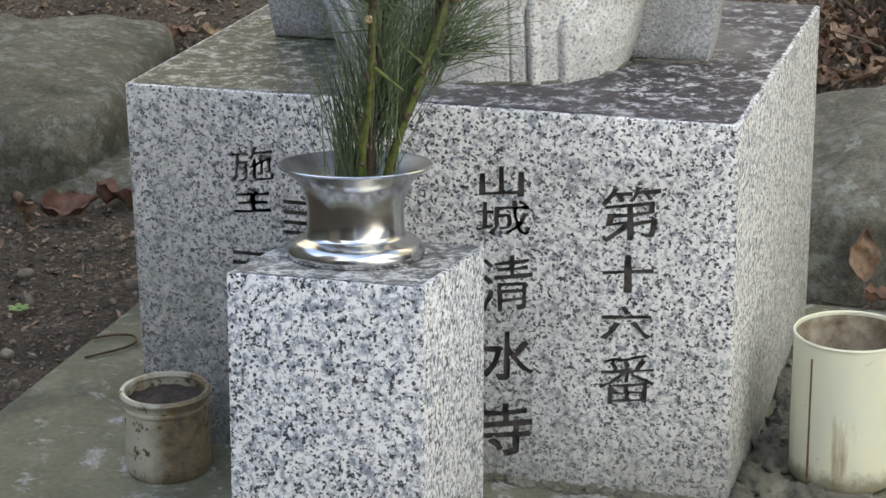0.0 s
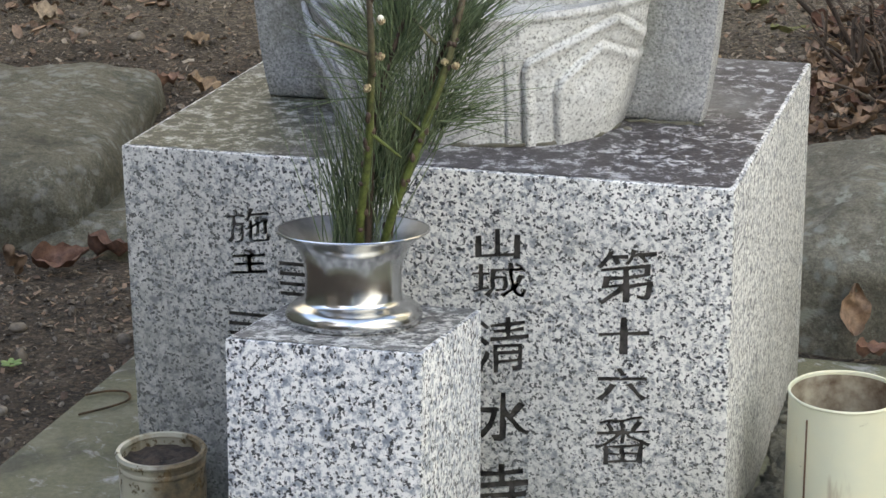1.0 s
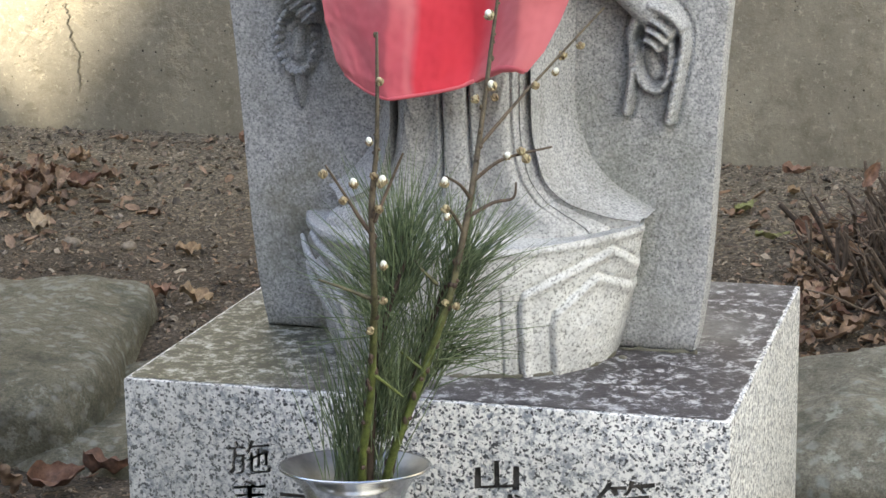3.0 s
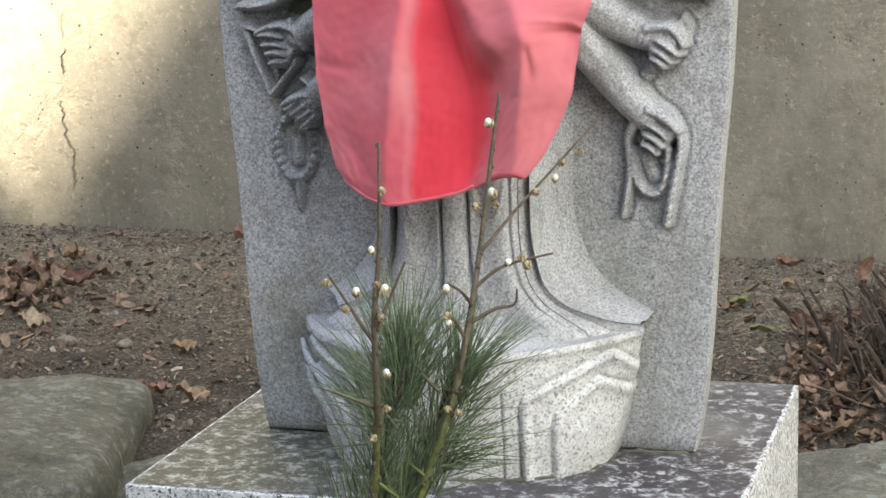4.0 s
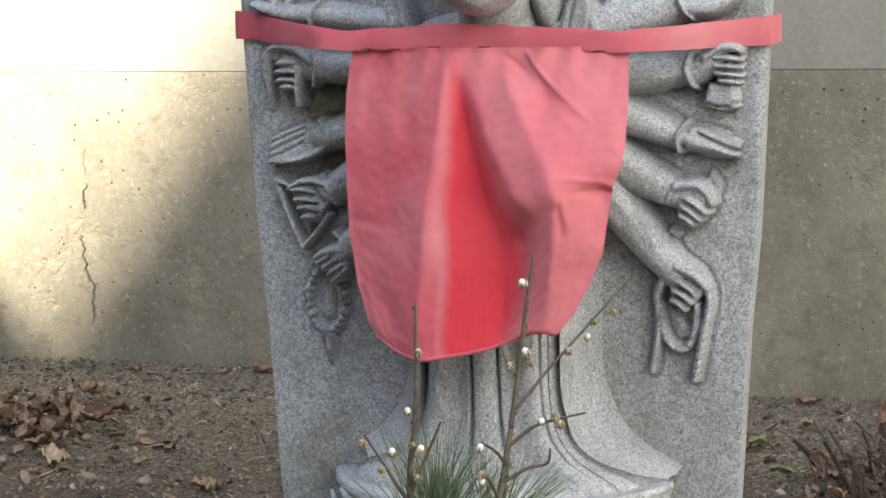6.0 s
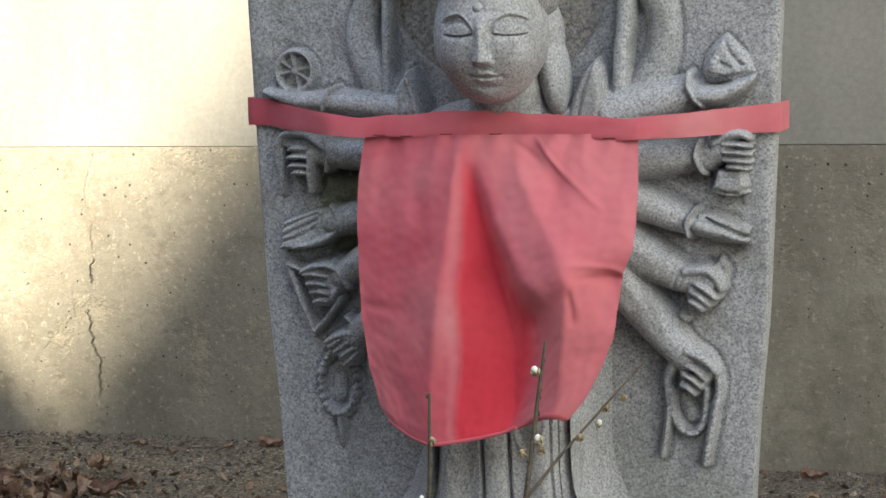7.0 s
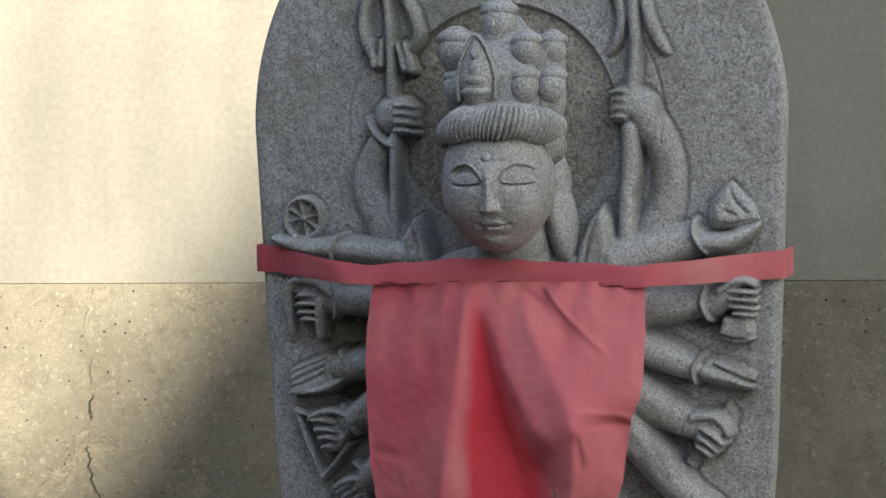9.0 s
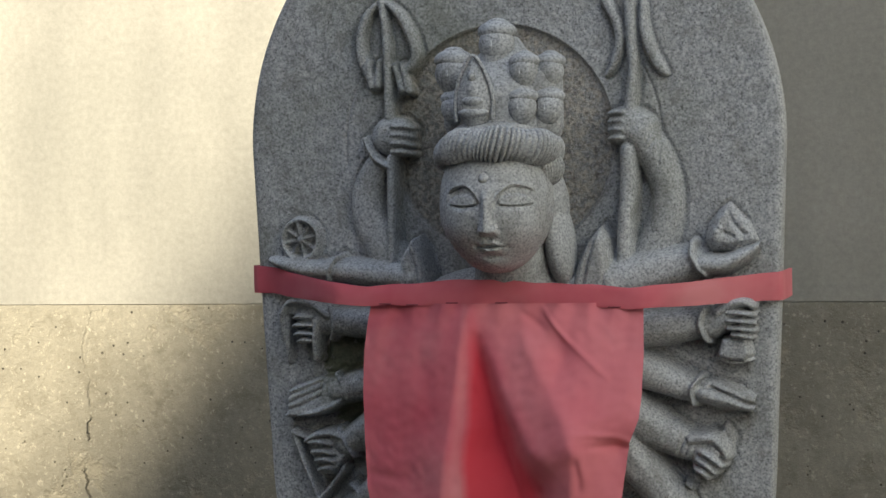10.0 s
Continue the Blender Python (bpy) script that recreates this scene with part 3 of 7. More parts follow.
def sky_blocker():
    """An unseen dark timber hall facing the statue, added to block low sky."""
    h = base_empty("sky_block_hall", (0, 0, 0), "unseen dark timber hall with a tiled roof, added to block the low sky", "building", kind="structure")
    part("wall", Shell().slab((-14, -9.2, -0.1), (2.0, -7.2, 4.3), 0.02), M_TIMBER, h, smooth=False)
    part("roof", Shell().add([(-14.8, -6.2, 4.2), (2.8, -6.2, 4.2), (2.8, -9.6, 6.6), (-14.8, -9.6, 6.6), (-14.8, -6.2, 4.4), (2.8, -6.2, 4.4), (2.8, -9.6, 6.8), (-14.8, -9.6, 6.8)],
                             [(0, 1, 2, 3), (7, 6, 5, 4), (0, 4, 5, 1), (1, 5, 6, 2), (2, 6, 7, 3), (3, 7, 4, 0)]), M_ROOF, h, smooth=False)
    for k in range(9):
        part("post", Shell().slab((-14 + 2.0 * k, -7.25, -0.1), (-13.8 + 2.0 * k, -7.05, 4.3), 0.01), M_TIMBER, h, smooth=False)


sky_blocker()


# ---- plinth with its inscription ----
def glyph_mesh(ch, x0, x1, z0, z1, shear=0.17):
    """A character of the built-in font as flat outline points, fitted to a box of the front face."""
    cu = bpy.data.curves.new("glyph", "FONT")
    cu.body = ch
    cu.offset = 0.005 if ch in "番施" else 0.011 if ch in "城清第" else 0.028
    cu.extrude = 0.5
    ob = new("glyph", cu)
    dg = bpy.context.evaluated_depsgraph_get()
    me = bpy.data.meshes.new_from_object(ob.evaluated_get(dg))
    bpy.data.objects.remove(ob)
    bpy.data.curves.remove(cu)
    xs, ys = [v.co.x for v in me.vertices], [v.co.y for v in me.vertices]
    ax, bx, ay, by = min(xs), max(xs), min(ys), max(ys)
    for v in me.vertices:
        u, w, d = (v.co.x - ax) / (bx - ax), (v.co.y - ay) / (by - ay), v.co.z
        # brush-like lift of the strokes towards the right
        w2 = w + shear * (u - 0.5)
        u += 0.045 * noise.noise((u * 4, w * 4, len(me.vertices)))
        w2 += 0.045 * noise.noise((u * 5, w * 5, 7.0 + len(me.vertices)))
        v.co = (x0 + u * (x1 - x0), d, z0 + w2 * (z1 - z0))
    return me


def plinth():
    p = base_empty("plinth", (0, 0, 0), "square speckled grey granite plinth with engraved black characters", "plinth")
    signs = [("第", 0.145, 0.192, 0.213, 0.257), ("十", 0.147, 0.188, 0.170, 0.202), ("六", 0.145, 0.187, 0.131, 0.160), ("番", 0.145, 0.191, 0.077, 0.119),
             ("山", 0.048, 0.085, 0.239, 0.265), ("城", 0.045, 0.090, 0.208, 0.237), ("清", 0.047, 0.091, 0.145, 0.192), ("水", 0.048, 0.093, 0.086, 0.128), ("寺", 0.047, 0.091, 0.020, 0.067),
             ("施", -0.161, -0.123, 0.236, 0.265), ("主", -0.159, -0.126, 0.209, 0.231)]
    body = Shell().slab((-0.25, 0, -0.02), (0.25, 0.426, 0.310), 0.0022)
    bo = part("body", body, M_PLINTH, p)
    cut = Shell()
    paint = []
    for ch, x0, x1, z0, z1 in signs:
        me = glyph_mesh(ch, x0, x1, z0, z1)
        deep = Shell()
        deep.add([(v.co.x, 0.0032 if v.co.y > 0 else -0.004, v.co.z) for v in me.vertices], [tuple(f.vertices)[::-1] for f in me.polygons])
        cut.add(deep.v, deep.f)
        floor = Shell()
        keep = [f for f in me.polygons if all(me.vertices[i].co.y < 0 for i in f.vertices)]
        floor.add([(v.co.x, 0.0030, v.co.z) for v in me.vertices], [tuple(f.vertices) for f in keep])
        paint.append(floor)
        bpy.data.meshes.remove(me)
    # the donor's name, left as plain bars
    for x0, x1, z0, z1 in ((-0.117, -0.079, 0.193, 0.227), (-0.163, -0.126, 0.146, 0.180)):
        for k in range(4):
            za = z0 + (z1 - z0) * k / 4
            cut.slab((x0, -0.004, za), (x1, 0.0032, za + 0.0042))
            paint.append(Shell().add([(x0, 0.003, za), (x1, 0.003, za), (x1, 0.003, za + 0.0042), (x0, 0.003, za + 0.0042)], [(0, 1, 2, 3)]))
    co = new("cutter", cut.mesh("cutter", M_INK, False))
    co.hide_render = True
    md = bo.modifiers.new("engrave", "BOOLEAN")
    md.object, md.operation, md.solver = co, "DIFFERENCE", "EXACT"
    md.use_self = True
    dg = bpy.context.evaluated_depsgraph_get()
    me = bpy.data.meshes.new_from_object(bo.evaluated_get(dg))
    me.materials.clear()
    me.materials.append(M_PLINTH)
    for f in me.polygons:
        f.material_index = 0
    bo.modifiers.clear()
    bo.data = me
    bpy.data.objects.remove(co)
    for k, s in enumerate(paint):
        part("engraved_character" if k < len(signs) else "engraved_bar", s, M_INK, p, "engraved and blackened sign" if k == 0 else "", smooth=False)
    top = Shell()
    n = 90
    rows = []
    for j in range(n + 1):
        row = []
        for i in range(n + 1):
            x, y = -0.25 + 0.5 * i / n, 0.426 * j / n
            ix = 0.0035 + 0.0025 * noise.noise((y * 90, 1, 0)) + 0.002 * noise.noise((y * 300, 2, 0))
            iy = 0.0040 + 0.0030 * noise.noise((x * 90, 3, 0)) + 0.002 * noise.noise((x * 300, 4, 0))
            row.append((min(0.25 - ix, max(-0.25 + ix, x)), min(0.426 - iy, max(iy, y)), 0.3106))
        rows.append(row)
    top.sheet(rows)
    part("top", top, M_TOP, p, "dark weathered top with lichen", smooth=False)


plinth()

# ---- flower pillar and steel vase ----
PILLAR = Matrix.Translation((-0.0769, -0.2058, 0.235)) @ Matrix.Rotation(-0.0171, 4, "Z") @ Matrix.Rotation(-0.0244, 4, "Y") @ Matrix.Rotation(-0.1138, 4, "X")
pl = base_empty("flower_pillar", (0, 0, 0), "square speckled granite post leaning back before the plinth", "post")
part("body", Shell().slab((0, 0, -0.27), (0.1472, 0.1422, 0), 0.0018, PILLAR), M_PILLAR, pl)
part("top", Shell().sheet([[PILLAR @ Vector((0.003 + 0.1412 * i / 6, 0.003 + 0.1362 * j / 6, 0.0008)) for i in range(7)] for j in range(7)]), M_PTOP, pl, "weathered top", smooth=False)

VASE = PILLAR @ Matrix.Translation((0.0690, 0.0770, 0.001))
va = base_empty("flower_vase", (0, 0, 0), "polished stainless steel vase with a flared lip", "vase")
outer = [(0.0005, 0.0), (0.0485, 0.0), (0.0500, 0.0015), (0.0506, 0.0045), (0.0500, 0.0080), (0.0484, 0.0105), (0.0465, 0.0122), (0.0445, 0.0135), (0.0405, 0.0148), (0.0372, 0.0165), (0.0360, 0.0195), (0.0354, 0.026),
         (0.0354, 0.036), (0.0366, 0.0445), (0.0392, 0.0515), (0.0430, 0.0572), (0.0484, 0.0625), (0.0545, 0.0662), (0.0562, 0.0674), (0.0566, 0.0682), (0.0560, 0.0689), (0.0545, 0.0686)]
part("body", Shell().turned(outer, 72, VASE), M_STEEL, va, angle=60)
part("lining", Shell().turned([(0.0545, 0.0686), (0.0475, 0.0636), (0.0420, 0.0586), (0.0375, 0.0520), (0.0345, 0.043), (0.0335, 0.030), (0.033, 0.02)], 72, VASE), M_STEEL_DULL, va, "dull grey inside of the vase")
part("water", Shell().turned([(0.0001, 0.048), (0.0352, 0.048)], 40, VASE), M_DARK, va, "dark water inside", smooth=False)


# ---- the statue: one carved block ----
class Relief:
    """Low relief cut from the slab's face: heights above it on a fine grid."""
    FLOOR, LIFT = -0.008, 1.25

    def __init__(self, x0, x1, z0, z1, step):
        self.xs, self.zs, self.step = np.arange(x0, x1, step), np.arange(z0, z1, step), step
        self.h = np.full((len(self.zs), len(self.xs)), self.FLOOR)

    def window(self, pts, reach):
        px, pz = [p[0] for p in pts], [p[1] for p in pts]
        i0, i1 = np.searchsorted(self.xs, (min(px) - reach, max(px) + reach))
        j0, j1 = np.searchsorted(self.zs, (min(pz) - reach, max(pz) + reach))
        return slice(j0, j1), slice(i0, i1)

    def near(self, pts, win):
        """Distance to a smoothed line of points, and how far along it, in segments."""
        X, Z = np.meshgrid(self.xs[win[1]], self.zs[win[0]])
        best, along = np.full(X.shape, 9.0), np.zeros(X.shape)
        n = len(pts) - 1
        sub = 5 if n > 1 else 1
        path = []
        for i in range(n):
            p0, p1, p2, p3 = (Vector(pts[k]) for k in (max(i - 1, 0), i, i + 1, min(i + 2, n)))
            for q in range(sub):
                t = q / sub
                path.append(0.5 * (2 * p1 + (p2 - p0) * t + (2 * p0 - 5 * p1 + 4 * p2 - p3) * t * t + (3 * p1 - p0 - 3 * p2 + p3) * t ** 3))
        path.append(Vector(pts[-1]))
        for i in range(len(path) - 1):
            a, e = path[i], path[i + 1] - path[i]
            t = np.clip(((X - a.x) * e.x + (Z - a.y) * e.y) / max(e.length_squared, 1e-12), 0, 1)
            d = np.hypot(X - a.x - e.x * t, Z - a.y - e.y * t)
            m = d < best
            best[m], along[m] = d[m], ((i + t) / sub)[m]
        return best, along

    def stroke(self, pts, radius, height, power=2.2):
        """A rounded ridge along pts, as wide and high as given at each point."""
        n = len(pts)
        radii = radius if isinstance(radius, list) else [radius] * n
        tops = [k * self.LIFT for k in (height if isinstance(height, list) else [height] * n)]
        win = self.window(pts, max(radii) + 0.002)
        d, along = self.near(pts, win)
        r, top = np.interp(along, range(n), radii), np.interp(along, range(n), tops)
        k = np.clip(1 - (d / r) ** power, 0, 1) ** (1 / power)
        self.h[win] = np.maximum(self.h[win], self.FLOOR + (top - self.FLOOR) * k)

    def plate(self, pts, height, edge):
        """A flat raised shape with a rounded border."""
        win = self.window(pts, 0.002)
        d, _ = self.near_polygon(pts, win)
        k = (1 - (1 - np.clip(d / edge, 0, 1)) ** 2.5) ** 0.5
        self.h[win] = np.maximum(self.h[win], self.FLOOR + (height * self.LIFT - self.FLOOR) * k)

    def near_polygon(self, pts, win):
        """Distance inside a closed shape, nought outside it."""
        X, Z = np.meshgrid(self.xs[win[1]], self.zs[win[0]])
        best, inside = np.full(X.shape, 9.0), np.zeros(X.shape, bool)
        for i in range(len(pts)):
            (ax, az), (bx, bz) = pts[i], pts[(i + 1) % len(pts)]
            ex, ez = bx - ax, bz - az
            t = np.clip(((X - ax) * ex + (Z - az) * ez) / (ex * ex + ez * ez), 0, 1)
            best = np.minimum(best, np.hypot(X - ax - ex * t, Z - az - ez * t))
            cross = ((az > Z) != (bz > Z)) & (X < ax + ex * (Z - az) / (ez if abs(ez) > 1e-9 else 1e-9))
            inside ^= cross
        return np.where(inside, best, 0.0), inside

    def groove(self, pts, width, depth):
        win = self.window(pts, width * 3)
        d, _ = self.near(pts, win)
        self.h[win] -= depth * np.exp(-(d / width) ** 2)

    def rope(self, pts, radius, height):
        self.stroke(pts, radius, height)
        for (ax, az), (bx, bz) in zip(pts, pts[1:]):
            L = math.hypot(bx - ax, bz - az)
            tx, tz = (bx - ax) / L, (bz - az) / L
            n = max(1, int(L / 0.0062))
            for k in range(n):
                x, z = ax + (bx - ax) * (k + 0.5) / n, az + (bz - az) * (k + 0.5) / n
                o = Vector((-tz - 0.7 * tx, tx - 0.7 * tz)) * radius
                self.groove([(x - o.x, z - o.y), (x + o.x, z + o.y)], 0.0010, 0.0020)

    def settle(self, base, trench, reach):
        """Joins the raised parts to the field round them, with a cut-in line at their foot."""
        solid = self.h > base
        spread, ring = solid.copy(), np.zeros(self.h.shape)
        for k in range(reach):
            P = np.pad(spread, 1)
            grown = P[1:-1, 1:-1] | P[:-2, 1:-1] | P[2:, 1:-1] | P[1:-1, :-2] | P[1:-1, 2:]
            ring[grown & ~spread] = 1 - k / reach
            spread = grown
        self.h = np.where(solid, self.h, base - trench * ring)

    def shell(self, s, face_y, use, soften=2):
        """Adds the cells picked by use to s, worn a little."""
        H = self.h
        for _ in range(soften):
            P = np.pad(H, 1, mode="edge")
            H = (P[1:-1, 1:-1] * 4 + P[:-2, 1:-1] + P[2:, 1:-1] + P[1:-1, :-2] + P[1:-1, 2:]) / 8
        use = use[:-1, :-1]
        need = np.zeros(H.shape, bool)
        for a in (slice(0, -1), slice(1, None)):
            for b in (slice(0, -1), slice(1, None)):
                need[a, b] |= use
        index = np.full(H.shape, -1)
        index[need] = np.arange(need.sum())
        vs = []
        for j, i in zip(*np.nonzero(need)):
            x, z = float(self.xs[i]), float(self.zs[j])
            worn = 0.0006 * noise.noise((x * 110, z * 110, 2)) + 0.0003 * noise.noise((x * 420, z * 420, 5))
            vs.append((x, face_y - float(H[j, i]) - worn, z))
        J, I = np.nonzero(use)
        fs = np.stack([index[J, I], index[J, I + 1], index[J + 1, I + 1], index[J + 1, I]], 1).tolist()
        s.add(vs, fs)


def carve_arms(r):
    """The arms and what they carry, cut in relief round the figure."""
    # one side, from the top: axe, open palm, three-cornered noose, beads
    r.stroke([(-0.0928, 0.7664), (-0.1305, 0.7675), (-0.1575, 0.7686)], [0.0159, 0.0150, 0.0130], [0.0340, 0.0270, 0.0200], 2.6)
    r.plate([(-0.1976, 0.7892), (-0.1819, 0.7896), (-0.1665, 0.7837), (-0.1616, 0.7729), (-0.1755, 0.7396), (-0.1764, 0.7617), (-0.1954, 0.7730), (-0.1944, 0.7543), (-0.1977, 0.7306), (-0.2012, 0.7543), (-0.2059, 0.7730)], 0.0110, 0.0034)
    r.stroke([(-0.1636, 0.7705), (-0.1787, 0.7734)], [0.0145, 0.0125], [0.0200, 0.0180], 2.6)
    r.stroke([(-0.1557, 0.7817), (-0.1519, 0.7698), (-0.1549, 0.7535)], 0.0029, [0.0210, 0.0240, 0.0210])
    r.stroke([(-0.1569, 0.7736), (-0.1695, 0.7834), (-0.1857, 0.7863), (-0.1956, 0.7842)], [0.0058, 0.0053, 0.0053, 0.0043], [0.0240, 0.0240, 0.0220, 0.0180])
    r.stroke([(-0.1956, 0.7842), (-0.2020, 0.7734), (-0.2010, 0.7544), (-0.1997, 0.7323)], [0.0043, 0.0043, 0.0034, 0.0019], [0.0180, 0.0170, 0.0130, 0.0070])
    r.stroke([(-0.1728, 0.7727), (-0.1833, 0.7732), (-0.1890, 0.7715)], [0.0034, 0.0036, 0.0029], [0.0230, 0.0240, 0.0200])
    r.stroke([(-0.1714, 0.7654), (-0.1845, 0.7659), (-0.1902, 0.7642)], [0.0034, 0.0036, 0.0029], [0.0230, 0.0240, 0.0200])
    r.stroke([(-0.1716, 0.7581), (-0.1832, 0.7586), (-0.1889, 0.7569)], [0.0034, 0.0036, 0.0029], [0.0230, 0.0240, 0.0200])
    r.stroke([(-0.1733, 0.7522), (-0.1802, 0.7528), (-0.1859, 0.7510)], [0.0034, 0.0036, 0.0029], [0.0230, 0.0240, 0.0200])
    r.stroke([(-0.1673, 0.7698), (-0.1695, 0.7551), (-0.1704, 0.7367)], [0.0043, 0.0039, 0.0039], [0.0240, 0.0220, 0.0180], 3)
    r.stroke([(-0.0938, 0.7214), (-0.1263, 0.7144), (-0.1504, 0.7087)], [0.0159, 0.0154, 0.0140], [0.0340, 0.0280, 0.0210], 2.6)
    r.plate([(-0.1515, 0.7215), (-0.1650, 0.7214), (-0.1976, 0.7094), (-0.1999, 0.6847), (-0.1878, 0.6843), (-0.1590, 0.6920), (-0.1442, 0.7030)], 0.0170, 0.0029)
    r.stroke([(-0.1993, 0.6867), (-0.1758, 0.6893), (-0.1572, 0.6945), (-0.1448, 0.7023)], [0.0029, 0.0043, 0.0053, 0.0043], [0.0170, 0.0210, 0.0220, 0.0200])
    r.groove([(-0.1975, 0.7033), (-0.1806, 0.7104), (-0.1649, 0.7168)], 0.0011, 0.0032)
    r.groove([(-0.1977, 0.6969), (-0.1808, 0.7040), (-0.1661, 0.7105)], 0.0011, 0.0032)
    r.groove([(-0.1968, 0.6915), (-0.1810, 0.6971), (-0.1673, 0.7041)], 0.0011, 0.0032)
    r.groove([(-0.1970, 0.6856), (-0.1681, 0.6923)], 0.0010, 0.0025)
    r.groove([(-0.1638, 0.7208), (-0.1650, 0.7119), (-0.1673, 0.7036)], 0.0009, 0.0015)
    r.stroke([(-0.1502, 0.7239), (-0.1446, 0.7139), (-0.1410, 0.7025)], 0.0034, [0.0220, 0.0240, 0.0220])
    r.stroke([(-0.0944, 0.6959), (-0.1222, 0.6770), (-0.1458, 0.6630)], [0.0164, 0.0154, 0.0130], [0.0340, 0.0280, 0.0200], 2.6)
    r.plate([(-0.1838, 0.6688), (-0.1514, 0.6722), (-0.1415, 0.6541), (-0.1560, 0.6341), (-0.1691, 0.6339), (-0.1766, 0.6461)], 0.0150, 0.0043)
    r.stroke([(-0.1497, 0.6768), (-0.1438, 0.6655), (-0.1369, 0.6525)], 0.0034, [0.0210, 0.0240, 0.0210])
    r.stroke([(-0.1446, 0.6683), (-0.1574, 0.6721), (-0.1714, 0.6699), (-0.1814, 0.6644)], [0.0048, 0.0043, 0.0039, 0.0034], [0.0230, 0.0230, 0.0230, 0.0190])
    r.stroke([(-0.1584, 0.6620), (-0.1668, 0.6647), (-0.1779, 0.6636)], [0.0034, 0.0039, 0.0031], [0.0210, 0.0240, 0.0200])
    r.stroke([(-0.1570, 0.6541), (-0.1650, 0.6566), (-0.1755, 0.6552)], [0.0034, 0.0039, 0.0031], [0.0210, 0.0240, 0.0200])
    r.stroke([(-0.1562, 0.6472), (-0.1628, 0.6495), (-0.1721, 0.6478)], [0.0034, 0.0039, 0.0031], [0.0210, 0.0240, 0.0200])
    r.stroke([(-0.1574, 0.6408), (-0.1620, 0.6421), (-0.1692, 0.6395)], [0.0034, 0.0039, 0.0031], [0.0210, 0.0240, 0.0200])
    r.stroke([(-0.1955, 0.6714), (-0.1842, 0.6418), (-0.1723, 0.6120)], 0.0031, [0.0130, 0.0130, 0.0120], 3)
    r.stroke([(-0.1723, 0.6120), (-0.1595, 0.6264), (-0.1474, 0.6416)], 0.0031, [0.0120, 0.0130, 0.0140], 3)
    r.stroke([(-0.1955, 0.6714), (-0.1794, 0.6657)], 0.0029, 0.0130, 3)
    r.stroke([(-0.0964, 0.6375), (-0.1190, 0.6231), (-0.1365, 0.6087)], [0.0145, 0.0135, 0.0116], [0.0320, 0.0260, 0.0180], 2.6)
    r.plate([(-0.1640, 0.6025), (-0.1502, 0.6118), (-0.1335, 0.6171), (-0.1260, 0.6049), (-0.1333, 0.5824), (-0.1447, 0.5831)], 0.0140, 0.0043)
    r.stroke([(-0.1408, 0.6275), (-0.1311, 0.6192), (-0.1242, 0.6102)], 0.0029, [0.0190, 0.0210, 0.0190])
    r.stroke([(-0.1341, 0.6130), (-0.1481, 0.6107), (-0.1606, 0.6039)], [0.0063, 0.0053, 0.0039], [0.0200, 0.0200, 0.0160])
    r.stroke([(-0.1573, 0.6002), (-0.1455, 0.6077)], [0.0034, 0.0036], [0.0170, 0.0190])
    r.stroke([(-0.1527, 0.5953), (-0.1404, 0.6039)], [0.0034, 0.0036], [0.0170, 0.0190])
    r.stroke([(-0.1476, 0.5905), (-0.1353, 0.5990)], [0.0034, 0.0036], [0.0170, 0.0190])
    r.stroke([(-0.1431, 0.5846), (-0.1318, 0.5942)], [0.0034, 0.0036], [0.0170, 0.0190])
    for k in range(19):
        a = math.pi * (0.62 + 1.62 * k / 18)
        r.stroke([(-0.1538 + 0.0169 * math.cos(a), 0.5668 + 0.0275 * math.sin(a))] * 2, 0.0043 + 0.0006 * math.sin(k * 2.4), 0.0095, 2.0)
    r.stroke([(-0.1528, 0.5712), (-0.1543, 0.5551)], [0.0077, 0.0097], 0.0035, 2)
    r.stroke([(-0.1529, 0.5351), (-0.1519, 0.5234), (-0.1526, 0.5100)], [0.0039, 0.0034, 0.0014], [0.0090, 0.0080, 0.0040])
    # other side: bell, open palm, vase hand, rope
    r.stroke([(0.0996, 0.7626), (0.1289, 0.7640), (0.1623, 0.7666)], [0.0183, 0.0179, 0.0135], [0.0360, 0.0300, 0.0210], 2.6)
    r.stroke([(0.1689, 0.7783), (0.1655, 0.7669), (0.1697, 0.7544), (0.1733, 0.7512)], [0.0043, 0.0043, 0.0039, 0.0029], [0.0240, 0.0260, 0.0240, 0.0180])
    r.stroke([(0.1737, 0.7652), (0.1853, 0.7711)], [0.0130, 0.0121], 0.0200, 2.8)
    r.plate([(0.1819, 0.7559), (0.2040, 0.7549), (0.2076, 0.7402), (0.2021, 0.7342), (0.1896, 0.7346), (0.1767, 0.7383)], 0.0190, 0.0043)
    r.stroke([(0.1765, 0.7380), (0.1915, 0.7339), (0.2052, 0.7357)], [0.0019, 0.0024, 0.0019], [0.0150, 0.0160, 0.0150])
    r.stroke([(0.1797, 0.7754), (0.1919, 0.7828), (0.2027, 0.7836), (0.2085, 0.7801)], [0.0072, 0.0063, 0.0053, 0.0043], [0.0220, 0.0230, 0.0220, 0.0180])
    r.stroke([(0.1881, 0.7754), (0.1990, 0.7751), (0.2089, 0.7734)], [0.0034, 0.0036, 0.0031], [0.0230, 0.0250, 0.0210])
    r.stroke([(0.1881, 0.7690), (0.1992, 0.7686), (0.2094, 0.7670)], [0.0034, 0.0036, 0.0031], [0.0230, 0.0250, 0.0210])
    r.stroke([(0.1890, 0.7626), (0.1992, 0.7622), (0.2084, 0.7606)], [0.0034, 0.0036, 0.0031], [0.0230, 0.0250, 0.0210])
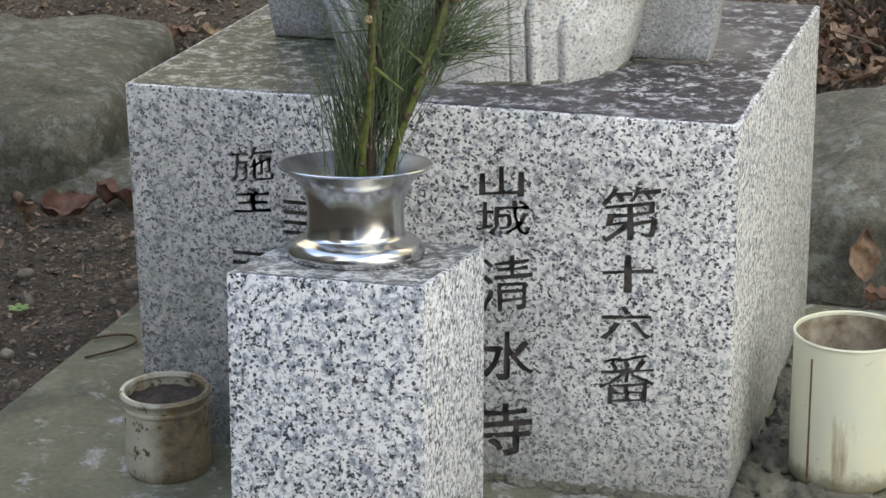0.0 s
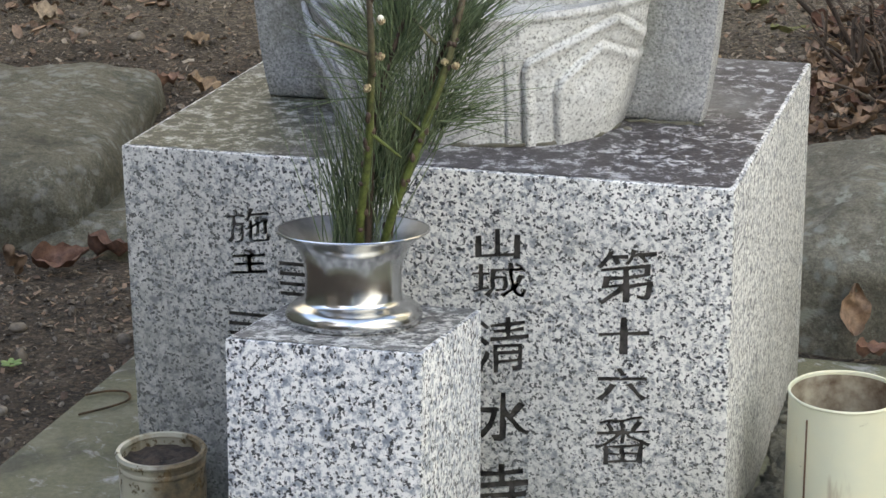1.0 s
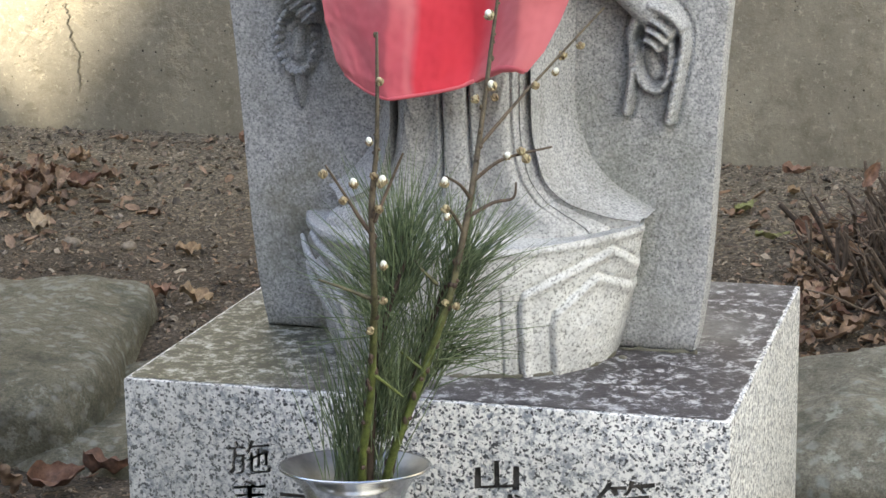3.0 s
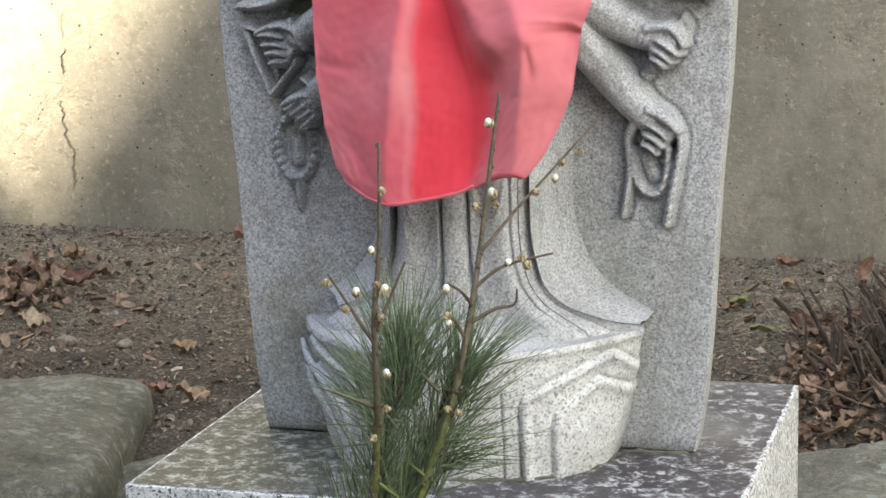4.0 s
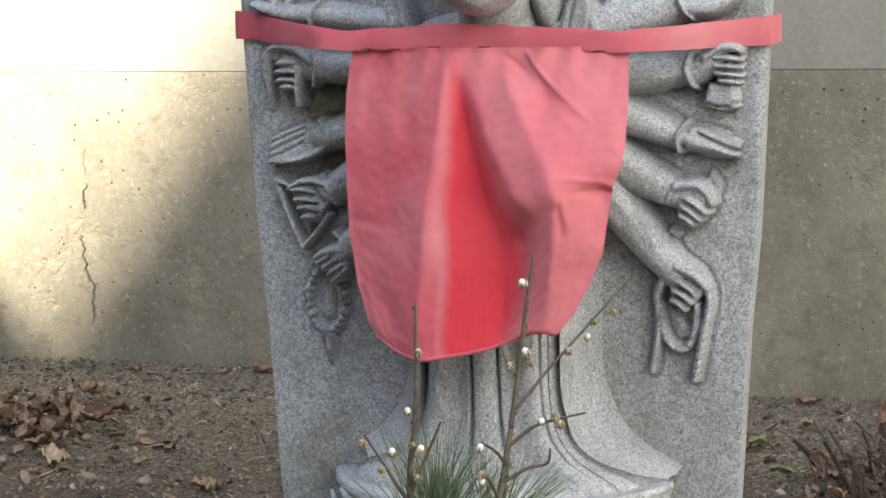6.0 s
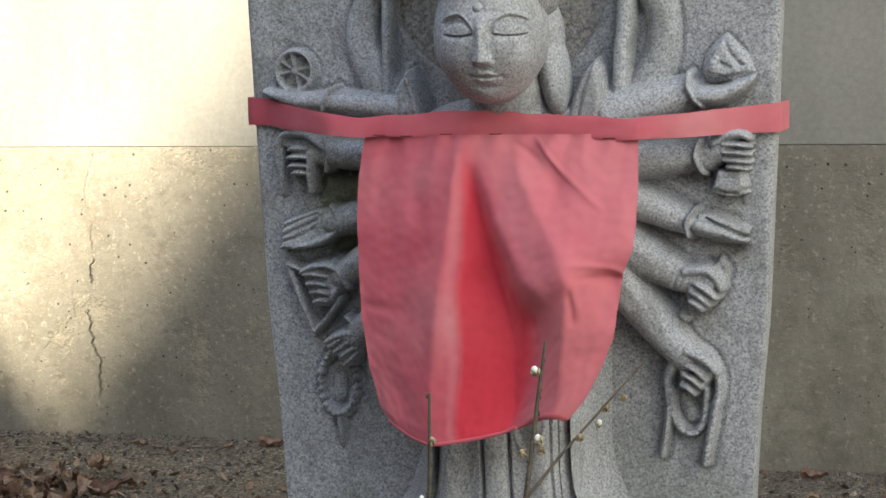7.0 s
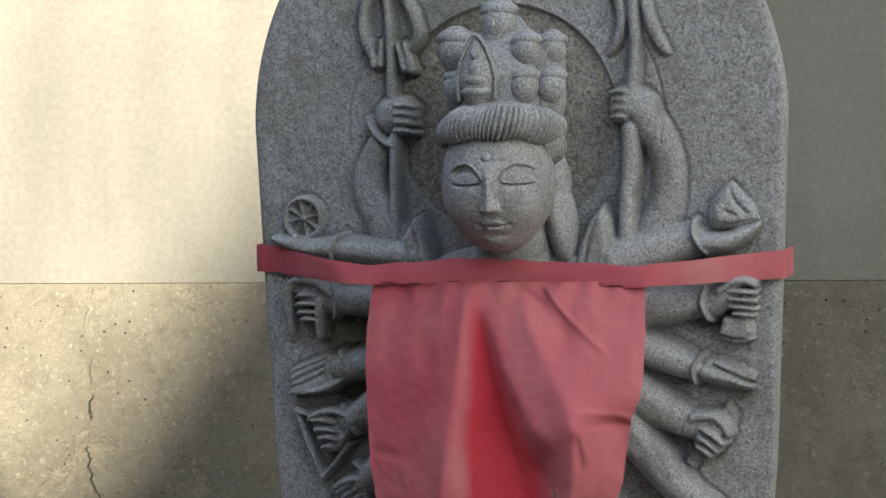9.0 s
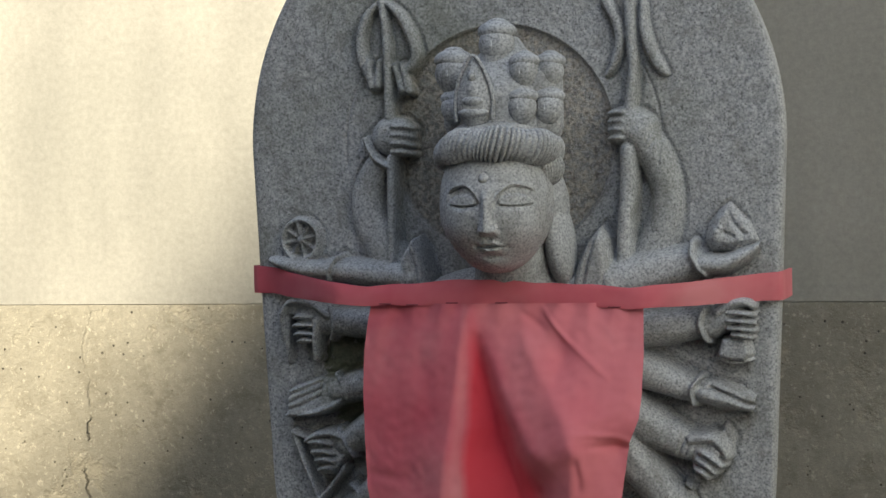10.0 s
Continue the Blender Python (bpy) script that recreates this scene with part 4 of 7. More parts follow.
    r.stroke([(0.1917, 0.7571), (0.1994, 0.7567), (0.2061, 0.7551)], [0.0034, 0.0036, 0.0031], [0.0230, 0.0250, 0.0210])
    r.stroke([(0.0993, 0.7352), (0.1239, 0.7251), (0.1559, 0.7119)], [0.0174, 0.0164, 0.0121], [0.0360, 0.0300, 0.0210], 2.6)
    r.stroke([(0.1640, 0.7218), (0.1575, 0.7127), (0.1588, 0.6999)], 0.0034, [0.0220, 0.0250, 0.0220])
    r.plate([(0.1601, 0.7154), (0.1733, 0.7201), (0.1955, 0.7119), (0.2126, 0.7032), (0.2130, 0.6972), (0.2047, 0.6925), (0.1815, 0.6932), (0.1591, 0.7004)], 0.0130, 0.0043)
    r.stroke([(0.1667, 0.7079), (0.1851, 0.7033), (0.2031, 0.6971), (0.2107, 0.6958)], [0.0097, 0.0082, 0.0053, 0.0029], [0.0220, 0.0210, 0.0180, 0.0130])
    r.stroke([(0.1683, 0.7153), (0.1845, 0.7113), (0.2006, 0.7048), (0.2129, 0.6999)], [0.0053, 0.0058, 0.0058, 0.0034], [0.0170, 0.0170, 0.0160, 0.0120])
    r.groove([(0.1728, 0.7144), (0.1852, 0.7080), (0.1968, 0.7016), (0.2106, 0.6994)], 0.0012, 0.0050)
    r.stroke([(0.0989, 0.6979), (0.1235, 0.6803), (0.1523, 0.6647)], [0.0203, 0.0188, 0.0135], [0.0360, 0.0300, 0.0210], 2.6)
    r.groove([(0.1576, 0.6801), (0.1505, 0.6692), (0.1457, 0.6584)], 0.0014, 0.0030)
    r.groove([(0.1617, 0.6773), (0.1551, 0.6670), (0.1504, 0.6566)], 0.0014, 0.0020)
    r.plate([(0.1534, 0.6738), (0.1730, 0.6760), (0.1841, 0.6598), (0.1784, 0.6433), (0.1672, 0.6356), (0.1550, 0.6453)], 0.0190, 0.0058)
    r.stroke([(0.1559, 0.6706), (0.1727, 0.6718), (0.1809, 0.6652), (0.1846, 0.6565)], [0.0077, 0.0068, 0.0058, 0.0043], [0.0230, 0.0230, 0.0220, 0.0190])
    r.stroke([(0.1644, 0.6615), (0.1731, 0.6567), (0.1808, 0.6494)], [0.0041, 0.0046, 0.0039], [0.0240, 0.0260, 0.0220])
    r.stroke([(0.1616, 0.6544), (0.1689, 0.6504), (0.1752, 0.6437)], [0.0041, 0.0046, 0.0039], [0.0240, 0.0260, 0.0220])
    r.stroke([(0.1606, 0.6465), (0.1658, 0.6445), (0.1700, 0.6398)], [0.0041, 0.0046, 0.0039], [0.0240, 0.0260, 0.0220])
    r.plate([(0.1503, 0.6380), (0.1583, 0.6315), (0.1545, 0.6258), (0.1460, 0.6322)], 0.0110, 0.0024)
    r.plate([(0.1827, 0.6850), (0.1906, 0.6747), (0.1896, 0.6616), (0.1840, 0.6606), (0.1747, 0.6726)], 0.0060, 0.0029)
    r.stroke([(0.0918, 0.6779), (0.1094, 0.6522), (0.1318, 0.6247), (0.1532, 0.5998)], [0.0203, 0.0193, 0.0179, 0.0145], [0.0370, 0.0320, 0.0270, 0.0210], 2.6)
    r.plate([(0.1458, 0.5947), (0.1587, 0.6116), (0.1718, 0.6025), (0.1811, 0.5862), (0.1716, 0.5718), (0.1621, 0.5677), (0.1503, 0.5711)], 0.0140, 0.0048)
    r.stroke([(0.1569, 0.6049), (0.1709, 0.5982), (0.1806, 0.5858)], [0.0087, 0.0068, 0.0043], [0.0230, 0.0230, 0.0170])
    r.stroke([(0.1463, 0.5952), (0.1384, 0.5811), (0.1386, 0.5653)], [0.0068, 0.0048, 0.0043], [0.0170, 0.0130, 0.0100])
    r.stroke([(0.1569, 0.5924), (0.1645, 0.5887), (0.1709, 0.5809)], [0.0039, 0.0043, 0.0036], [0.0210, 0.0230, 0.0180])
    r.stroke([(0.1540, 0.5847), (0.1614, 0.5815), (0.1675, 0.5742)], [0.0039, 0.0043, 0.0036], [0.0210, 0.0230, 0.0180])
    r.stroke([(0.1525, 0.5762), (0.1580, 0.5743), (0.1623, 0.5684)], [0.0039, 0.0043, 0.0036], [0.0210, 0.0230, 0.0180])
    r.stroke([(0.1385, 0.5699), (0.1390, 0.5510), (0.1365, 0.5317), (0.1333, 0.5141)], [0.0039, 0.0043, 0.0043, 0.0039], [0.0090, 0.0100, 0.0100, 0.0090])
    r.rope([(0.1425, 0.5702), (0.1423, 0.5511), (0.1480, 0.5384), (0.1574, 0.5334), (0.1660, 0.5390), (0.1699, 0.5544), (0.1709, 0.5711)], 0.0043, 0.0100)
    r.stroke([(0.1507, 0.5645), (0.1578, 0.5479)], [0.0068, 0.0087], 0.0030)
    r.rope([(0.1790, 0.5860), (0.1818, 0.5743), (0.1779, 0.5528), (0.1735, 0.5289), (0.1696, 0.5087)], 0.0048, 0.0130)
    # raised arm with the trident
    r.stroke([(-0.0929, 0.8009), (-0.1057, 0.8242), (-0.1221, 0.8521), (-0.1249, 0.8765), (-0.1162, 0.8993)], [0.0168, 0.0178, 0.0163, 0.0158, 0.0129], [0.0158, 0.0137, 0.0115, 0.0108, 0.0108], 2.8)
    r.stroke([(-0.1086, 1.0438), (-0.1050, 1.0145), (-0.1035, 0.9805), (-0.1031, 0.9441)], [0.0045, 0.0045, 0.0049, 0.0054], [0.0079, 0.0086, 0.0094, 0.0101], 2.6)
    r.stroke([(-0.0998, 0.9076), (-0.0996, 0.8737), (-0.0993, 0.8350), (-0.0993, 0.7915)], [0.0054, 0.0054, 0.0054, 0.0059], [0.0151, 0.0166, 0.0187, 0.0202], 2.8)
    r.stroke([(-0.1081, 1.0439), (-0.1207, 1.0322), (-0.1278, 1.0130), (-0.1267, 0.9935), (-0.1196, 0.9763)], [0.0020, 0.0045, 0.0049, 0.0049, 0.0045], [0.0065, 0.0079, 0.0079, 0.0079, 0.0072], 3.2)
    r.stroke([(-0.1071, 1.0438), (-0.0936, 1.0325), (-0.0839, 1.0162), (-0.0782, 0.9966), (-0.0848, 0.9848)], [0.0020, 0.0049, 0.0054, 0.0054, 0.0045], [0.0065, 0.0079, 0.0079, 0.0079, 0.0072], 3.2)
    r.stroke([(-0.1216, 0.9919), (-0.1180, 0.9703)], [0.0030, 0.0045], [0.0079, 0.0094], 3)
    r.stroke([(-0.1109, 0.9915), (-0.1129, 0.9711)], [0.0030, 0.0045], [0.0079, 0.0094], 3)
    r.stroke([(-0.0972, 0.9876), (-0.0906, 0.9666)], [0.0030, 0.0045], [0.0079, 0.0094], 3)
    r.stroke([(-0.0906, 0.9889), (-0.0846, 0.9654)], [0.0030, 0.0045], [0.0079, 0.0094], 3)
    r.stroke([(-0.1024, 0.9271), (-0.0960, 0.9279)], [0.0178, 0.0168], [0.0137, 0.0144], 2.6)
    r.stroke([(-0.1238, 0.9247), (-0.1185, 0.9139), (-0.1106, 0.9055), (-0.0995, 0.8999)], [0.0035, 0.0040, 0.0045, 0.0040], [0.0137, 0.0151, 0.0166, 0.0166])
    r.stroke([(-0.0974, 0.9352), (-0.0881, 0.9349), (-0.0821, 0.9334)], [0.0040, 0.0042, 0.0030], [0.0158, 0.0166, 0.0115])
    r.stroke([(-0.0976, 0.9279), (-0.0883, 0.9277), (-0.0823, 0.9261)], [0.0040, 0.0042, 0.0030], [0.0158, 0.0166, 0.0115])
    r.stroke([(-0.0978, 0.9207), (-0.0884, 0.9204), (-0.0824, 0.9189)], [0.0040, 0.0042, 0.0030], [0.0158, 0.0166, 0.0115])
    r.stroke([(-0.0979, 0.9134), (-0.0886, 0.9132), (-0.0826, 0.9116)], [0.0040, 0.0042, 0.0030], [0.0158, 0.0166, 0.0115])
    # raised arm with the spear
    r.stroke([(0.1144, 0.9239), (0.1290, 0.9002), (0.1365, 0.8719), (0.1309, 0.8415), (0.1111, 0.7996)], [0.0168, 0.0153, 0.0148, 0.0168, 0.0198], [0.0166, 0.0130, 0.0101, 0.0108, 0.0158])
    r.stroke([(0.1078, 1.0344), (0.1088, 1.0062), (0.1104, 0.9780), (0.1072, 0.9452)], [0.0059, 0.0054, 0.0054, 0.0059], [0.0086, 0.0094, 0.0101, 0.0115], 2.6)
    r.stroke([(0.1058, 0.9100), (0.1063, 0.8796), (0.1033, 0.8469), (0.1015, 0.7907)], [0.0079, 0.0084, 0.0079, 0.0074], [0.0173, 0.0180, 0.0202, 0.0238], 3)
    r.stroke([(0.0874, 1.0354), (0.0973, 1.0161), (0.0987, 0.9973), (0.0933, 0.9811), (0.0868, 0.9734)], [0.0049, 0.0049, 0.0045, 0.0040, 0.0020], [0.0072, 0.0079, 0.0072, 0.0058, 0.0029], 3.2)
    r.stroke([(0.1191, 1.0341), (0.1195, 1.0129), (0.1245, 0.9940), (0.1327, 0.9782), (0.1370, 0.9735)], [0.0030, 0.0045, 0.0054, 0.0049, 0.0025], [0.0058, 0.0072, 0.0079, 0.0079, 0.0058], 3.2)
    r.stroke([(0.1049, 0.9302), (0.1133, 0.9272)], [0.0183, 0.0178], [0.0158, 0.0151], 2.6)
    r.stroke([(0.0904, 0.9410), (0.0967, 0.9417), (0.1025, 0.9415)], [0.0030, 0.0040, 0.0040], [0.0115, 0.0166, 0.0173])
    r.stroke([(0.0902, 0.9340), (0.0965, 0.9346), (0.1024, 0.9345)], [0.0030, 0.0040, 0.0040], [0.0115, 0.0166, 0.0173])
    r.stroke([(0.0901, 0.9269), (0.0964, 0.9276), (0.1023, 0.9274)], [0.0030, 0.0040, 0.0040], [0.0115, 0.0166, 0.0173])
    r.stroke([(0.0900, 0.9199), (0.0963, 0.9206), (0.1021, 0.9204)], [0.0030, 0.0040, 0.0040], [0.0115, 0.0166, 0.0173])
    r.groove([(0.1318, 0.9247), (0.1236, 0.9109)], 0.0012, 0.0015)
    r.groove([(0.1279, 0.9294), (0.1201, 0.9129)], 0.0012, 0.0015)
    # lowered arms at the band: wheel and jewel
    r.stroke([(-0.0752, 0.8055), (-0.1174, 0.8098), (-0.1552, 0.8132)], [0.0134, 0.0124, 0.0109], [0.0320, 0.0260, 0.0200], 2.6)
    r.stroke([(-0.1479, 0.8244), (-0.1543, 0.8139), (-0.1567, 0.8016)], 0.0035, [0.0210, 0.0240, 0.0210])
    r.stroke([(-0.1583, 0.8124), (-0.1804, 0.8140), (-0.2000, 0.8184), (-0.2128, 0.8218)], [0.0099, 0.0089, 0.0064, 0.0040], [0.0230, 0.0220, 0.0180, 0.0130], 2.4)
    wx, wz = -0.1862, 0.8391
    r.stroke([(wx + 0.0163 * math.cos(a), wz + 0.0173 * math.sin(a)) for a in np.linspace(0, 2 * math.pi, 25)], 0.0032, 0.0095)
    r.stroke([(wx, wz), (wx, wz)], 0.0163, 0.0035, 4)
    r.stroke([(wx, wz), (wx, wz)], 0.0050, 0.0100)
    for k in range(8):
        a = k * math.pi / 4 + 0.2
        r.stroke([(wx + 0.004 * math.cos(a), wz + 0.004 * math.sin(a)), (wx + 0.0153 * math.cos(a), wz + 0.0158 * math.sin(a))], [0.0014, 0.0022], 0.008)
    r.stroke([(0.0931, 0.7983), (0.1228, 0.8072), (0.1556, 0.8173)], [0.0238, 0.0208, 0.0153], [0.0330, 0.0270, 0.0200], 2.6)
    r.stroke([(0.1599, 0.8331), (0.1598, 0.8230), (0.1647, 0.8128), (0.1702, 0.8070)], [0.0040, 0.0045, 0.0045, 0.0040], [0.0220, 0.0250, 0.0250, 0.0220])
    r.stroke([(0.1693, 0.8146), (0.1855, 0.8154), (0.2012, 0.8224), (0.2142, 0.8308)], [0.0099, 0.0094, 0.0069, 0.0025], [0.0240, 0.0240, 0.0200, 0.0130], 2.4)
    r.plate([(0.1672, 0.8340), (0.1703, 0.8480), (0.1793, 0.8595), (0.1883, 0.8663), (0.1965, 0.8583), (0.2070, 0.8474), (0.2128, 0.8335), (0.1951, 0.8244), (0.1727, 0.8246)], 0.0090, 0.0059)
    r.plate([(0.1718, 0.8364), (0.1738, 0.8466), (0.1805, 0.8558), (0.1871, 0.8604), (0.1925, 0.8492), (0.1997, 0.8407), (0.2015, 0.8324), (0.1889, 0.8279), (0.1750, 0.8308)], 0.0140, 0.0045)
    r.stroke([(0.1806, 0.8435), (0.1791, 0.8365)], [0.0064, 0.0084], 0.0190)
    r.groove([(0.1769, 0.8477), (0.1833, 0.8421), (0.1924, 0.8374)], 0.0012, 0.0030)
    r.groove([(0.1875, 0.8632), (0.1919, 0.8493), (0.2020, 0.8389)], 0.0011, 0.0022)
    r.groove([(0.1744, 0.8329), (0.1883, 0.8299), (0.2003, 0.8326)], 0.0011, 0.0022)
    r.groove([(0.1825, 0.8403), (0.1778, 0.8348)], 0.0010, 0.0020)
    # scarf ends on the shoulders
    r.plate([(-0.0932, 0.7920), (-0.0905, 0.8233), (-0.0811, 0.8400), (-0.0760, 0.8424), (-0.0692, 0.8313), (-0.0631, 0.8135), (-0.0601, 0.7919)], 0.0300, 0.0079)
    r.groove([(-0.0814, 0.8345), (-0.0757, 0.8201), (-0.0712, 0.7995)], 0.0015, 0.0040)
    r.groove([(-0.0858, 0.8163), (-0.0842, 0.7995)], 0.0012, 0.0020)
    r.plate([(0.0561, 0.7892), (0.0624, 0.8150), (0.0723, 0.8359), (0.0841, 0.8507), (0.0924, 0.8380), (0.0958, 0.8193), (0.0963, 0.7913)], 0.0330, 0.0089)
    r.groove([(0.0834, 0.8430), (0.0759, 0.8221), (0.0702, 0.7965)], 0.0015, 0.0040)
    r.groove([(0.0881, 0.8406), (0.0896, 0.8197), (0.0873, 0.7964)], 0.0012, 0.0020)


def statue():
    s = Shell()
    hx, hz = -0.006, 0.921                      # middle of the halo
    half_z = [0.31, 0.32, 0.36, 0.41, 0.49, 0.55, 0.63, 0.79, 0.92]
    half_w = [0.191, 0.194, 0.200, 0.2045, 0.209, 0.2125, 0.220, 0.2275, 0.233]

    def half(z):
        if z <= 0.92:
            return lerp_table(half_z, half_w, z)
        return 0.233 * math.sqrt(max(0.0, 1 - ((z - 0.92) / 0.246) ** 2))

    outline = []
    for z in np.linspace(0.311, 0.92, 40):
        outline.append((half(z), z))
    for a in np.linspace(0.04, math.pi - 0.04, 60):
        outline.append((0.233 * math.cos(a), 0.92 + 0.246 * math.sin(a)))
    for z in np.linspace(0.92, 0.311, 40):
        outline.append((-half(z), z))
    for x in np.linspace(-0.185, 0.185, 24):
        outline.append((x, 0.311))

    def ray_out(a):
        """Distance from the halo's middle to the outline at angle a."""
        d, best = (math.cos(a), math.sin(a)), None
        for i in range(len(outline)):
            (ax, az), (bx, bz) = outline[i], outline[(i + 1) % len(outline)]
            ex, ez = bx - ax, bz - az
            den = d[0] * ez - d[1] * ex
            if abs(den) < 1e-12:
                continue
            t = ((ax - hx) * ez - (az - hz) * ex) / den
            u = ((ax - hx) * d[1] - (az - hz) * d[0]) / den
            if t > 0 and -1e-6 <= u <= 1 + 1e-6 and (best is None or t < best):
                best = t
        return best

    # angles through the outline's own corners keep the silhouette crisp
    angs = sorted(math.atan2(z - hz, x - hx) for x, z in outline)
    FY, TH, R0 = 0.178, 0.066, 0.098
    rows = []
    outs = [ray_out(a) for a in angs]
    for k, dep in ((0.0, 0.016), (0.5, 0.016), (0.86, 0.016), (0.90, 0.0002), (0.94, 0.0), (0.975, 0.0)):
        rows.append([(hx + o * k * math.cos(a), FY + dep, hz + o * k * math.sin(a)) for a, o in zip(angs, outs)])
    for inset, dy in ((0.0025, 0.0006), (0.0, 0.0035), (0.0, 0.026), (0.016, 0.050), (0.03, TH)):
        rows.append([(hx + (o - inset) * math.cos(a), FY + dy, hz + (o - inset) * math.sin(a)) for a, o in zip(angs, outs)])
    rows.append([(hx, FY + TH, hz) for a in angs])
    s.sheet(rows, True)

    r = Relief(-0.228, 0.228, 0.3105, 1.160, 0.0009)
    carve_arms(r)
    X, Z = np.meshgrid(r.xs, r.zs)
    ang, far = np.arctan2(Z - hz, X - hx), np.hypot(X - hx, Z - hz)
    rim = np.interp(ang, angs, outs, period=2 * math.pi)
    sunk = np.clip((R0 + 0.0006 - far) / 0.0012, 0, 1)
    base = -0.0058 * sunk - 0.0012 * np.clip((far / rim - 0.90) / 0.04, 0, 1)
    r.settle(base, 0.0030, 5)
    # lines of the outer halo, cut thin
    for a0, a1 in ((146, 186), (-8, 26)):
        r.groove([(hx + 0.139 * math.cos(radians(a)), hz - 0.004 + 0.139 * math.sin(radians(a))) for a in np.linspace(a0, a1, 7)], 0.0010, 0.0022)
    first = len(s.v)
    r.shell(s, FY, far < rim * 0.935, 1)
    last_v = len(s.v)

    # neck
    s.tube([(0.012, 0.150, 0.792), (0.012, 0.140, 0.815), (0.012, 0.124, 0.835)], [0.036, 0.032, 0.028], 20)
    s.ball((0.012, 0.160, 0.790), (0.085, 0.028, 0.028))
    s.ball((0.011, 0.150, 0.864), (0.0475, 0.046, 0.052), n=24, m=14)
    s.ball((0.0500, 0.150, 0.836), (0.0130, 0.030, 0.040), (0, -8, 0), n=16)
    s.ball((0.0490, 0.112, 0.872), (0.0042, 0.010, 0.019), (0, 5, 0))

    # torso and the hidden bulge under the cloth
    s.ball((0.008, 0.150, 0.665), (0.080, 0.045, 0.110))

    # ---- head ----
    cx, cy, cz = 0.0095, 0.101, 0.868

    def carve(x, z):
        """Relief of the face at x across and z up, metres from the nose's root line."""
        ax = abs(x)
        f = 0.0
        # thin arched brow that runs down into the side of the nose, the socket cut in under it
        line = 0.8828 - (0.0135 if ax < 0.0205 else 0.0055) * ((ax - 0.0205) / 0.0150) ** 2
        under = sstep(0.0012, -0.0016, z - line)
        inside = under * sstep(0.8585, 0.8690, z) * sstep(0.0040, 0.0068, ax) * (1 - sstep(0.029, 0.037, ax))
        f -= 0.0036 * inside
        f += 0.0010 * math.exp(-((z - line - 0.0018) / 0.0013) ** 2) * sstep(0.005, 0.009, ax) * (1 - sstep(0.027, 0.034, ax))
        # half-moon lid over a nearly closed slit
        lid_top = 0.8768 - 0.0040 * ((ax - 0.0205) / 0.0115) ** 2
        slit = 0.8672 + 0.0012 * ((ax - 0.0205) / 0.0115) ** 2
        on = 1 - sstep(0.0105, 0.0128, abs(ax - 0.0205))
        f += 0.0028 * sstep(slit - 0.0004, slit + 0.0010, z) * (1 - sstep(lid_top - 0.0018, lid_top + 0.0006, z)) * on
        f -= 0.0020 * math.exp(-((z - slit + 0.0003) / 0.00075) ** 2) * on
        f += 0.0016 * math.exp(-((z - slit + 0.0034) / 0.0032) ** 2) * (1 - sstep(0.009, 0.0150, abs(ax - 0.0205)))
        # straight narrow nose
        t = min(1.2, max(-0.2, (z - 0.8460) / 0.034))
        wide = 0.0058 - 0.0024 * sstep(0.0, 0.5, t) + 0.0012 * sstep(0.7, 1.1, t)
        high = 0.0112 - 0.0078 * min(1, max(0, t)) ** 0.75
        f += high * math.exp(-(ax / wide) ** 2.6) * sstep(-0.12, 0.03, t) * (1 - sstep(0.75, 1.2, t))
        f += 0.0032 * math.exp(-((ax - 0.0062) / 0.0020) ** 2 - ((z - 0.8480) / 0.0026) ** 2)
        f -= 0.0012 * math.exp(-((ax - 0.0088) / 0.0014) ** 2 - ((z - 0.8482) / 0.0034) ** 2)
        # small full lips, corners tucked in
        bow = 0.0010 * math.exp(-((ax - 0.0035) / 0.0025) ** 2)
        f += 0.0036 * math.exp(-((z - 0.8370 + 0.12 * ax - bow) / 0.0017) ** 2) * (1 - sstep(0.005, 0.0108, ax))
        f += 0.0042 * math.exp(-((z - 0.8315 - 0.10 * ax) / 0.0020) ** 2) * (1 - sstep(0.003, 0.0090, ax))
        f -= 0.0030 * math.exp(-((z - 0.8344 - 0.05 * ax) / 0.0007) ** 2) * (1 - sstep(0.0100, 0.0125, ax))
        f -= 0.0022 * math.exp(-((ax - 0.0125) / 0.0018) ** 2 - ((z - 0.8350) / 0.0022) ** 2)
        f -= 0.0022 * math.exp(-(x / 0.009) ** 2 - ((z - 0.8266) / 0.0022) ** 2)
        f -= 0.0012 * math.exp(-(x / 0.0018) ** 2 - ((z - 0.8415) / 0.0022) ** 2)
        # round chin and full cheeks
        f += 0.0040 * math.exp(-(x / 0.011) ** 2 - ((z - 0.8190) / 0.0055) ** 2)
        f += 0.0032 * math.exp(-((ax - 0.024) / 0.013) ** 2 - ((z - 0.847) / 0.012) ** 2)
        rr = math.hypot(x + 0.003, z - 0.8895)
        f += 0.0024 * math.exp(-(rr / 0.0030) ** 4) - 0.0010 * math.exp(-((rr - 0.0042) / 0.0009) ** 2)
        return f

    rows = []
    NU, NV = 260, 260
    for i in range(NV + 1):
        th = math.pi * (-0.495 + 0.86 * i / NV)
        row = []
        for j in range(NU + 1):
            ph = radians(-125 + 250 * j / NU)
            sz = math.sin(th)
            chin = 1 - 0.13 * sstep(0.25, 1.0, -sz)
            cth = abs(math.cos(th)) ** 0.86
            x = 0.0462 * cth * math.sin(ph) * chin
            y = -0.0535 * cth * math.cos(ph) * (1 - 0.10 * max(0, -sz))
            z = (0.056 if sz < 0 else 0.060) * sz
            front = sstep(0.15, 0.6, math.cos(ph))
            y -= carve(x - 0.0050, cz + z) * front
            row.append((cx + x, cy + y, cz + z))
        rows.append(row)
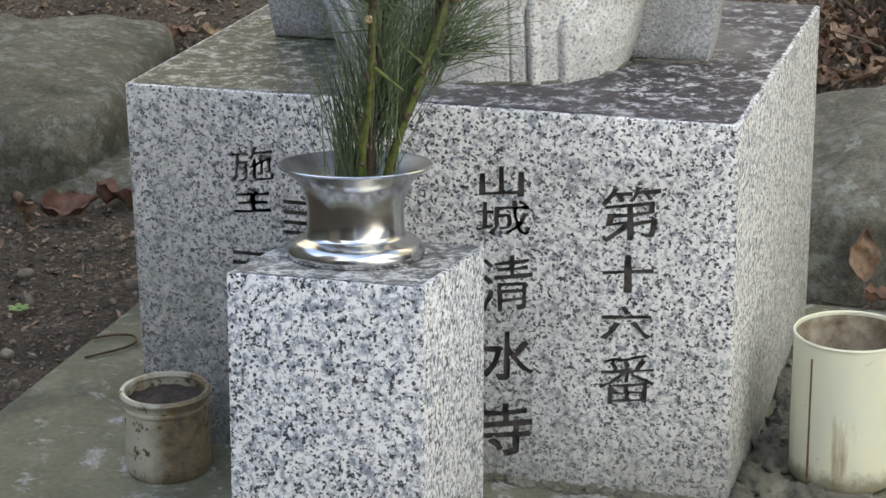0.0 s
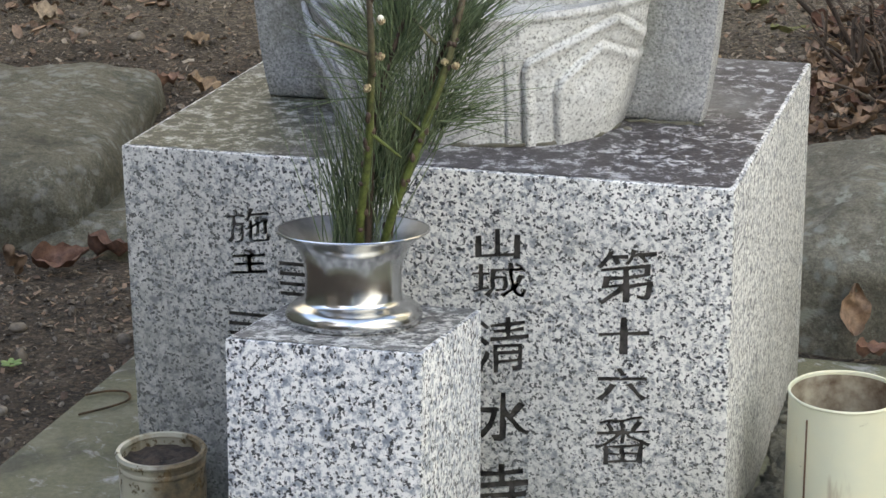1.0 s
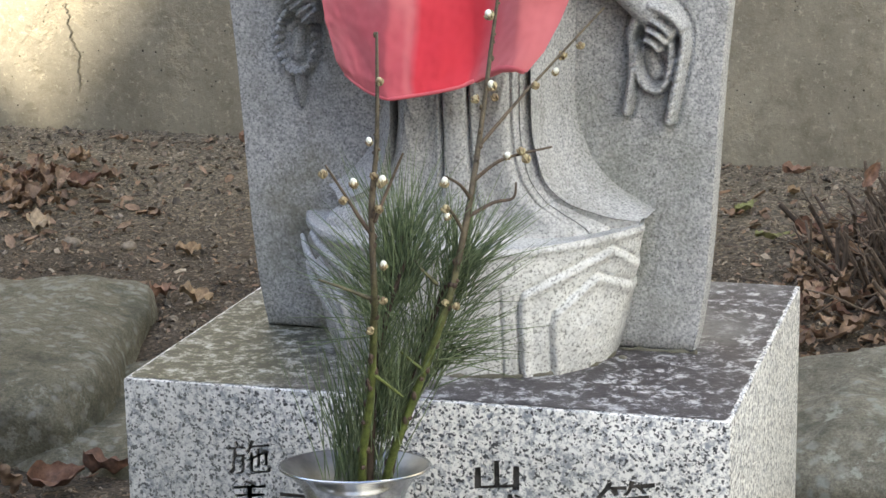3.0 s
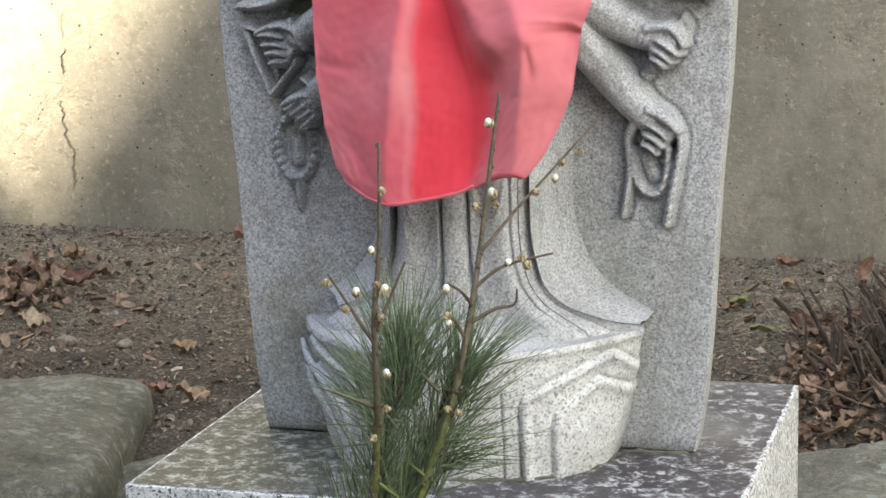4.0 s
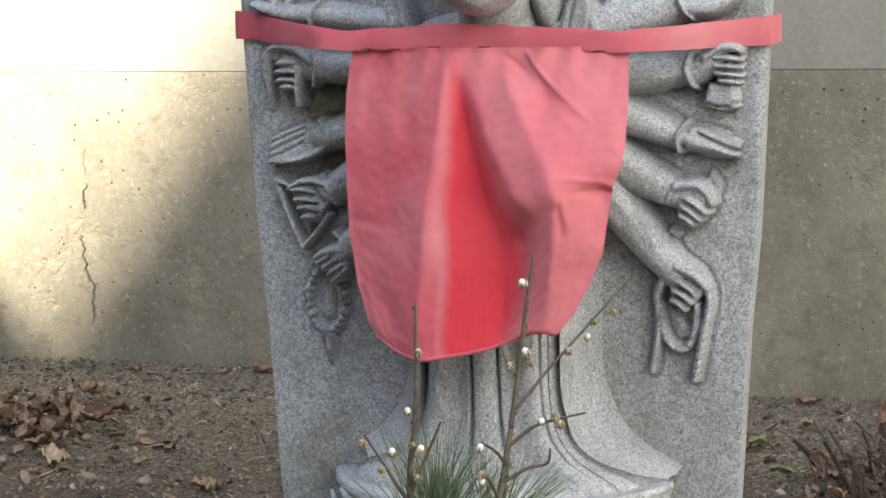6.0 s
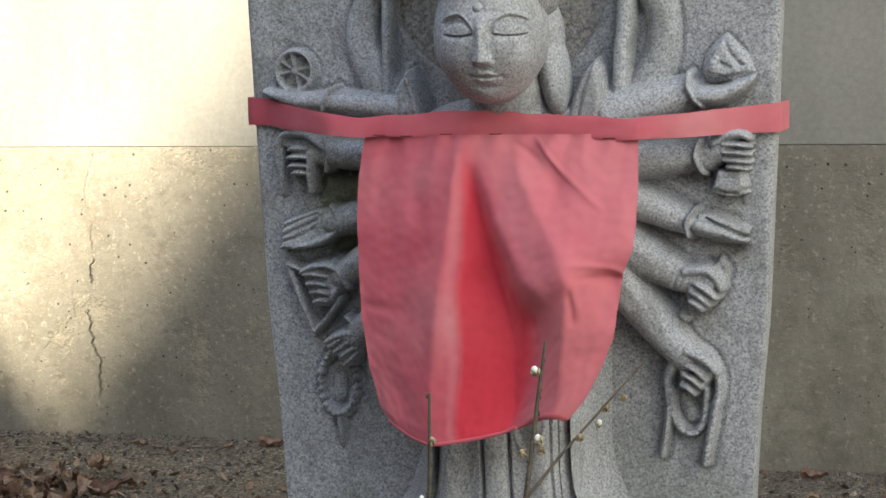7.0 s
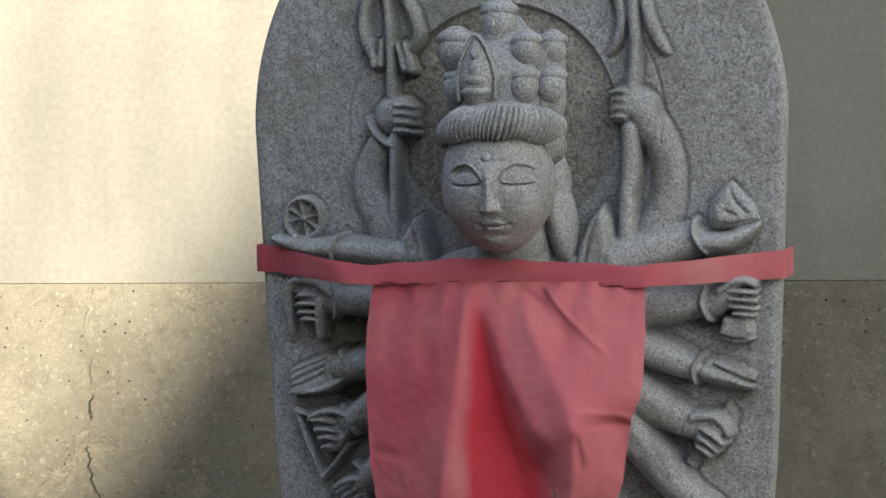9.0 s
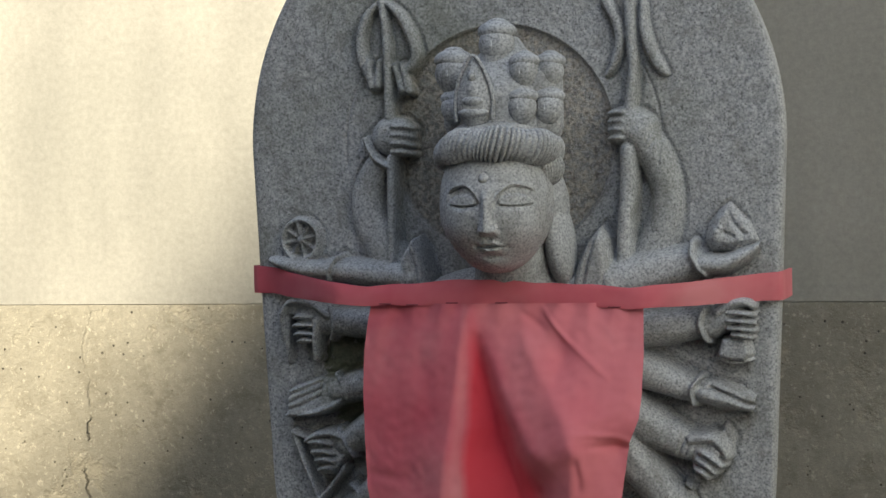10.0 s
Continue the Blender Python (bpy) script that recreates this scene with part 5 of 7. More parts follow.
    s.sheet(rows)

    # hair: rolled fringe with combed grooves, dome and side locks
    rows = []
    for i in range(601):
        ph = radians(-118 + 236 * i / 600)
        groove = (0.0032 + 0.0010 * math.sin(ph * 7)) * abs(math.sin(ph * 36 + 0.9 * math.sin(ph * 5) + 0.6 * math.sin(ph * 11))) ** 0.5
        c = Vector((cx + 0.0025 + 0.0415 * math.sin(ph), cy - 0.046 * math.cos(ph), 0.9165 - 0.010 * (1 - math.cos(ph)) * 0.6))
        o = Vector((math.sin(ph), -math.cos(ph), 0))
        ring = []
        for k in range(18):
            a = 2 * math.pi * k / 18
            r = 1 + (groove - 0.0022) / 0.011
            ring.append(c + o * (0.0105 * math.cos(a) * r) + Vector((0, 0, 0.0128 * math.sin(a) * r)) + Vector((0.0035 * math.sin(a), 0, 0)))
        rows.append(ring)
    s.sheet(rows, True)
    s.ball((cx, 0.112, 0.920), (0.043, 0.048, 0.020), n=24)
    for k in range(7):
        a = k * 0.0024
        s.tube([(0.046 + a * 0.6, 0.088 + a, 0.912), (0.051 + a * 0.8, 0.092 + a, 0.900), (0.051 + a * 0.5, 0.098 + a, 0.888), (0.048, 0.104 + a, 0.883)], [0.002, 0.0027, 0.0026, 0.0016], 7)

    # small crowning heads, close together on a mass of stone
    for x, z, r, y in ((-0.0255, 0.977, 0.0152, 0.096), (-0.0235, 0.948, 0.0112, 0.090), (0.0345, 0.976, 0.0120, 0.094), (0.0535, 0.976, 0.0120, 0.104), (0.0345, 0.947, 0.0122, 0.086), (0.0540, 0.947, 0.0122, 0.096), (0.0090, 1.000, 0.0150, 0.106)):
        s.ball((x, y + 0.006, z - r * 0.15), (r, r * 0.95, r * 1.12), n=22, m=14, swell=lambda u: Vector((u.x * (1 - 0.14 * max(0, -u.z)), u.y, u.z)))
        s.ball((x, y + 0.0085, z + r * 0.62), (r * 1.08, r * 1.0, r * 0.60), n=22, m=12)
        s.ball((x, y + 0.010, z + r * 1.02), (r * 0.62, r * 0.62, r * 0.34), n=14, m=8)
        s.tube([(x, y - r * 0.86, z + r * 0.02), (x, y - r * 0.90, z - r * 0.28)], [r * 0.05, r * 0.09], 6)
    s.tube([(0.012, 0.128, 0.925), (0.012, 0.128, 0.960), (0.011, 0.130, 0.995)], [0.046, 0.044, 0.018], 22)
    for x, z0, z1, w, y in ((-0.025, 0.932, 0.972, 0.0115, 0.112), (0.044, 0.930, 0.972, 0.0190, 0.116), (0.009, 0.965, 0.995, 0.0140, 0.114)):
        s.tube([(x, y, z0), (x, y, z1)], [w, w], 16)
    # the small seated figure in its pointed niche, kept plain
    s.ball((-0.0015, 0.082, 0.955), (0.0165, 0.012, 0.030), n=20, m=14, swell=lambda u: Vector((u.x * (1 - 0.45 * max(0, u.z)), u.y, u.z * (1.1 if u.z > 0 else 0.9))))
    s.tube([(-0.0165, 0.077, 0.936), (-0.0170, 0.076, 0.953), (-0.0125, 0.0755, 0.971), (-0.0015, 0.0755, 0.988), (0.0095, 0.0755, 0.971), (0.0140, 0.076, 0.953), (0.0135, 0.077, 0.936)], [0.0016] * 7, 8, 5)
    s.ball((-0.0015, 0.0715, 0.9715), (0.0036, 0.0036, 0.0044), n=12, m=8)
    s.ball((-0.0015, 0.0730, 0.9605), (0.0062, 0.0042, 0.0090), n=14, m=8)
    s.ball((-0.0015, 0.0725, 0.9515), (0.0090, 0.0046, 0.0042), n=14, m=8)
    s.ball((-0.0015, 0.0745, 0.9420), (0.0130, 0.0060, 0.0040), n=16, m=8)

    # ---- robe below the cloth ----
    rows = []
    for i in range(141):
        t = (i / 140) ** 1.5                      # 0 at the lotus, 1 under the bib
        z = 0.402 + 0.278 * t
        flare = (1 - t) ** 3.2
        a = lerp_table([0.402, 0.425, 0.432, 0.4365, 0.446, 0.455, 0.465, 0.485, 0.510, 0.66], [0.128, 0.124, 0.112, 0.103, 0.085, 0.0755, 0.068, 0.061, 0.0585, 0.0585], z)
        b = 0.066 + 0.016 * t + 0.006 * flare
        soft = 0.20 + 0.12 * t
        row = []
        for j in range(221):
            ph = -math.pi / 2 + math.pi * j / 220
            k = math.degrees(ph)
            fold = 0.0
            for c, w, d in ((-16 + 6 * (1 - t), 1.7, 0.0075), (7 + 4 * (1 - t), 1.7, 0.0070), (50 - 3 * t, 2.0, 0.0045)):
                fold -= d * math.exp(-((k - c) / w) ** 2) * sstep(0.05, 0.22, t)
            # panels roll towards their grooves
            fold += 0.0030 * math.cos(radians((k + 4) * 8.0)) * (1 if abs(k) < 60 else 0.3)
            # thin lines of the draped swags
            for c, drop in ((-34, 0.30), (28, 0.42)):
                for n in range(3):
                    zz = t - drop - 0.10 * n - 0.00045 * (k - c) ** 2
                    fold += 0.0012 * math.exp(-(zz / 0.022) ** 2) * (1 - sstep(12, 17, abs(k - c)))
            row.append((0.006 + (a + fold * 0.5) * math.sin(ph), 0.182 - (b + fold) * abs(math.cos(ph)) ** soft, z))
        rows.append(row)
    s.sheet(rows)

    # scarf that sweeps out on both sides to the lotus points
    gt = [0.0, 0.14, 0.36, 0.56, 0.70, 0.86, 1.0]
    gi = ([0.066, 0.066, 0.066, 0.076, 0.094, 0.129, 0.155], [0.120, 0.120, 0.121, 0.122, 0.124, 0.130, 0.138], [0.660, 0.575, 0.503, 0.463, 0.446, 0.4345, 0.4305])
    go = ([0.090, 0.090, 0.0885, 0.103, 0.122, 0.146, 0.1575], [0.1775, 0.1775, 0.1770, 0.1755, 0.172, 0.160, 0.142], [0.660, 0.585, 0.516, 0.474, 0.453, 0.4385, 0.4315])

    def smooth(ts, vs, t):
        return sum(lerp_table(ts, vs, min(1, max(0, t + o))) * w for o, w in ((-0.06, 1), (-0.03, 2), (0, 3), (0.03, 2), (0.06, 1))) / 9

    for side in (-1, 1):
        rows = []
        for i in range(91):
            t = i / 90 * (1.0 if side > 0 else 0.80)
            p0 = Vector([smooth(gt, v, t) for v in gi])
            p1 = Vector([smooth(gt, v, t) for v in go])
            down = sstep(0.3, 0.6, t)
            row = [p0 + Vector((-0.014, 0.040 - 0.030 * down, -0.026 * down)), p0 + Vector((-0.0005, 0.010 - 0.006 * down, -0.012 * down)), p0 + Vector((0, 0.002, -0.001 * down))]
            for j in range(41):
                u = j / 40
                q = p0 + (p1 - p0) * u
                dip = 0.012 * math.sin(math.pi * u) * (1 - 0.6 * t)
                line = sum(0.0016 * math.exp(-((u - c) / 0.035) ** 2) for c in (0.05, 0.33, 0.62)) * (1 - sstep(0.85, 1.0, t))
                row.append(q + Vector((0, dip * 0.6 - line, dip * 0.25 * t - line * t)))
            row.append(p1 + Vector((0.001, 0.045, 0)))
            rows.append([Vector((0.006 + side * (q.x - 0.006), q.y, q.z)) for q in row])
        s.sheet(rows)

    # ---- lotus base: a bowl with pointed ends and overlapping petals ----
    # petals nest inside one another: each rim climbs from the foot, bends over and runs to a point
    PETALS = ([(0.0625, 0.311), (0.0622, 0.372), (0.066, 0.3825), (0.085, 0.392), (0.110, 0.4045), (0.130, 0.4140), (0.139, 0.406), (0.150, 0.386), (0.156, 0.360)],
              [(0.0850, 0.311), (0.0848, 0.354), (0.088, 0.3645), (0.100, 0.3765), (0.119, 0.3935), (0.133, 0.384), (0.147, 0.366), (0.152, 0.352)])

    def rim_gap(line, x, z):
        """Distance to a petal's rim, below nought inside the petal."""
        best, sign = 9.0, 1
        for (ax, az), (bx, bz) in zip(line, line[1:]):
            ex, ez = bx - ax, bz - az
            t = min(1, max(0, ((x - ax) * ex + (z - az) * ez) / (ex * ex + ez * ez)))
            d = math.hypot(x - ax - ex * t, z - az - ez * t)
            if d < best:
                best, sign = d, (1 if ex * (z - az) - ez * (x - ax) > 0 else -1)
        return best * sign

    rows = []
    NL = 360
    for i in range(111):
        t = i / 110
        row = []
        for j in range(NL + 1):
            sx = -1.06 + 2.12 * j / NL
            u = math.sin(math.pi / 2 * min(1.0, abs(sx)))
            rim = 0.4195 + (0.0090 if sx > 0 else 0.0) * u ** 2.4
            z = 0.3105 + (rim - 0.3105) * t
            k = t ** 1.4
            x = (0.120 + 0.0315 * t ** 0.9) * u
            yb = 0.178 - 0.110 * (1 - u ** 2.4) ** (1 / 2.4)
            yt = 0.137 - 0.083 * (1 - u ** 2.4) + (0.0 if sx > 0 else 0.030 * u ** 9)
            y = yb + (yt - yb) * k
            f = 0.0
            for line in PETALS:
                d = rim_gap(line, x, z)
                f += 0.0021 * math.exp(-((d + 0.0034) / 0.0036) ** 2) - 0.0020 * math.exp(-((d - 0.0010) / 0.0018) ** 2) + 0.0014 * sstep(0.002, -0.003, d)
            f -= 0.0040 * math.exp(-((x - 0.0480) / 0.0011) ** 2) * (1 - sstep(0.378, 0.392, z))
            f -= 0.0040 * math.exp(-((x - 0.0615) / 0.0011) ** 2) * (1 - sstep(0.366, 0.376, z))
            f += 0.0020 * math.exp(-((z - rim + 0.0045) / 0.0035) ** 2)
            f += 0.0030 * math.exp(-((x - 0.106) / 0.020) ** 2 - ((z - 0.345) / 0.022) ** 2)
            f += 0.0008 * noise.noise((sx * 16, z * 90, 3)) + 0.0005 * noise.noise((sx * 60, z * 300, 8))
            px = x + f * u * 0.6
            if abs(sx) > 1:                      # the ends turn back into the slab
                k = (abs(sx) - 1) / 0.06
                row.append((0.005 + math.copysign(px - 0.010 * k, sx), y + 0.050 * k, z))
            else:
                row.append((0.005 + math.copysign(px, sx), y - f, z))
        rows.append(row)
    s.sheet(rows)
    last = rows[-1]
    top = [[Vector(p) for p in last]]
    for k, dz in ((0.03, 0.0008), (0.06, -0.0006), (0.25, -0.002), (0.6, -0.002), (1.0, -0.001)):
        top.append([Vector((x * (1 - 0.06 * k), y + (0.182 - y) * k, z + dz * (1 - min(1, abs(x / 0.15)) ** 4))) for x, y, z in last])
    s.sheet(top)
    # petal edges that show one behind the other at the ends
    for z0, o in ((0.404, 0.0), (0.381, -0.004)):
        for side in (-1,):
            s.tube([(0.005 + side * (0.1475 + o), 0.142, z0), (0.005 + side * (0.134 + o), 0.120, z0 - 0.012), (0.005 + side * (0.110 + o), 0.0965, z0 - 0.030), (0.005 + side * (0.092 + o), 0.0865, z0 - 0.058)], [0.0018, 0.0034, 0.0036, 0.0022], 10, 6)

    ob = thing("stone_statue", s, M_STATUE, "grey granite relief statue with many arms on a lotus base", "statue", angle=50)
    # the relief is shaded smooth throughout
    me = ob.data
    ends = np.empty(len(me.edges) * 2, np.int32)
    me.edges.foreach_get("vertices", ends)
    ends = ends.reshape(-1, 2)
    sharp = np.empty(len(me.edges), bool)
    me.attributes["sharp_edge"].data.foreach_get("value", sharp)
    sharp &= ~((ends >= first) & (ends < last_v)).all(1)
    me.attributes["sharp_edge"].data.foreach_set("value", sharp)
    return ob


statue()


# ---- red bib and its band ----
def bib():
    b = base_empty("bib", (0, 0, 0), "faded red cotton bib tied round the statue", "bib")
    left = ([0.003, 0.162, 0.321, 0.441, 0.639, 0.816, 0.952, 1.000], [-0.1043, -0.1076, -0.1071, -0.1050, -0.1013, -0.0926, -0.0821, -0.0739])
    right = ([0.024, 0.183, 0.318, 0.405, 0.494, 0.553, 0.710, 0.829, 0.929, 1.000], [0.1268, 0.1299, 0.1305, 0.1292, 0.1213, 0.1198, 0.1157, 0.1053, 0.0941, 0.0812])
    hem = ([0.000, 0.132, 0.276, 0.439, 0.580, 0.664, 0.755, 0.855, 0.948, 1.012], [0.5546, 0.5436, 0.5397, 0.5432, 0.5470, 0.5508, 0.5582, 0.5665, 0.5685, 0.5641])

    # the cloth hangs over a few folds, given as lines of (across, down, distance back)
    FOLDS = [
        ((0.378, 0.024, 0.097), (0.374, 0.111, 0.086), (0.358, 0.292, 0.072), (0.341, 0.473, 0.061), (0.323, 0.654, 0.053), (0.273, 0.985, 0.045)),  # crest
        ((0.416, 0.113, 0.095), (0.452, 0.264, 0.091), (0.506, 0.434, 0.086), (0.583, 0.606, 0.081), (0.623, 0.799, 0.073), (0.674, 1.000, 0.063)),  # valley
        ((0.449, 0.112, 0.089), (0.518, 0.258, 0.072), (0.605, 0.414, 0.056), (0.719, 0.527, 0.046), (0.807, 0.539, 0.040)),  # lip
        ((0.597, 0.112, 0.082), (0.690, 0.281, 0.062), (0.765, 0.408, 0.046), (0.837, 0.522, 0.036)),  # pouch
        ((0.688, 0.622, 0.070), (0.695, 0.787, 0.066), (0.726, 0.971, 0.061)),  # under
        ((0.836, 0.575, 0.040), (0.825, 0.705, 0.044), (0.862, 0.878, 0.045), (0.925, 0.990, 0.044)),  # crease
        ((0.661, 0.016, 0.100), (0.727, 0.089, 0.091), (0.798, 0.170, 0.084), (0.896, 0.268, 0.079)),  # pull
        ((0.610, 0.045, 0.100), (0.675, 0.102, 0.093), (0.738, 0.186, 0.085)),  # hollow
        ((0.884, 0.428, 0.060), (0.957, 0.453, 0.064), (1.000, 0.437, 0.070)),  # buckle
        ((0.923, 0.507, 0.064), (0.975, 0.512, 0.073)),  # notch
    ]
    NU, NV = 200, 160
    held = np.full((NV + 1, NU + 1), np.nan)
    uu, vv = np.arange(NU + 1) / NU, np.arange(NV + 1) / NV
    held[0] = np.interp(uu, [0, 0.2, 0.37, 0.5, 0.8, 1], [0.118, 0.108, 0.100, 0.102, 0.106, 0.114])
    held[:, 0] = np.interp(vv, [0.003, 0.162, 0.321, 0.441, 0.639, 0.816, 0.952, 1.000], [0.112, 0.103, 0.096, 0.092, 0.085, 0.078, 0.072, 0.070])
    held[:, -1] = np.interp(vv, [0.024, 0.183, 0.318, 0.405, 0.494, 0.553, 0.710, 0.829, 0.929, 1.000], [0.112, 0.092, 0.078, 0.070, 0.068, 0.066, 0.060, 0.056, 0.052, 0.048])
    held[-1] = np.interp(uu, [0.000, 0.132, 0.276, 0.439, 0.580, 0.664, 0.755, 0.855, 0.948, 1.012], [0.070, 0.058, 0.044, 0.050, 0.056, 0.060, 0.060, 0.050, 0.042, 0.048])
    for line in FOLDS:
        P = [Vector(p) for p in line]
        for i in range(len(P) - 1):
            p0, p1, p2, p3 = P[max(i - 1, 0)], P[i], P[i + 1], P[min(i + 2, len(P) - 1)]
            for k in range(81):
                t = k / 80
                q = 0.5 * (2 * p1 + (p2 - p0) * t + (2 * p0 - 5 * p1 + 4 * p2 - p3) * t * t + (3 * p1 - p0 - 3 * p2 + p3) * t ** 3)
                held[min(NV, round(q.y * NV)), min(NU, round(q.x * NU))] = q.z
    fixed = ~np.isnan(held)
    # stretched between them: coarse rows first, then finer
    Y = np.where(fixed, held, 0.07)
    for step in (16, 8, 4, 2, 1):
        for _ in range(260):
            P = np.pad(Y, step, mode="edge")
            Y = (P[step:-step, :-2 * step] + P[step:-step, 2 * step:] + P[:-2 * step, step:-step] + P[2 * step:, step:-step]) / 4
            Y[fixed] = held[fixed]
    for _ in range(14):                     # soften the folds into cloth
        P = np.pad(Y, 1, mode="edge")
        Y = (P[1:-1, 1:-1] * 2 + P[:-2, 1:-1] * 1.4 + P[2:, 1:-1] * 1.4 + P[1:-1, :-2] * 1.2 + P[1:-1, 2:] * 1.2) / 7.2
    rows = []
    for j in range(NV + 1):
        v = j / NV
        row = []
        for i in range(NU + 1):
            u = i / NU
            x = lerp_table(*left, v) + (lerp_table(*right, v) - lerp_table(*left, v)) * u
            z = 0.787 - v * (0.787 - lerp_table(*hem, u))
            y = Y[j][i] + 0.0012 * noise.noise((u * 9, v * 9, 2)) + 0.0005 * noise.noise((u * 30, v * 30, 5))
            # sharp little creases at the pinched border, under the pouch and from the seam
            for cu, cv, du, dv, w, deep in ((0.93, 0.470, 0.10, 0.02, 0.011, -0.0020), (0.95, 0.505, 0.07, 0.00, 0.012, 0.0030), (0.86, 0.570, 0.012, 0.05, 0.012, -0.0015),
                                            (0.845, 0.60, 0.010, 0.06, 0.012, 0.0018), (0.70, 0.075, 0.05, 0.06, 0.009, -0.0020), (0.80, 0.18, 0.08, 0.08, 0.011, -0.0016), (0.62, 0.06, 0.05, 0.035, 0.012, 0.0016)):
                L = math.hypot(du, dv)
                along, off = ((u - cu) * du + (v - cv) * dv) / L, ((v - cv) * du - (u - cu) * dv) / L
                y += deep * math.exp(-(off / w) ** 2 - (along / L) ** 4)
            # lesser creases: across the left panel and fanning under the band
            y += 0.0010 * math.exp(-((v - 0.60 + 0.14 * u) / 0.02) ** 2) * (1 - sstep(0.10, 0.26, u))
            y += 0.0012 * math.sin(u * 60 + 9 * v) * math.exp(-(v / 0.08) ** 2) + 0.0014 * noise.noise((u * 16, v * 5, 9)) * (1 - v) + 0.0014 * noise.noise((u * 5 + v * 6, v * 3 - u * 7, 4))
            row.append((x, y, z))
        rows.append(row)
    back = [[(x, y + 0.0012, z) for x, y, z in r] for r in rows]
    c = Shell().sheet(rows).sheet([r[::-1] for r in back])
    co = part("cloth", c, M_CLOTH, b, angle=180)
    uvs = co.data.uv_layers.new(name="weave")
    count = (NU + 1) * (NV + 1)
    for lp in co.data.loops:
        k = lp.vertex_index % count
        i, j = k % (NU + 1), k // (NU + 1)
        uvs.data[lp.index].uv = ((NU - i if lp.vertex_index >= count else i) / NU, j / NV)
    hm = Shell().tube([Vector(p) + Vector((0, 0.0006, 0.001)) for p in rows[-1][:150:10]], [0.0016] * 15, 8, 2)
    part("hem", hm, M_BAND, b)
    edge = [Vector(p) for p in rows[-1][142::6]]
    part("hem_roll", Shell().tube([p + Vector((0, 0.003, 0)) for p in edge], [0.0018 + 0.0016 * sstep(0, 4, k) for k in range(len(edge))], 10, 3), M_BAND, b, "rolled-up corner of the hem")
    # band
    zs = ([-0.26, -0.232, -0.108, -0.014, 0.119, 0.238, 0.27], [0.817, 0.817, 0.801, 0.807, 0.799, 0.8085, 0.8085], [0.793, 0.793, 0.785, 0.786, 0.782, 0.7845, 0.7845])
    rows = []
    path = [(-0.2325, 0.248), (-0.2335, 0.215), (-0.2325, 0.1755)]
    path += [(x, 0.1755 - 0.066 * sstep(-0.232, -0.125, x) * sstep(-0.24, -0.12, -x)) for x in np.linspace(-0.226, 0.2275, 70)]
    path += [(0.2300, 0.1772), (0.2310, 0.183), (0.2310, 0.215), (0.2300, 0.248)]
    for x, y in path:
        z1, z0 = np.interp(x, zs[0], zs[1]), np.interp(x, zs[0], zs[2])
        wob = 0.0015 * noise.noise((x * 40, 0, 0))
        row = [(x, y + 0.004 * (k - 0.5) ** 2 + wob + 0.0012 * noise.noise((x * 60, k * 3, 4)) - (0.004 * (1 - k) if abs(x) < 0.14 else 0), z0 + (z1 - z0) * k + wob) for k in (0, 0.06, 0.25, 0.5, 0.75, 0.94, 1)]
        rows.append(row)
    bk = [[(x - math.copysign(0.0018, x), y, z) if abs(x) > 0.2297 else (x, y + 0.0018, z) for x, y, z in r] for r in rows]
    part("band", Shell().sheet(rows).sheet([r[::-1] for r in bk]), M_BAND, b, "folded red tie band", angle=180)
    for x in (-0.090, -0.066, -0.032, -0.010, 0.010, 0.055, 0.082, 0.104):
        i = int(np.argmin([abs(r[0][0] - x) for r in rows]))
        y, z = rows[i][1][1], rows[i][1][2]
        st = Shell().tube([(x - 0.005, y - 0.0004, z), (x + 0.005, y - 0.0004, z)], [0.00045, 0.00045], 6, 2)
        part("stitch", st, M_THREAD, b, "dark thread stitch")


bib()


# ---- mortar bead at the statue's foot ----
def bead():
    rg = random.Random(31)
    s = Shell()
    front = [(0.005 + 0.122 * math.sin(a), 0.178 - 0.113 * math.cos(a) ** 0.83, 0.3115) for a in np.linspace(0.05, 1.50, 26)]
    along = [(0.128 + 0.066 * k / 12, 0.1765 + rg.uniform(-0.001, 0.001), 0.3115) for k in range(13)]
    for pts in (front, along, [(-x + 0.010, y, z) for x, y, z in front]):
        s.tube([(x + rg.gauss(0, 0.0008), y - 0.001 + rg.gauss(0, 0.0008), z) for x, y, z in pts], [abs(rg.gauss(0.0013, 0.0008)) + 0.0004 for _ in pts], 7, 2)
    for _ in range(9):
        s.ball((0.116 + rg.gauss(0, 0.008), 0.142 + rg.gauss(0, 0.012), 0.3115), (rg.uniform(0.003, 0.007), rg.uniform(0.003, 0.006), rg.uniform(0.0015, 0.004)), (0, 0, rg.uniform(0, 180)), 9, 6)
    thing("mortar_bead", s, M_MORTAR, "crumbling tan mortar bead round the statue's foot", "mortar")


bead()


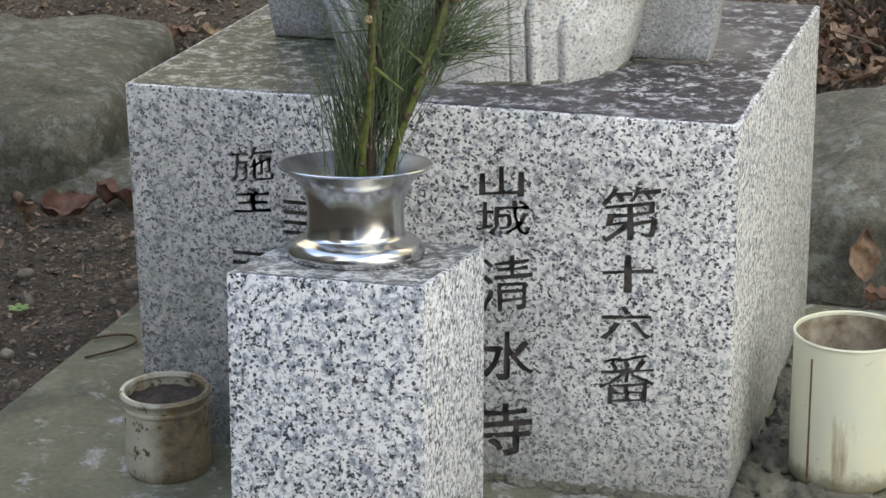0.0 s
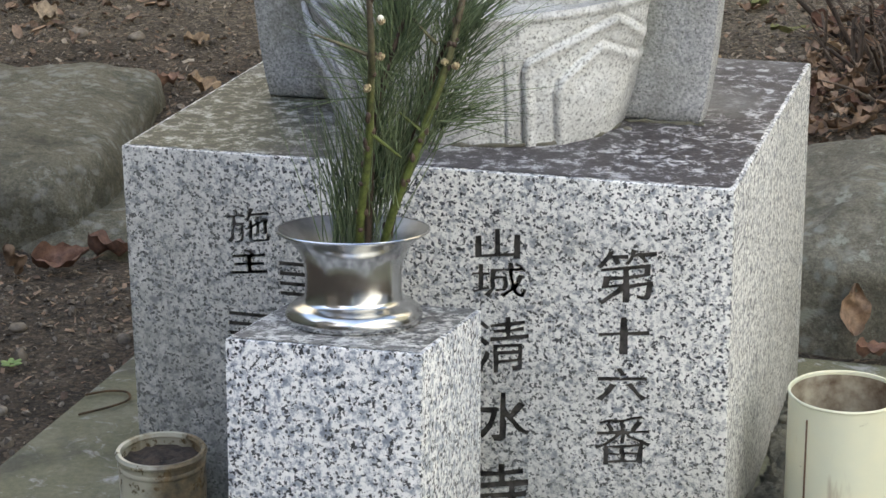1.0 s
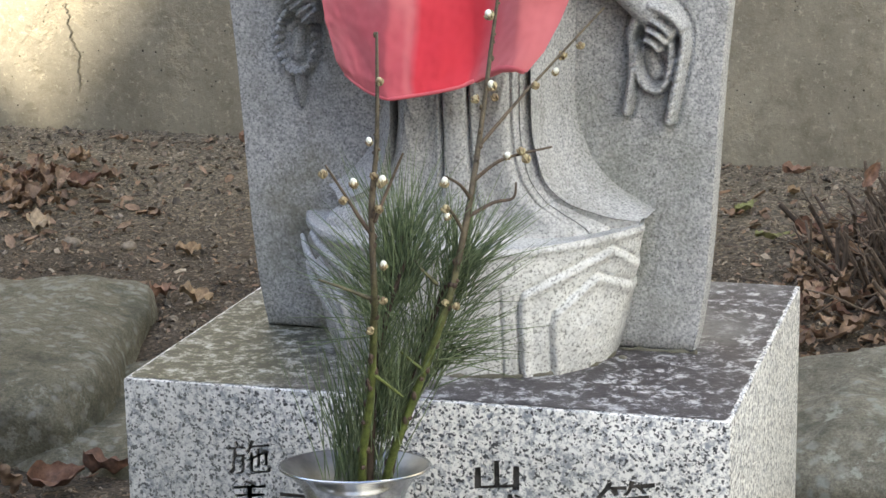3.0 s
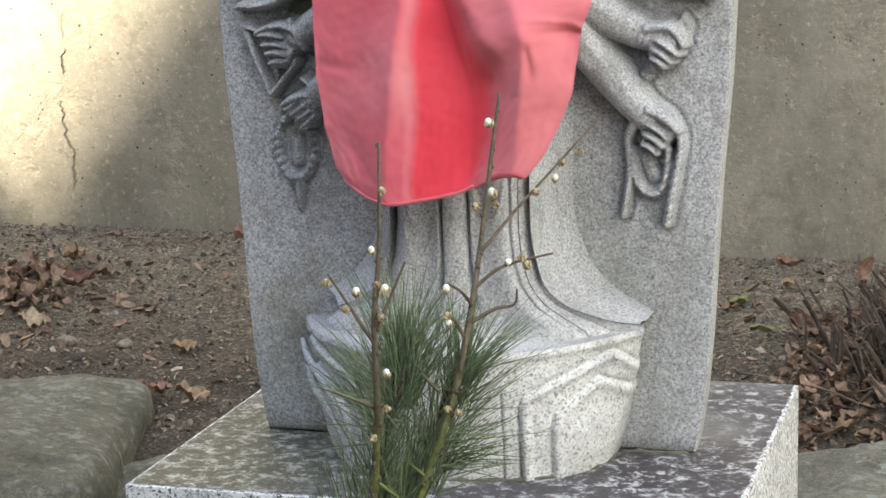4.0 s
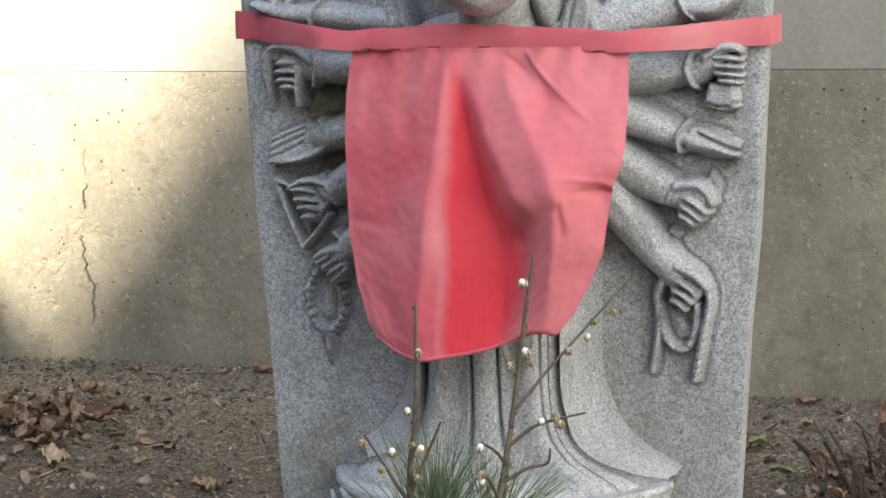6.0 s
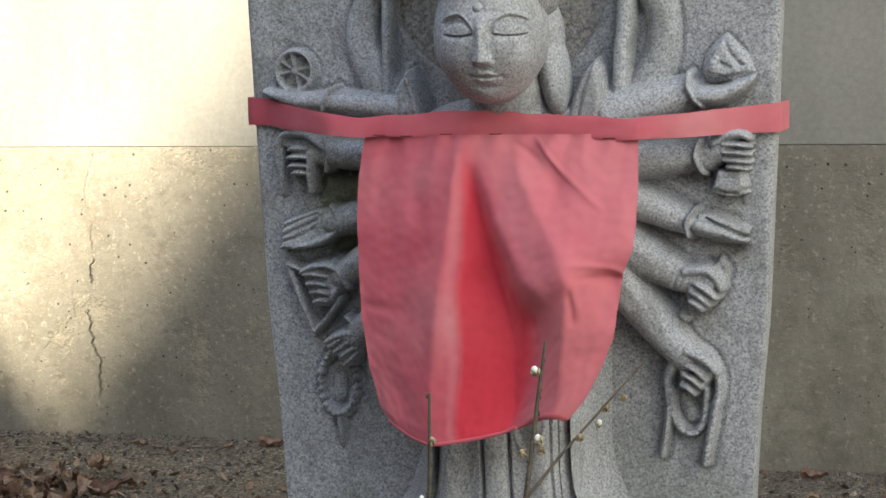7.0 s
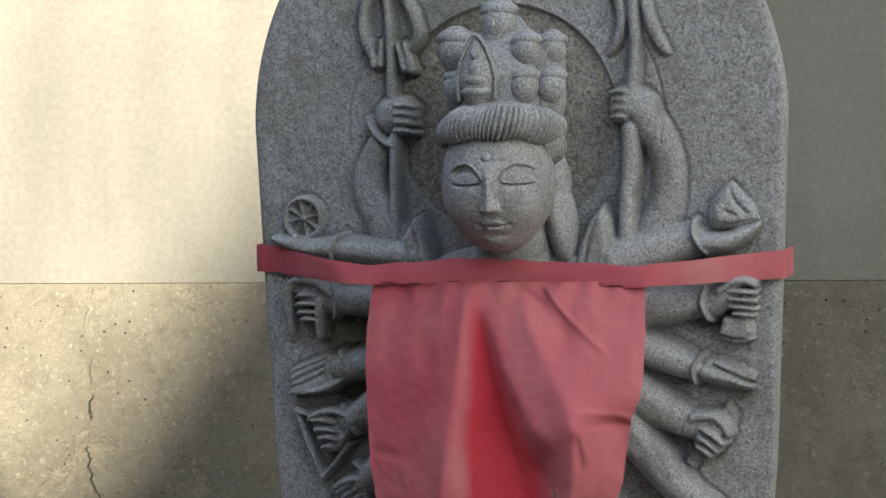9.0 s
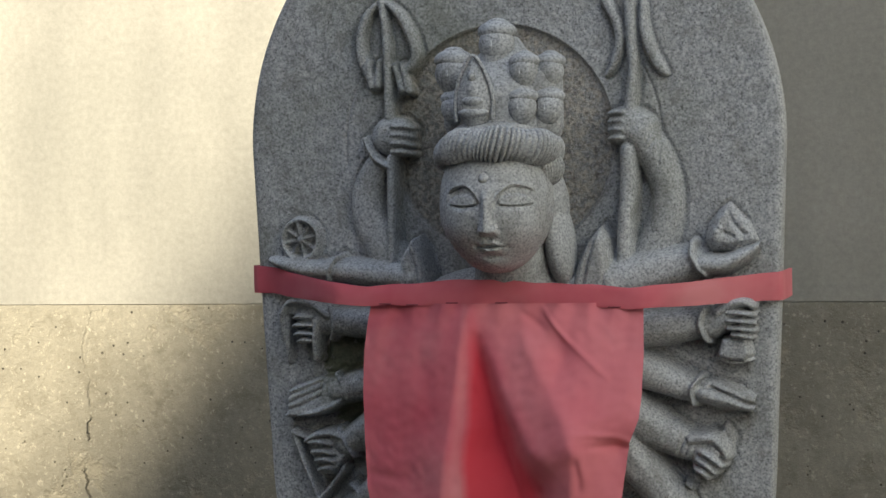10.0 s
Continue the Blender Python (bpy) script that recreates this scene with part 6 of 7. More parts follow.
# ---- cut branches in the vase ----
def buds_on(parent, spots, rng):
    """Round buds in a cup of brown scales; the dry ones are bunches of scales."""
    for x, y, z, op in spots:
        r = rng.uniform(0.0020, 0.0027)
        lean = Vector((rng.gauss(0, 0.5), rng.gauss(-0.3, 0.3), 1)).normalized()
        c = Vector((x, y, z))
        if op:
            part("bud", Shell().ball(c + lean * r * 0.3, (r, r, r * 1.12), n=12, m=8), M_BUD, parent, "round white flower bud")
        else:
            part("dry_bud", Shell().ball(c, (r * 0.85, r * 0.85, r), n=10, m=6), M_SEPAL, parent)
        cup = Shell()
        for k in range(6):
            a = 2 * math.pi * k / 6 + rng.uniform(-0.3, 0.3)
            side = lean.cross(Vector((math.cos(a), math.sin(a), 0.2))).normalized()
            foot, tip = c - lean * r * 1.5 + side * r * 0.25, c + side * r * rng.uniform(0.9, 1.35) + lean * r * rng.uniform(-0.2, 0.7)
            cup.tube([foot, (foot + tip) / 2 + side * r * 0.35, tip], [r * 0.30, r * 0.42, r * 0.12], 6, 2)
        part("bud_cup", cup, M_SEPAL, parent, kind="stuff")


def plum(stem, radii, twigs, buds, label, seed):
    rng = random.Random(seed)
    b = base_empty("plum_branch", stem[0], label, "branch", "plum branches in the vase")
    part("stem", Shell().tube(stem, [r * 0.9 for r in radii], 10, 6), M_STEM, b)
    kn = Shell()
    for i in range(1, len(stem) - 1):
        for _ in range(5):
            t = rng.random()
            p = Vector(stem[i]).lerp(Vector(stem[i + 1]), t)
            a = rng.uniform(0, 6.28)
            kn.ball(p + Vector((math.cos(a), math.sin(a), 0)) * radii[i] * 0.8, (radii[i] * 0.6, radii[i] * 0.6, radii[i] * rng.uniform(0.5, 1.1)), n=7, m=5)
    part("knots", kn, M_TWIG, b, kind="stuff")
    for tw in twigs:
        part("twig", Shell().tube(tw, [0.0016 - 0.0008 * k / (len(tw) - 1) for k in range(len(tw))], 7, 4), M_TWIG if tw[0][2] > 0.48 else M_STEM, b)
    buds_on(b, buds, rng)


plum([(0.000, -0.125, 0.250), (0.007, -0.150, 0.306), (0.022, -0.170, 0.370), (0.032, -0.190, 0.426), (0.038, -0.205, 0.450), (0.039, -0.210, 0.511), (0.044, -0.210, 0.558), (0.044, -0.205, 0.628)],
     [0.0034, 0.0035, 0.0032, 0.0029, 0.0027, 0.0023, 0.0018, 0.0011],
     [[(0.038, -0.210, 0.494), (0.030, -0.213, 0.507), (0.024, -0.215, 0.518), (0.011, -0.220, 0.541)], [(0.041, -0.210, 0.502), (0.047, -0.200, 0.521), (0.057, -0.195, 0.546)],
      [(0.036, -0.203, 0.446), (0.020, -0.210, 0.454), (0.002, -0.215, 0.461)], [(0.040, -0.210, 0.512), (0.041, -0.209, 0.524), (0.043, -0.207, 0.532)], [(0.026, -0.176, 0.385), (0.034, -0.172, 0.377), (0.044, -0.165, 0.366)]],
     [(0.0095, -0.221, 0.536, 0), (0.0220, -0.218, 0.518, 0), (0.0290, -0.216, 0.529, 1), (0.0420, -0.212, 0.534, 0), (0.0465, -0.213, 0.529, 0), (0.0480, -0.212, 0.531, 1), (0.0455, -0.213, 0.512, 0), (0.0480, -0.214, 0.4735, 1), (0.0465, -0.212, 0.449, 0), (0.030, -0.194, 0.422, 0), (0.0395, -0.213, 0.557, 1), (0.046, -0.208, 0.597, 0)],
     "cut plum branch with white buds, green lower stem", 3)
plum([(0.006, -0.118, 0.250), (0.021, -0.130, 0.301), (0.044, -0.132, 0.361), (0.065, -0.130, 0.419), (0.071, -0.128, 0.440), (0.080, -0.120, 0.489), (0.085, -0.105, 0.539), (0.092, -0.095, 0.606), (0.097, -0.090, 0.648)],
     [0.0034, 0.0035, 0.0033, 0.0030, 0.0029, 0.0026, 0.0022, 0.0017, 0.0010],
     [[(0.086, -0.105, 0.537), (0.097, -0.080, 0.553), (0.109, -0.060, 0.569), (0.154, -0.010, 0.623)], [(0.084, -0.113, 0.513), (0.097, -0.106, 0.524), (0.110, -0.100, 0.529), (0.134, -0.090, 0.534)],
      [(0.081, -0.120, 0.488), (0.096, -0.108, 0.496), (0.108, -0.100, 0.498), (0.110, -0.099, 0.509)], [(0.082, -0.118, 0.500), (0.077, -0.128, 0.512), (0.067, -0.130, 0.518)], [(0.078, -0.121, 0.474), (0.074, -0.130, 0.489), (0.070, -0.140, 0.500)],
      [(0.060, -0.131, 0.440), (0.052, -0.134, 0.449), (0.045, -0.136, 0.458)], [(0.050, -0.132, 0.376), (0.042, -0.135, 0.383), (0.034, -0.138, 0.391)]],
     [(0.0905, -0.096, 0.6275, 1), (0.0925, -0.098, 0.578, 1), (0.0830, -0.108, 0.570, 0), (0.0945, -0.098, 0.570, 0), (0.1140, -0.058, 0.573, 0), (0.1250, -0.040, 0.580, 1), (0.1290, -0.036, 0.592, 0), (0.140, -0.026, 0.598, 0), (0.1050, -0.103, 0.529, 1), (0.1140, -0.100, 0.533, 0), (0.1175, -0.100, 0.528, 0), (0.0670, -0.132, 0.5145, 1), (0.0700, -0.141, 0.498, 0), (0.0710, -0.140, 0.492, 1), (0.0660, -0.132, 0.428, 0), (0.0740, -0.132, 0.426, 0)],
     "cut plum branch with side twigs and opening buds", 5)


def pine():
    rng = random.Random(11)
    b = base_empty("pine_branch", (0, 0, 0), "green pine sprig with long needles in the vase", "branch")
    stems = [[(0.010, -0.12, 0.25), (0.032, -0.115, 0.36), (0.056, -0.105, 0.425), (0.072, -0.098, 0.452)], [(0.002, -0.125, 0.25), (0.010, -0.135, 0.33), (0.020, -0.138, 0.40), (0.036, -0.130, 0.455)], [(-0.004, -0.12, 0.25), (0.004, -0.128, 0.34), (0.016, -0.125, 0.42), (0.030, -0.118, 0.470)]]
    for st in stems:
        part("stem", Shell().tube(st, [0.003, 0.0028, 0.0024, 0.0016], 8, 5), M_WOOD, b)
    nd = Shell()

    def needle(p, d, length, droop):
        side = d.cross(Vector((0.3, 1, 0.2))).normalized()
        up = d.cross(side).normalized()
        rows = []
        for k in range(6):
            t = k / 5
            c = p + d * length * t + droop * (t * t * length)
            w = 0.00054 * (1 - 0.75 * t ** 2)
            rows.append([c + side * w, c - side * w * 0.5 + up * w * 0.85, c - side * w * 0.5 - up * w * 0.85])
        nd.sheet(rows, True)

    # upright bundle rising out of the vase, then fans from the two shoots
    for _ in range(130):
        p = Vector((rng.gauss(-0.004, 0.010), rng.gauss(-0.125, 0.009), rng.uniform(0.275, 0.30)))
        d = Vector((rng.gauss(-0.02, 0.13), rng.gauss(-0.05, 0.1), 1)).normalized()
        needle(p, d, rng.uniform(0.06, 0.115), Vector((rng.gauss(-0.02, 0.06), rng.gauss(0, 0.05), -0.02)))
    for st in stems:
        for _ in range(120):
            t = rng.betavariate(2.0, 1.2) * 2.999
            i = int(t)
            p = Vector(st[i]).lerp(Vector(st[i + 1]), t - i)
            axis = (Vector(st[i + 1]) - Vector(st[i])).normalized()
            a = rng.uniform(0, 2 * math.pi)
            out = Vector((math.cos(a), math.sin(a) * 0.9, 0.1))
            open_ = rng.uniform(0.4, 1.5) * (0.7 + 0.3 * t / 3)
            d = (axis + out * open_ + Vector((0.08, 0, 0.25))).normalized()
            needle(p, d, rng.uniform(0.050, 0.085), Vector((0.0, 0, 0.02)) + Vector((rng.gauss(0, 0.06), rng.gauss(0, 0.06), 0)))
    # whorls at the shoot tips: up, out to one side, and back over the other
    for count, c, aim, spread, lo, hi in ((80, (0.064, -0.102, 0.440), (0.55, -0.1, 0.75), 0.34, 0.050, 0.080), (110, (0.034, -0.128, 0.452), (0.12, 0.0, 1.0), 0.30, 0.060, 0.098),
                                          (70, (0.026, -0.132, 0.425), (-0.75, -0.1, 0.75), 0.30, 0.055, 0.085), (60, (0.058, -0.110, 0.400), (0.9, 0.0, 0.35), 0.30, 0.045, 0.070),
                                          (130, (0.022, -0.128, 0.345), (0.10, 0.0, 1.0), 0.22, 0.060, 0.100), (80, (0.046, -0.112, 0.385), (0.25, 0.1, 1.0), 0.30, 0.050, 0.085)):
        for _ in range(count):
            p = Vector(c) + Vector((rng.gauss(0, 0.006), rng.gauss(0, 0.006), rng.uniform(-0.03, 0.006)))
            d = Vector([k + rng.gauss(0, spread) for k in aim]).normalized()
            needle(p, d, rng.uniform(lo, hi), Vector((rng.gauss(0, 0.05), 0, rng.gauss(-0.03, 0.05))))
    part("needles", nd, M_NEEDLE, b, "long thin green needles", kind="stuff", angle=180)


pine()


def leaf_mesh(length, width, curl, fold, seed, mat_, lobes=0.0):
    s = Shell()
    rows = []
    n, m = 14, 8
    for i in range(n + 1):
        t = i / n
        w = width * math.sin(math.pi * min(1, t * 0.97 + 0.02)) ** 0.75 * (1 - 0.25 * t) * (1 + lobes * math.sin(t * 22))
        row = []
        for j in range(m + 1):
            v = j / m * 2 - 1
            x, y = (t - 0.5) * length, v * w / 2
            z = fold * abs(v) * w + curl * ((t - 0.5) ** 2) * length + 0.40 * width * noise.noise((t * 3 + seed, v * 1.5, seed)) + 0.22 * width * noise.noise((t * 7, v * 3.5, seed + 3))
            row.append((x, y, z))
        rows.append(row)
    s.sheet(rows)
    s.tube([(length * 0.5, 0, 0), (length * 0.72, 0, 0.004)], [0.0009, 0.0006], 5, 2)
    lo = min(p[2] for p in s.v)
    s.v = [(x, y, z - lo) for x, y, z in s.v]
    return s.mesh("fallen_leaf", mat_, True, 180)


LEAF_SCRAP = leaf_mesh(0.05, 0.035, 0.8, 0.4, 8, M_LEAF, 0.08)


# ---- offering cups ----
def tin(name, centre, radius, height, mat_, label, rim, fill, inner, dent=0.0):
    m = pose(*centre)
    e = base_empty(name, centre, label, "can")
    wob = (lambda a, z: Vector((math.cos(a), math.sin(a), 0)) * dent * noise.noise((a * 1.3, z * 20, 4))) if dent else None
    h, r = height, radius
    part("body", Shell().turned([(0.0005, 0), (r * 0.95, 0), (r * 0.99, 0.003), (r, 0.006), (r, h * 0.5), (r, h - 0.006), (r, h - 0.001), (r - 0.0014, h - 0.001), (r - 0.0016, h * 0.5), (r - 0.0016, 0.004)], 56, m, wob), mat_, e)
    if inner:
        part("lining", Shell().turned([(r - 0.0017, h - 0.002), (r - 0.0019, h * 0.5), (r - 0.0019, 0.003), (0.0005, 0.003)], 56, m, wob), inner, e, "rusty inside")
    rimr = Shell()
    rr = rim
    rimr.turned([(r - 0.0018, h - rr), (r + rr * 0.4, h - rr * 0.8), (r + rr * 0.62, h), (r + rr * 0.2, h + rr * 0.7), (r - rr * 0.6, h + rr * 0.6), (r - rr * 0.9, h - rr * 0.2)], 56, m, wob)
    part("rim", rimr, mat_, e, "rolled rim")
    if fill is not None:
        bed = [[(centre[0] + (r - 0.002) * k * math.cos(a), centre[1] + (r - 0.002) * k * math.sin(a), centre[2] + fill + 0.004 * noise.noise((k * 5 * math.cos(a), k * 5 * math.sin(a), 7))) for a in np.linspace(0, 2 * math.pi, 40)] for k in (1, 0.8, 0.6, 0.4, 0.2, 0.01)]
        part("soil_fill", Shell().sheet(bed), M_DARK, e, "damp dark soil inside", angle=180)
    return e


cup = tin("metal_cup", (-0.204, -0.054, 0.0), 0.0352, 0.0685, M_CAN_L, "stained cream enamel cup filled with soil", 0.0036, 0.060, None, 0.0006)
part("neck_ring", Shell().turned([(0.0353, 0.056), (0.0362, 0.0575), (0.0362, 0.0595), (0.0353, 0.061)], 56, pose(-0.204, -0.054, 0)), M_CAN_L, cup)
can = tin("metal_can", (0.331, 0.080, 0.004), 0.0445, 0.122, M_CAN_R, "pale cream metal can with a rusty seam", 0.0016, 0.045, M_TIN_IN, 0.0008)
seam_a = radians(236)
sm = Shell()
sm.tube([(0.331 + 0.0446 * math.cos(seam_a + 0.03 * noise.noise((k, 0, 0))), 0.080 + 0.0446 * math.sin(seam_a), 0.008 + 0.0088 * k) for k in range(13)], [0.0008 + 0.0007 * abs(noise.noise((k * 1.7, 3, 0))) for k in range(13)], 6, 3)
part("rust_seam", sm, M_RUST, can, "rusty vertical seam")

for k in range(7):
    a = k * 2.3
    lf = new("leaf_scrap", LEAF_SCRAP)
    lf.matrix_world = pose(0.331 + 0.022 * math.cos(a), 0.080 + 0.022 * math.sin(a), 0.050 + 0.004 * k, 30 * math.sin(k * 3), 25 * math.cos(k * 2), 70 * k) @ Matrix.Scale(0.55, 4)
    tagged(lf, "dry leaf scrap inside the can", "leaf", "scraps in the can")

# wire loop lying on the slab
thing("wire", Shell().tube([(-0.394, 0.186, 0.003), (-0.378, 0.200, 0.003), (-0.358, 0.200, 0.004), (-0.350, 0.186, 0.003), (-0.358, 0.166, 0.003), (-0.380, 0.142, 0.002)], [0.0012] * 6, 6, 6), M_WIRE, "bent rusty wire loop lying on the slab", "wire")


# ---- mortar along the plinth's foot ----
def lumps(name, spots, mat_, label, cat, seed):
    rg = random.Random(seed)
    e = base_empty(name, (0, 0, 0), label, cat)
    for x, y, r, h in spots:
        k = rg.random() * 9
        q = Shell().ball((x, y, 0.0), (r, r, h), n=26, m=18, swell=lambda u: u * (1 + 0.55 * noise.noise(u * 2.2 + Vector((k, k, 0))) + 0.35 * noise.noise(u * 5 + Vector((k, 0, 0))) + 0.15 * noise.noise(u * 13)))
        part("lump", q, mat_, e, angle=180)
    return e


rng = random.Random(4)
lumps("mortar", [(0.262 + rng.uniform(-0.006, 0.014), 0.002 + 0.016 * k, rng.uniform(0.010, 0.019), rng.uniform(0.006, 0.015)) for k in range(25)]
      + [(0.270 + rng.uniform(0, 0.085), rng.uniform(-0.02, 0.05), rng.uniform(0.009, 0.020), rng.uniform(0.003, 0.008)) for k in range(22)]
      + [(0.05 + 0.013 * k, -0.003, rng.uniform(0.006, 0.011), rng.uniform(0.002, 0.005)) for k in range(16)], M_MORTAR, "crumbling grey mortar along the plinth foot", "mortar", 4)


# ---- rocks behind the plinth ----
def boulder(name, centre, half, power, seed, mat_, label, turn=0.0, rough=0.05, cut=None):
    s = Shell()
    n, m = 150, 90
    rows = []
    rot = Matrix.Rotation(radians(turn), 3, "Z")

    def sp(v, p):
        return math.copysign(abs(v) ** p, v)

    for i in range(m + 1):
        th = math.pi * (i / m - 0.5)
        row = []
        for j in range(n):
            ph = 2 * math.pi * j / n
            u = Vector((sp(math.cos(th), power) * sp(math.cos(ph), power), sp(math.cos(th), power) * sp(math.sin(ph), power), sp(math.sin(th), power)))
            q = Vector((u.x * half[0], u.y * half[1], u.z * half[2]))
            k = rough * (noise.noise(q * 4 + Vector((seed, 0, 0))) + 0.6 * (1 - 2 * abs(noise.noise(q * 8 + Vector((0, seed, 0))))) + 0.3 * noise.noise(q * 19) + 0.14 * noise.noise(q * 45))
            q = q + Vector((u.x, u.y, u.z * 0.7)).normalized() * k
            if cut:
                q = cut(q)
            row.append(Vector(centre) + rot @ q)
        rows.append(row)
    s.sheet(rows, True)
    return thing(name, s, mat_, label, "rock", "edging rocks", angle=180)


boulder("rock", (-1.16, 0.79, -0.025), (0.50, 0.30, 0.112), 0.27, 2.0, M_ROCK_L, "large mossy brown-grey edging rock", 14, 0.022)
boulder("rock", (-0.60, 0.83, -0.06), (0.22, 0.24, 0.075), 0.6, 5.0, M_ROCK_L, "low mossy rock shelf behind the plinth", 10, 0.02)
boulder("rock", (0.66, 0.755, -0.02), (0.50, 0.225, 0.150), 0.38, 9.0, M_ROCK_R, "squared grey lichened edging rock", 3, 0.03)
boulder("stone", (0.265, 1.66, 0.100), (0.048, 0.036, 0.046), 0.75, 3.0, M_PEBBLE, "rounded tan stone by the shrub", 0, 0.008)


# ---- leaves ----
LEAVES = [leaf_mesh(0.055, 0.036, 0.5, 0.25, 1, M_LEAF, 0.06), leaf_mesh(0.07, 0.030, 0.8, 0.4, 2, M_LEAF), leaf_mesh(0.045, 0.03, -0.5, 0.3, 3, M_LEAF, 0.1), leaf_mesh(0.055, 0.040, 0.35, 0.10, 4, M_LEAF_TAN, 0.04),
          leaf_mesh(0.065, 0.034, 1.0, 0.5, 5, M_LEAF_RED), leaf_mesh(0.06, 0.022, 0.4, 0.2, 6, M_LEAF_GREEN)]


def leaf(k, x, y, z, yaw, tilt=0.0, roll=0.0, size=1.0, label="dry curled brown fallen leaf on the soil"):
    ob = new("fallen_leaf", LEAVES[k])
    ob.matrix_world = pose(x, y, z, roll, tilt, yaw) @ Matrix.Scale(size, 4)
    return tagged(ob, label, "leaf", "fallen leaves")


# single leaves that stand out
leaf(3, -0.815, 1.431, 0.046, 20, 0, 8, 0.72, "pale yellow fallen leaf on dark soil")
leaf(3, -1.115, 1.520, 0.052, -30, 8, 10, 1.0, "light tan fallen leaf on the soil")
leaf(0, -0.965, 1.640, 0.055, 70, 5, 0, 0.55, "small pinkish dry leaf on the soil")
leaf(3, -0.700, 1.180, 0.040, 10, 15, 0, 0.9, "orange-tan leaf at the plinth's back edge")
leaf(4, -0.76, 1.20, 0.040, 80, 5, 0, 0.8, "russet leaf beside the edging rock")
leaf(4, -0.600, 0.545, -0.004, 28, -6, 25, 1.0, "curled russet leaf at the rock's foot")
leaf(4, -0.560, 0.590, -0.004, 12, 4, -22, 0.95, "curled russet leaf at the rock's foot")
leaf(0, -0.640, 0.490, 0.012, 80, 60, 5, 0.85, "pale round leaf leaning on the rock")
leaf(4, 0.214, 1.50, 0.200, 60, -40, 60, 0.72, "large orange dry leaf caught on a stem tip")
leaf(5, 0.065, 1.63, 0.070, 20, 0, 0, 0.9, "olive green fallen leaf on the soil")
leaf(5, -0.010, 1.83, 0.066, 75, 0, 10, 1.2, "pale green-tan leaf near the statue's foot")
leaf(4, 0.130, 1.57, 0.090, -20, 12, 20, 0.85, "orange-brown curled leaf by the shrub")
leaf(3, 0.165, 1.36, 0.105, 40, 20, 0, 0.6, "orange leaf caught in the shrub")
leaf(4, 0.040, 2.12, 0.071, 5, 0, 0, 0.75, "dark russet leaf at the wall's foot")
leaf(4, -0.980, 2.13, 0.088, 20, 0, 0, 0.8, "dark russet leaf at the wall's foot")
leaf(4, -0.870, 2.12, 0.086, -10, 0, 0, 1.1, "dark russet leaf at the wall's foot")
leaf(0, 0.290, 0.515, 0.040, 100, -72, 10, 0.95, "brown leaf leaning against the grey rock")
leaf(4, 0.318, 0.475, 0.006, 30, 0, 0, 0.6, "small orange leaf on the slab")
rng = random.Random(21)
for _ in range(85):
    x, y = rng.gauss(-1.33, 0.12), rng.gauss(1.66, 0.10)
    leaf(rng.choice((0, 1, 2, 0, 1, 2, 4)), x, y, soil_height(x, y) + 0.004 + rng.random() * 0.022, rng.uniform(0, 360), rng.uniform(-30, 30), rng.uniform(-35, 35), rng.uniform(0.5, 1.15), "crumpled brown leaf in the leaf pile")
for _ in range(190):
    x, y = 0.13 + abs(rng.gauss(0, 0.17)), rng.uniform(1.10, 1.62)
    leaf(rng.choice((0, 1, 2, 0, 1, 2, 4)), x, y, soil_height(x, y) + 0.002 + rng.random() ** 2 * 0.05, rng.uniform(0, 360), rng.uniform(-35, 35), rng.uniform(-35, 35), rng.uniform(0.28, 0.68), "dry curled leaf under the dead shrub")
for _ in range(34):
    x, y = rng.uniform(-1.6, 0.1), rng.uniform(1.1, 2.15)
    leaf(rng.choice((0, 1, 2, 3)), x, y, soil_height(x, y) + 0.004, rng.uniform(0, 360), rng.uniform(-12, 12), rng.uniform(-12, 12), rng.uniform(0.35, 0.7))
litter = Shell()
for _ in range(900):
    pick = rng.random()
    if pick < 0.35:
        x, y, up = rng.gauss(-1.32, 0.14), rng.gauss(1.68, 0.14), 0.012
    elif pick < 0.75:
        x, y, up = 0.10 + abs(rng.gauss(0, 0.2)), rng.uniform(1.05, 1.7), 0.012
    else:
        x, y, up = rng.uniform(-1.9, 0.2), rng.uniform(1.05, 2.16), 0.003
    if y > 2.16:
        continue
    L, W = rng.uniform(0.010, 0.034), rng.uniform(0.006, 0.018)
    m = pose(x, y, soil_height(x, y) + rng.random() * up, rng.uniform(-40, 40), rng.uniform(-35, 35), rng.uniform(0, 360))
    litter.sheet([[m @ Vector(((a - 0.5) * L, (c - 0.5) * W * (1.1 - abs(a - 0.5) * 1.6), 0.25 * W * abs(c - 0.5) * 2)) for c in (0, 0.5, 1)] for a in (0, 0.33, 0.67, 1)])
for k in range(4400):
    x, y = (rng.uniform(-1.75, 0.5), rng.uniform(1.02, 2.17)) if k < 3600 else (rng.uniform(-1.0, -0.41), rng.uniform(-0.1, 0.62))
    L = rng.uniform(0.003, 0.012)
    m = pose(x, y, soil_height(x, y) + 0.0015, rng.uniform(-35, 35), rng.uniform(-35, 35), rng.uniform(0, 360))
    w = L * rng.uniform(0.25, 0.7)
    litter.add([m @ Vector(p) for p in ((-L / 2, -w / 2, 0), (L / 2, -w / 3, 0.0004), (L / 2.4, w / 2, 0), (-L / 2.5, w / 2.2, 0.0005))], [(0, 1, 2, 3)])
chips = Shell()
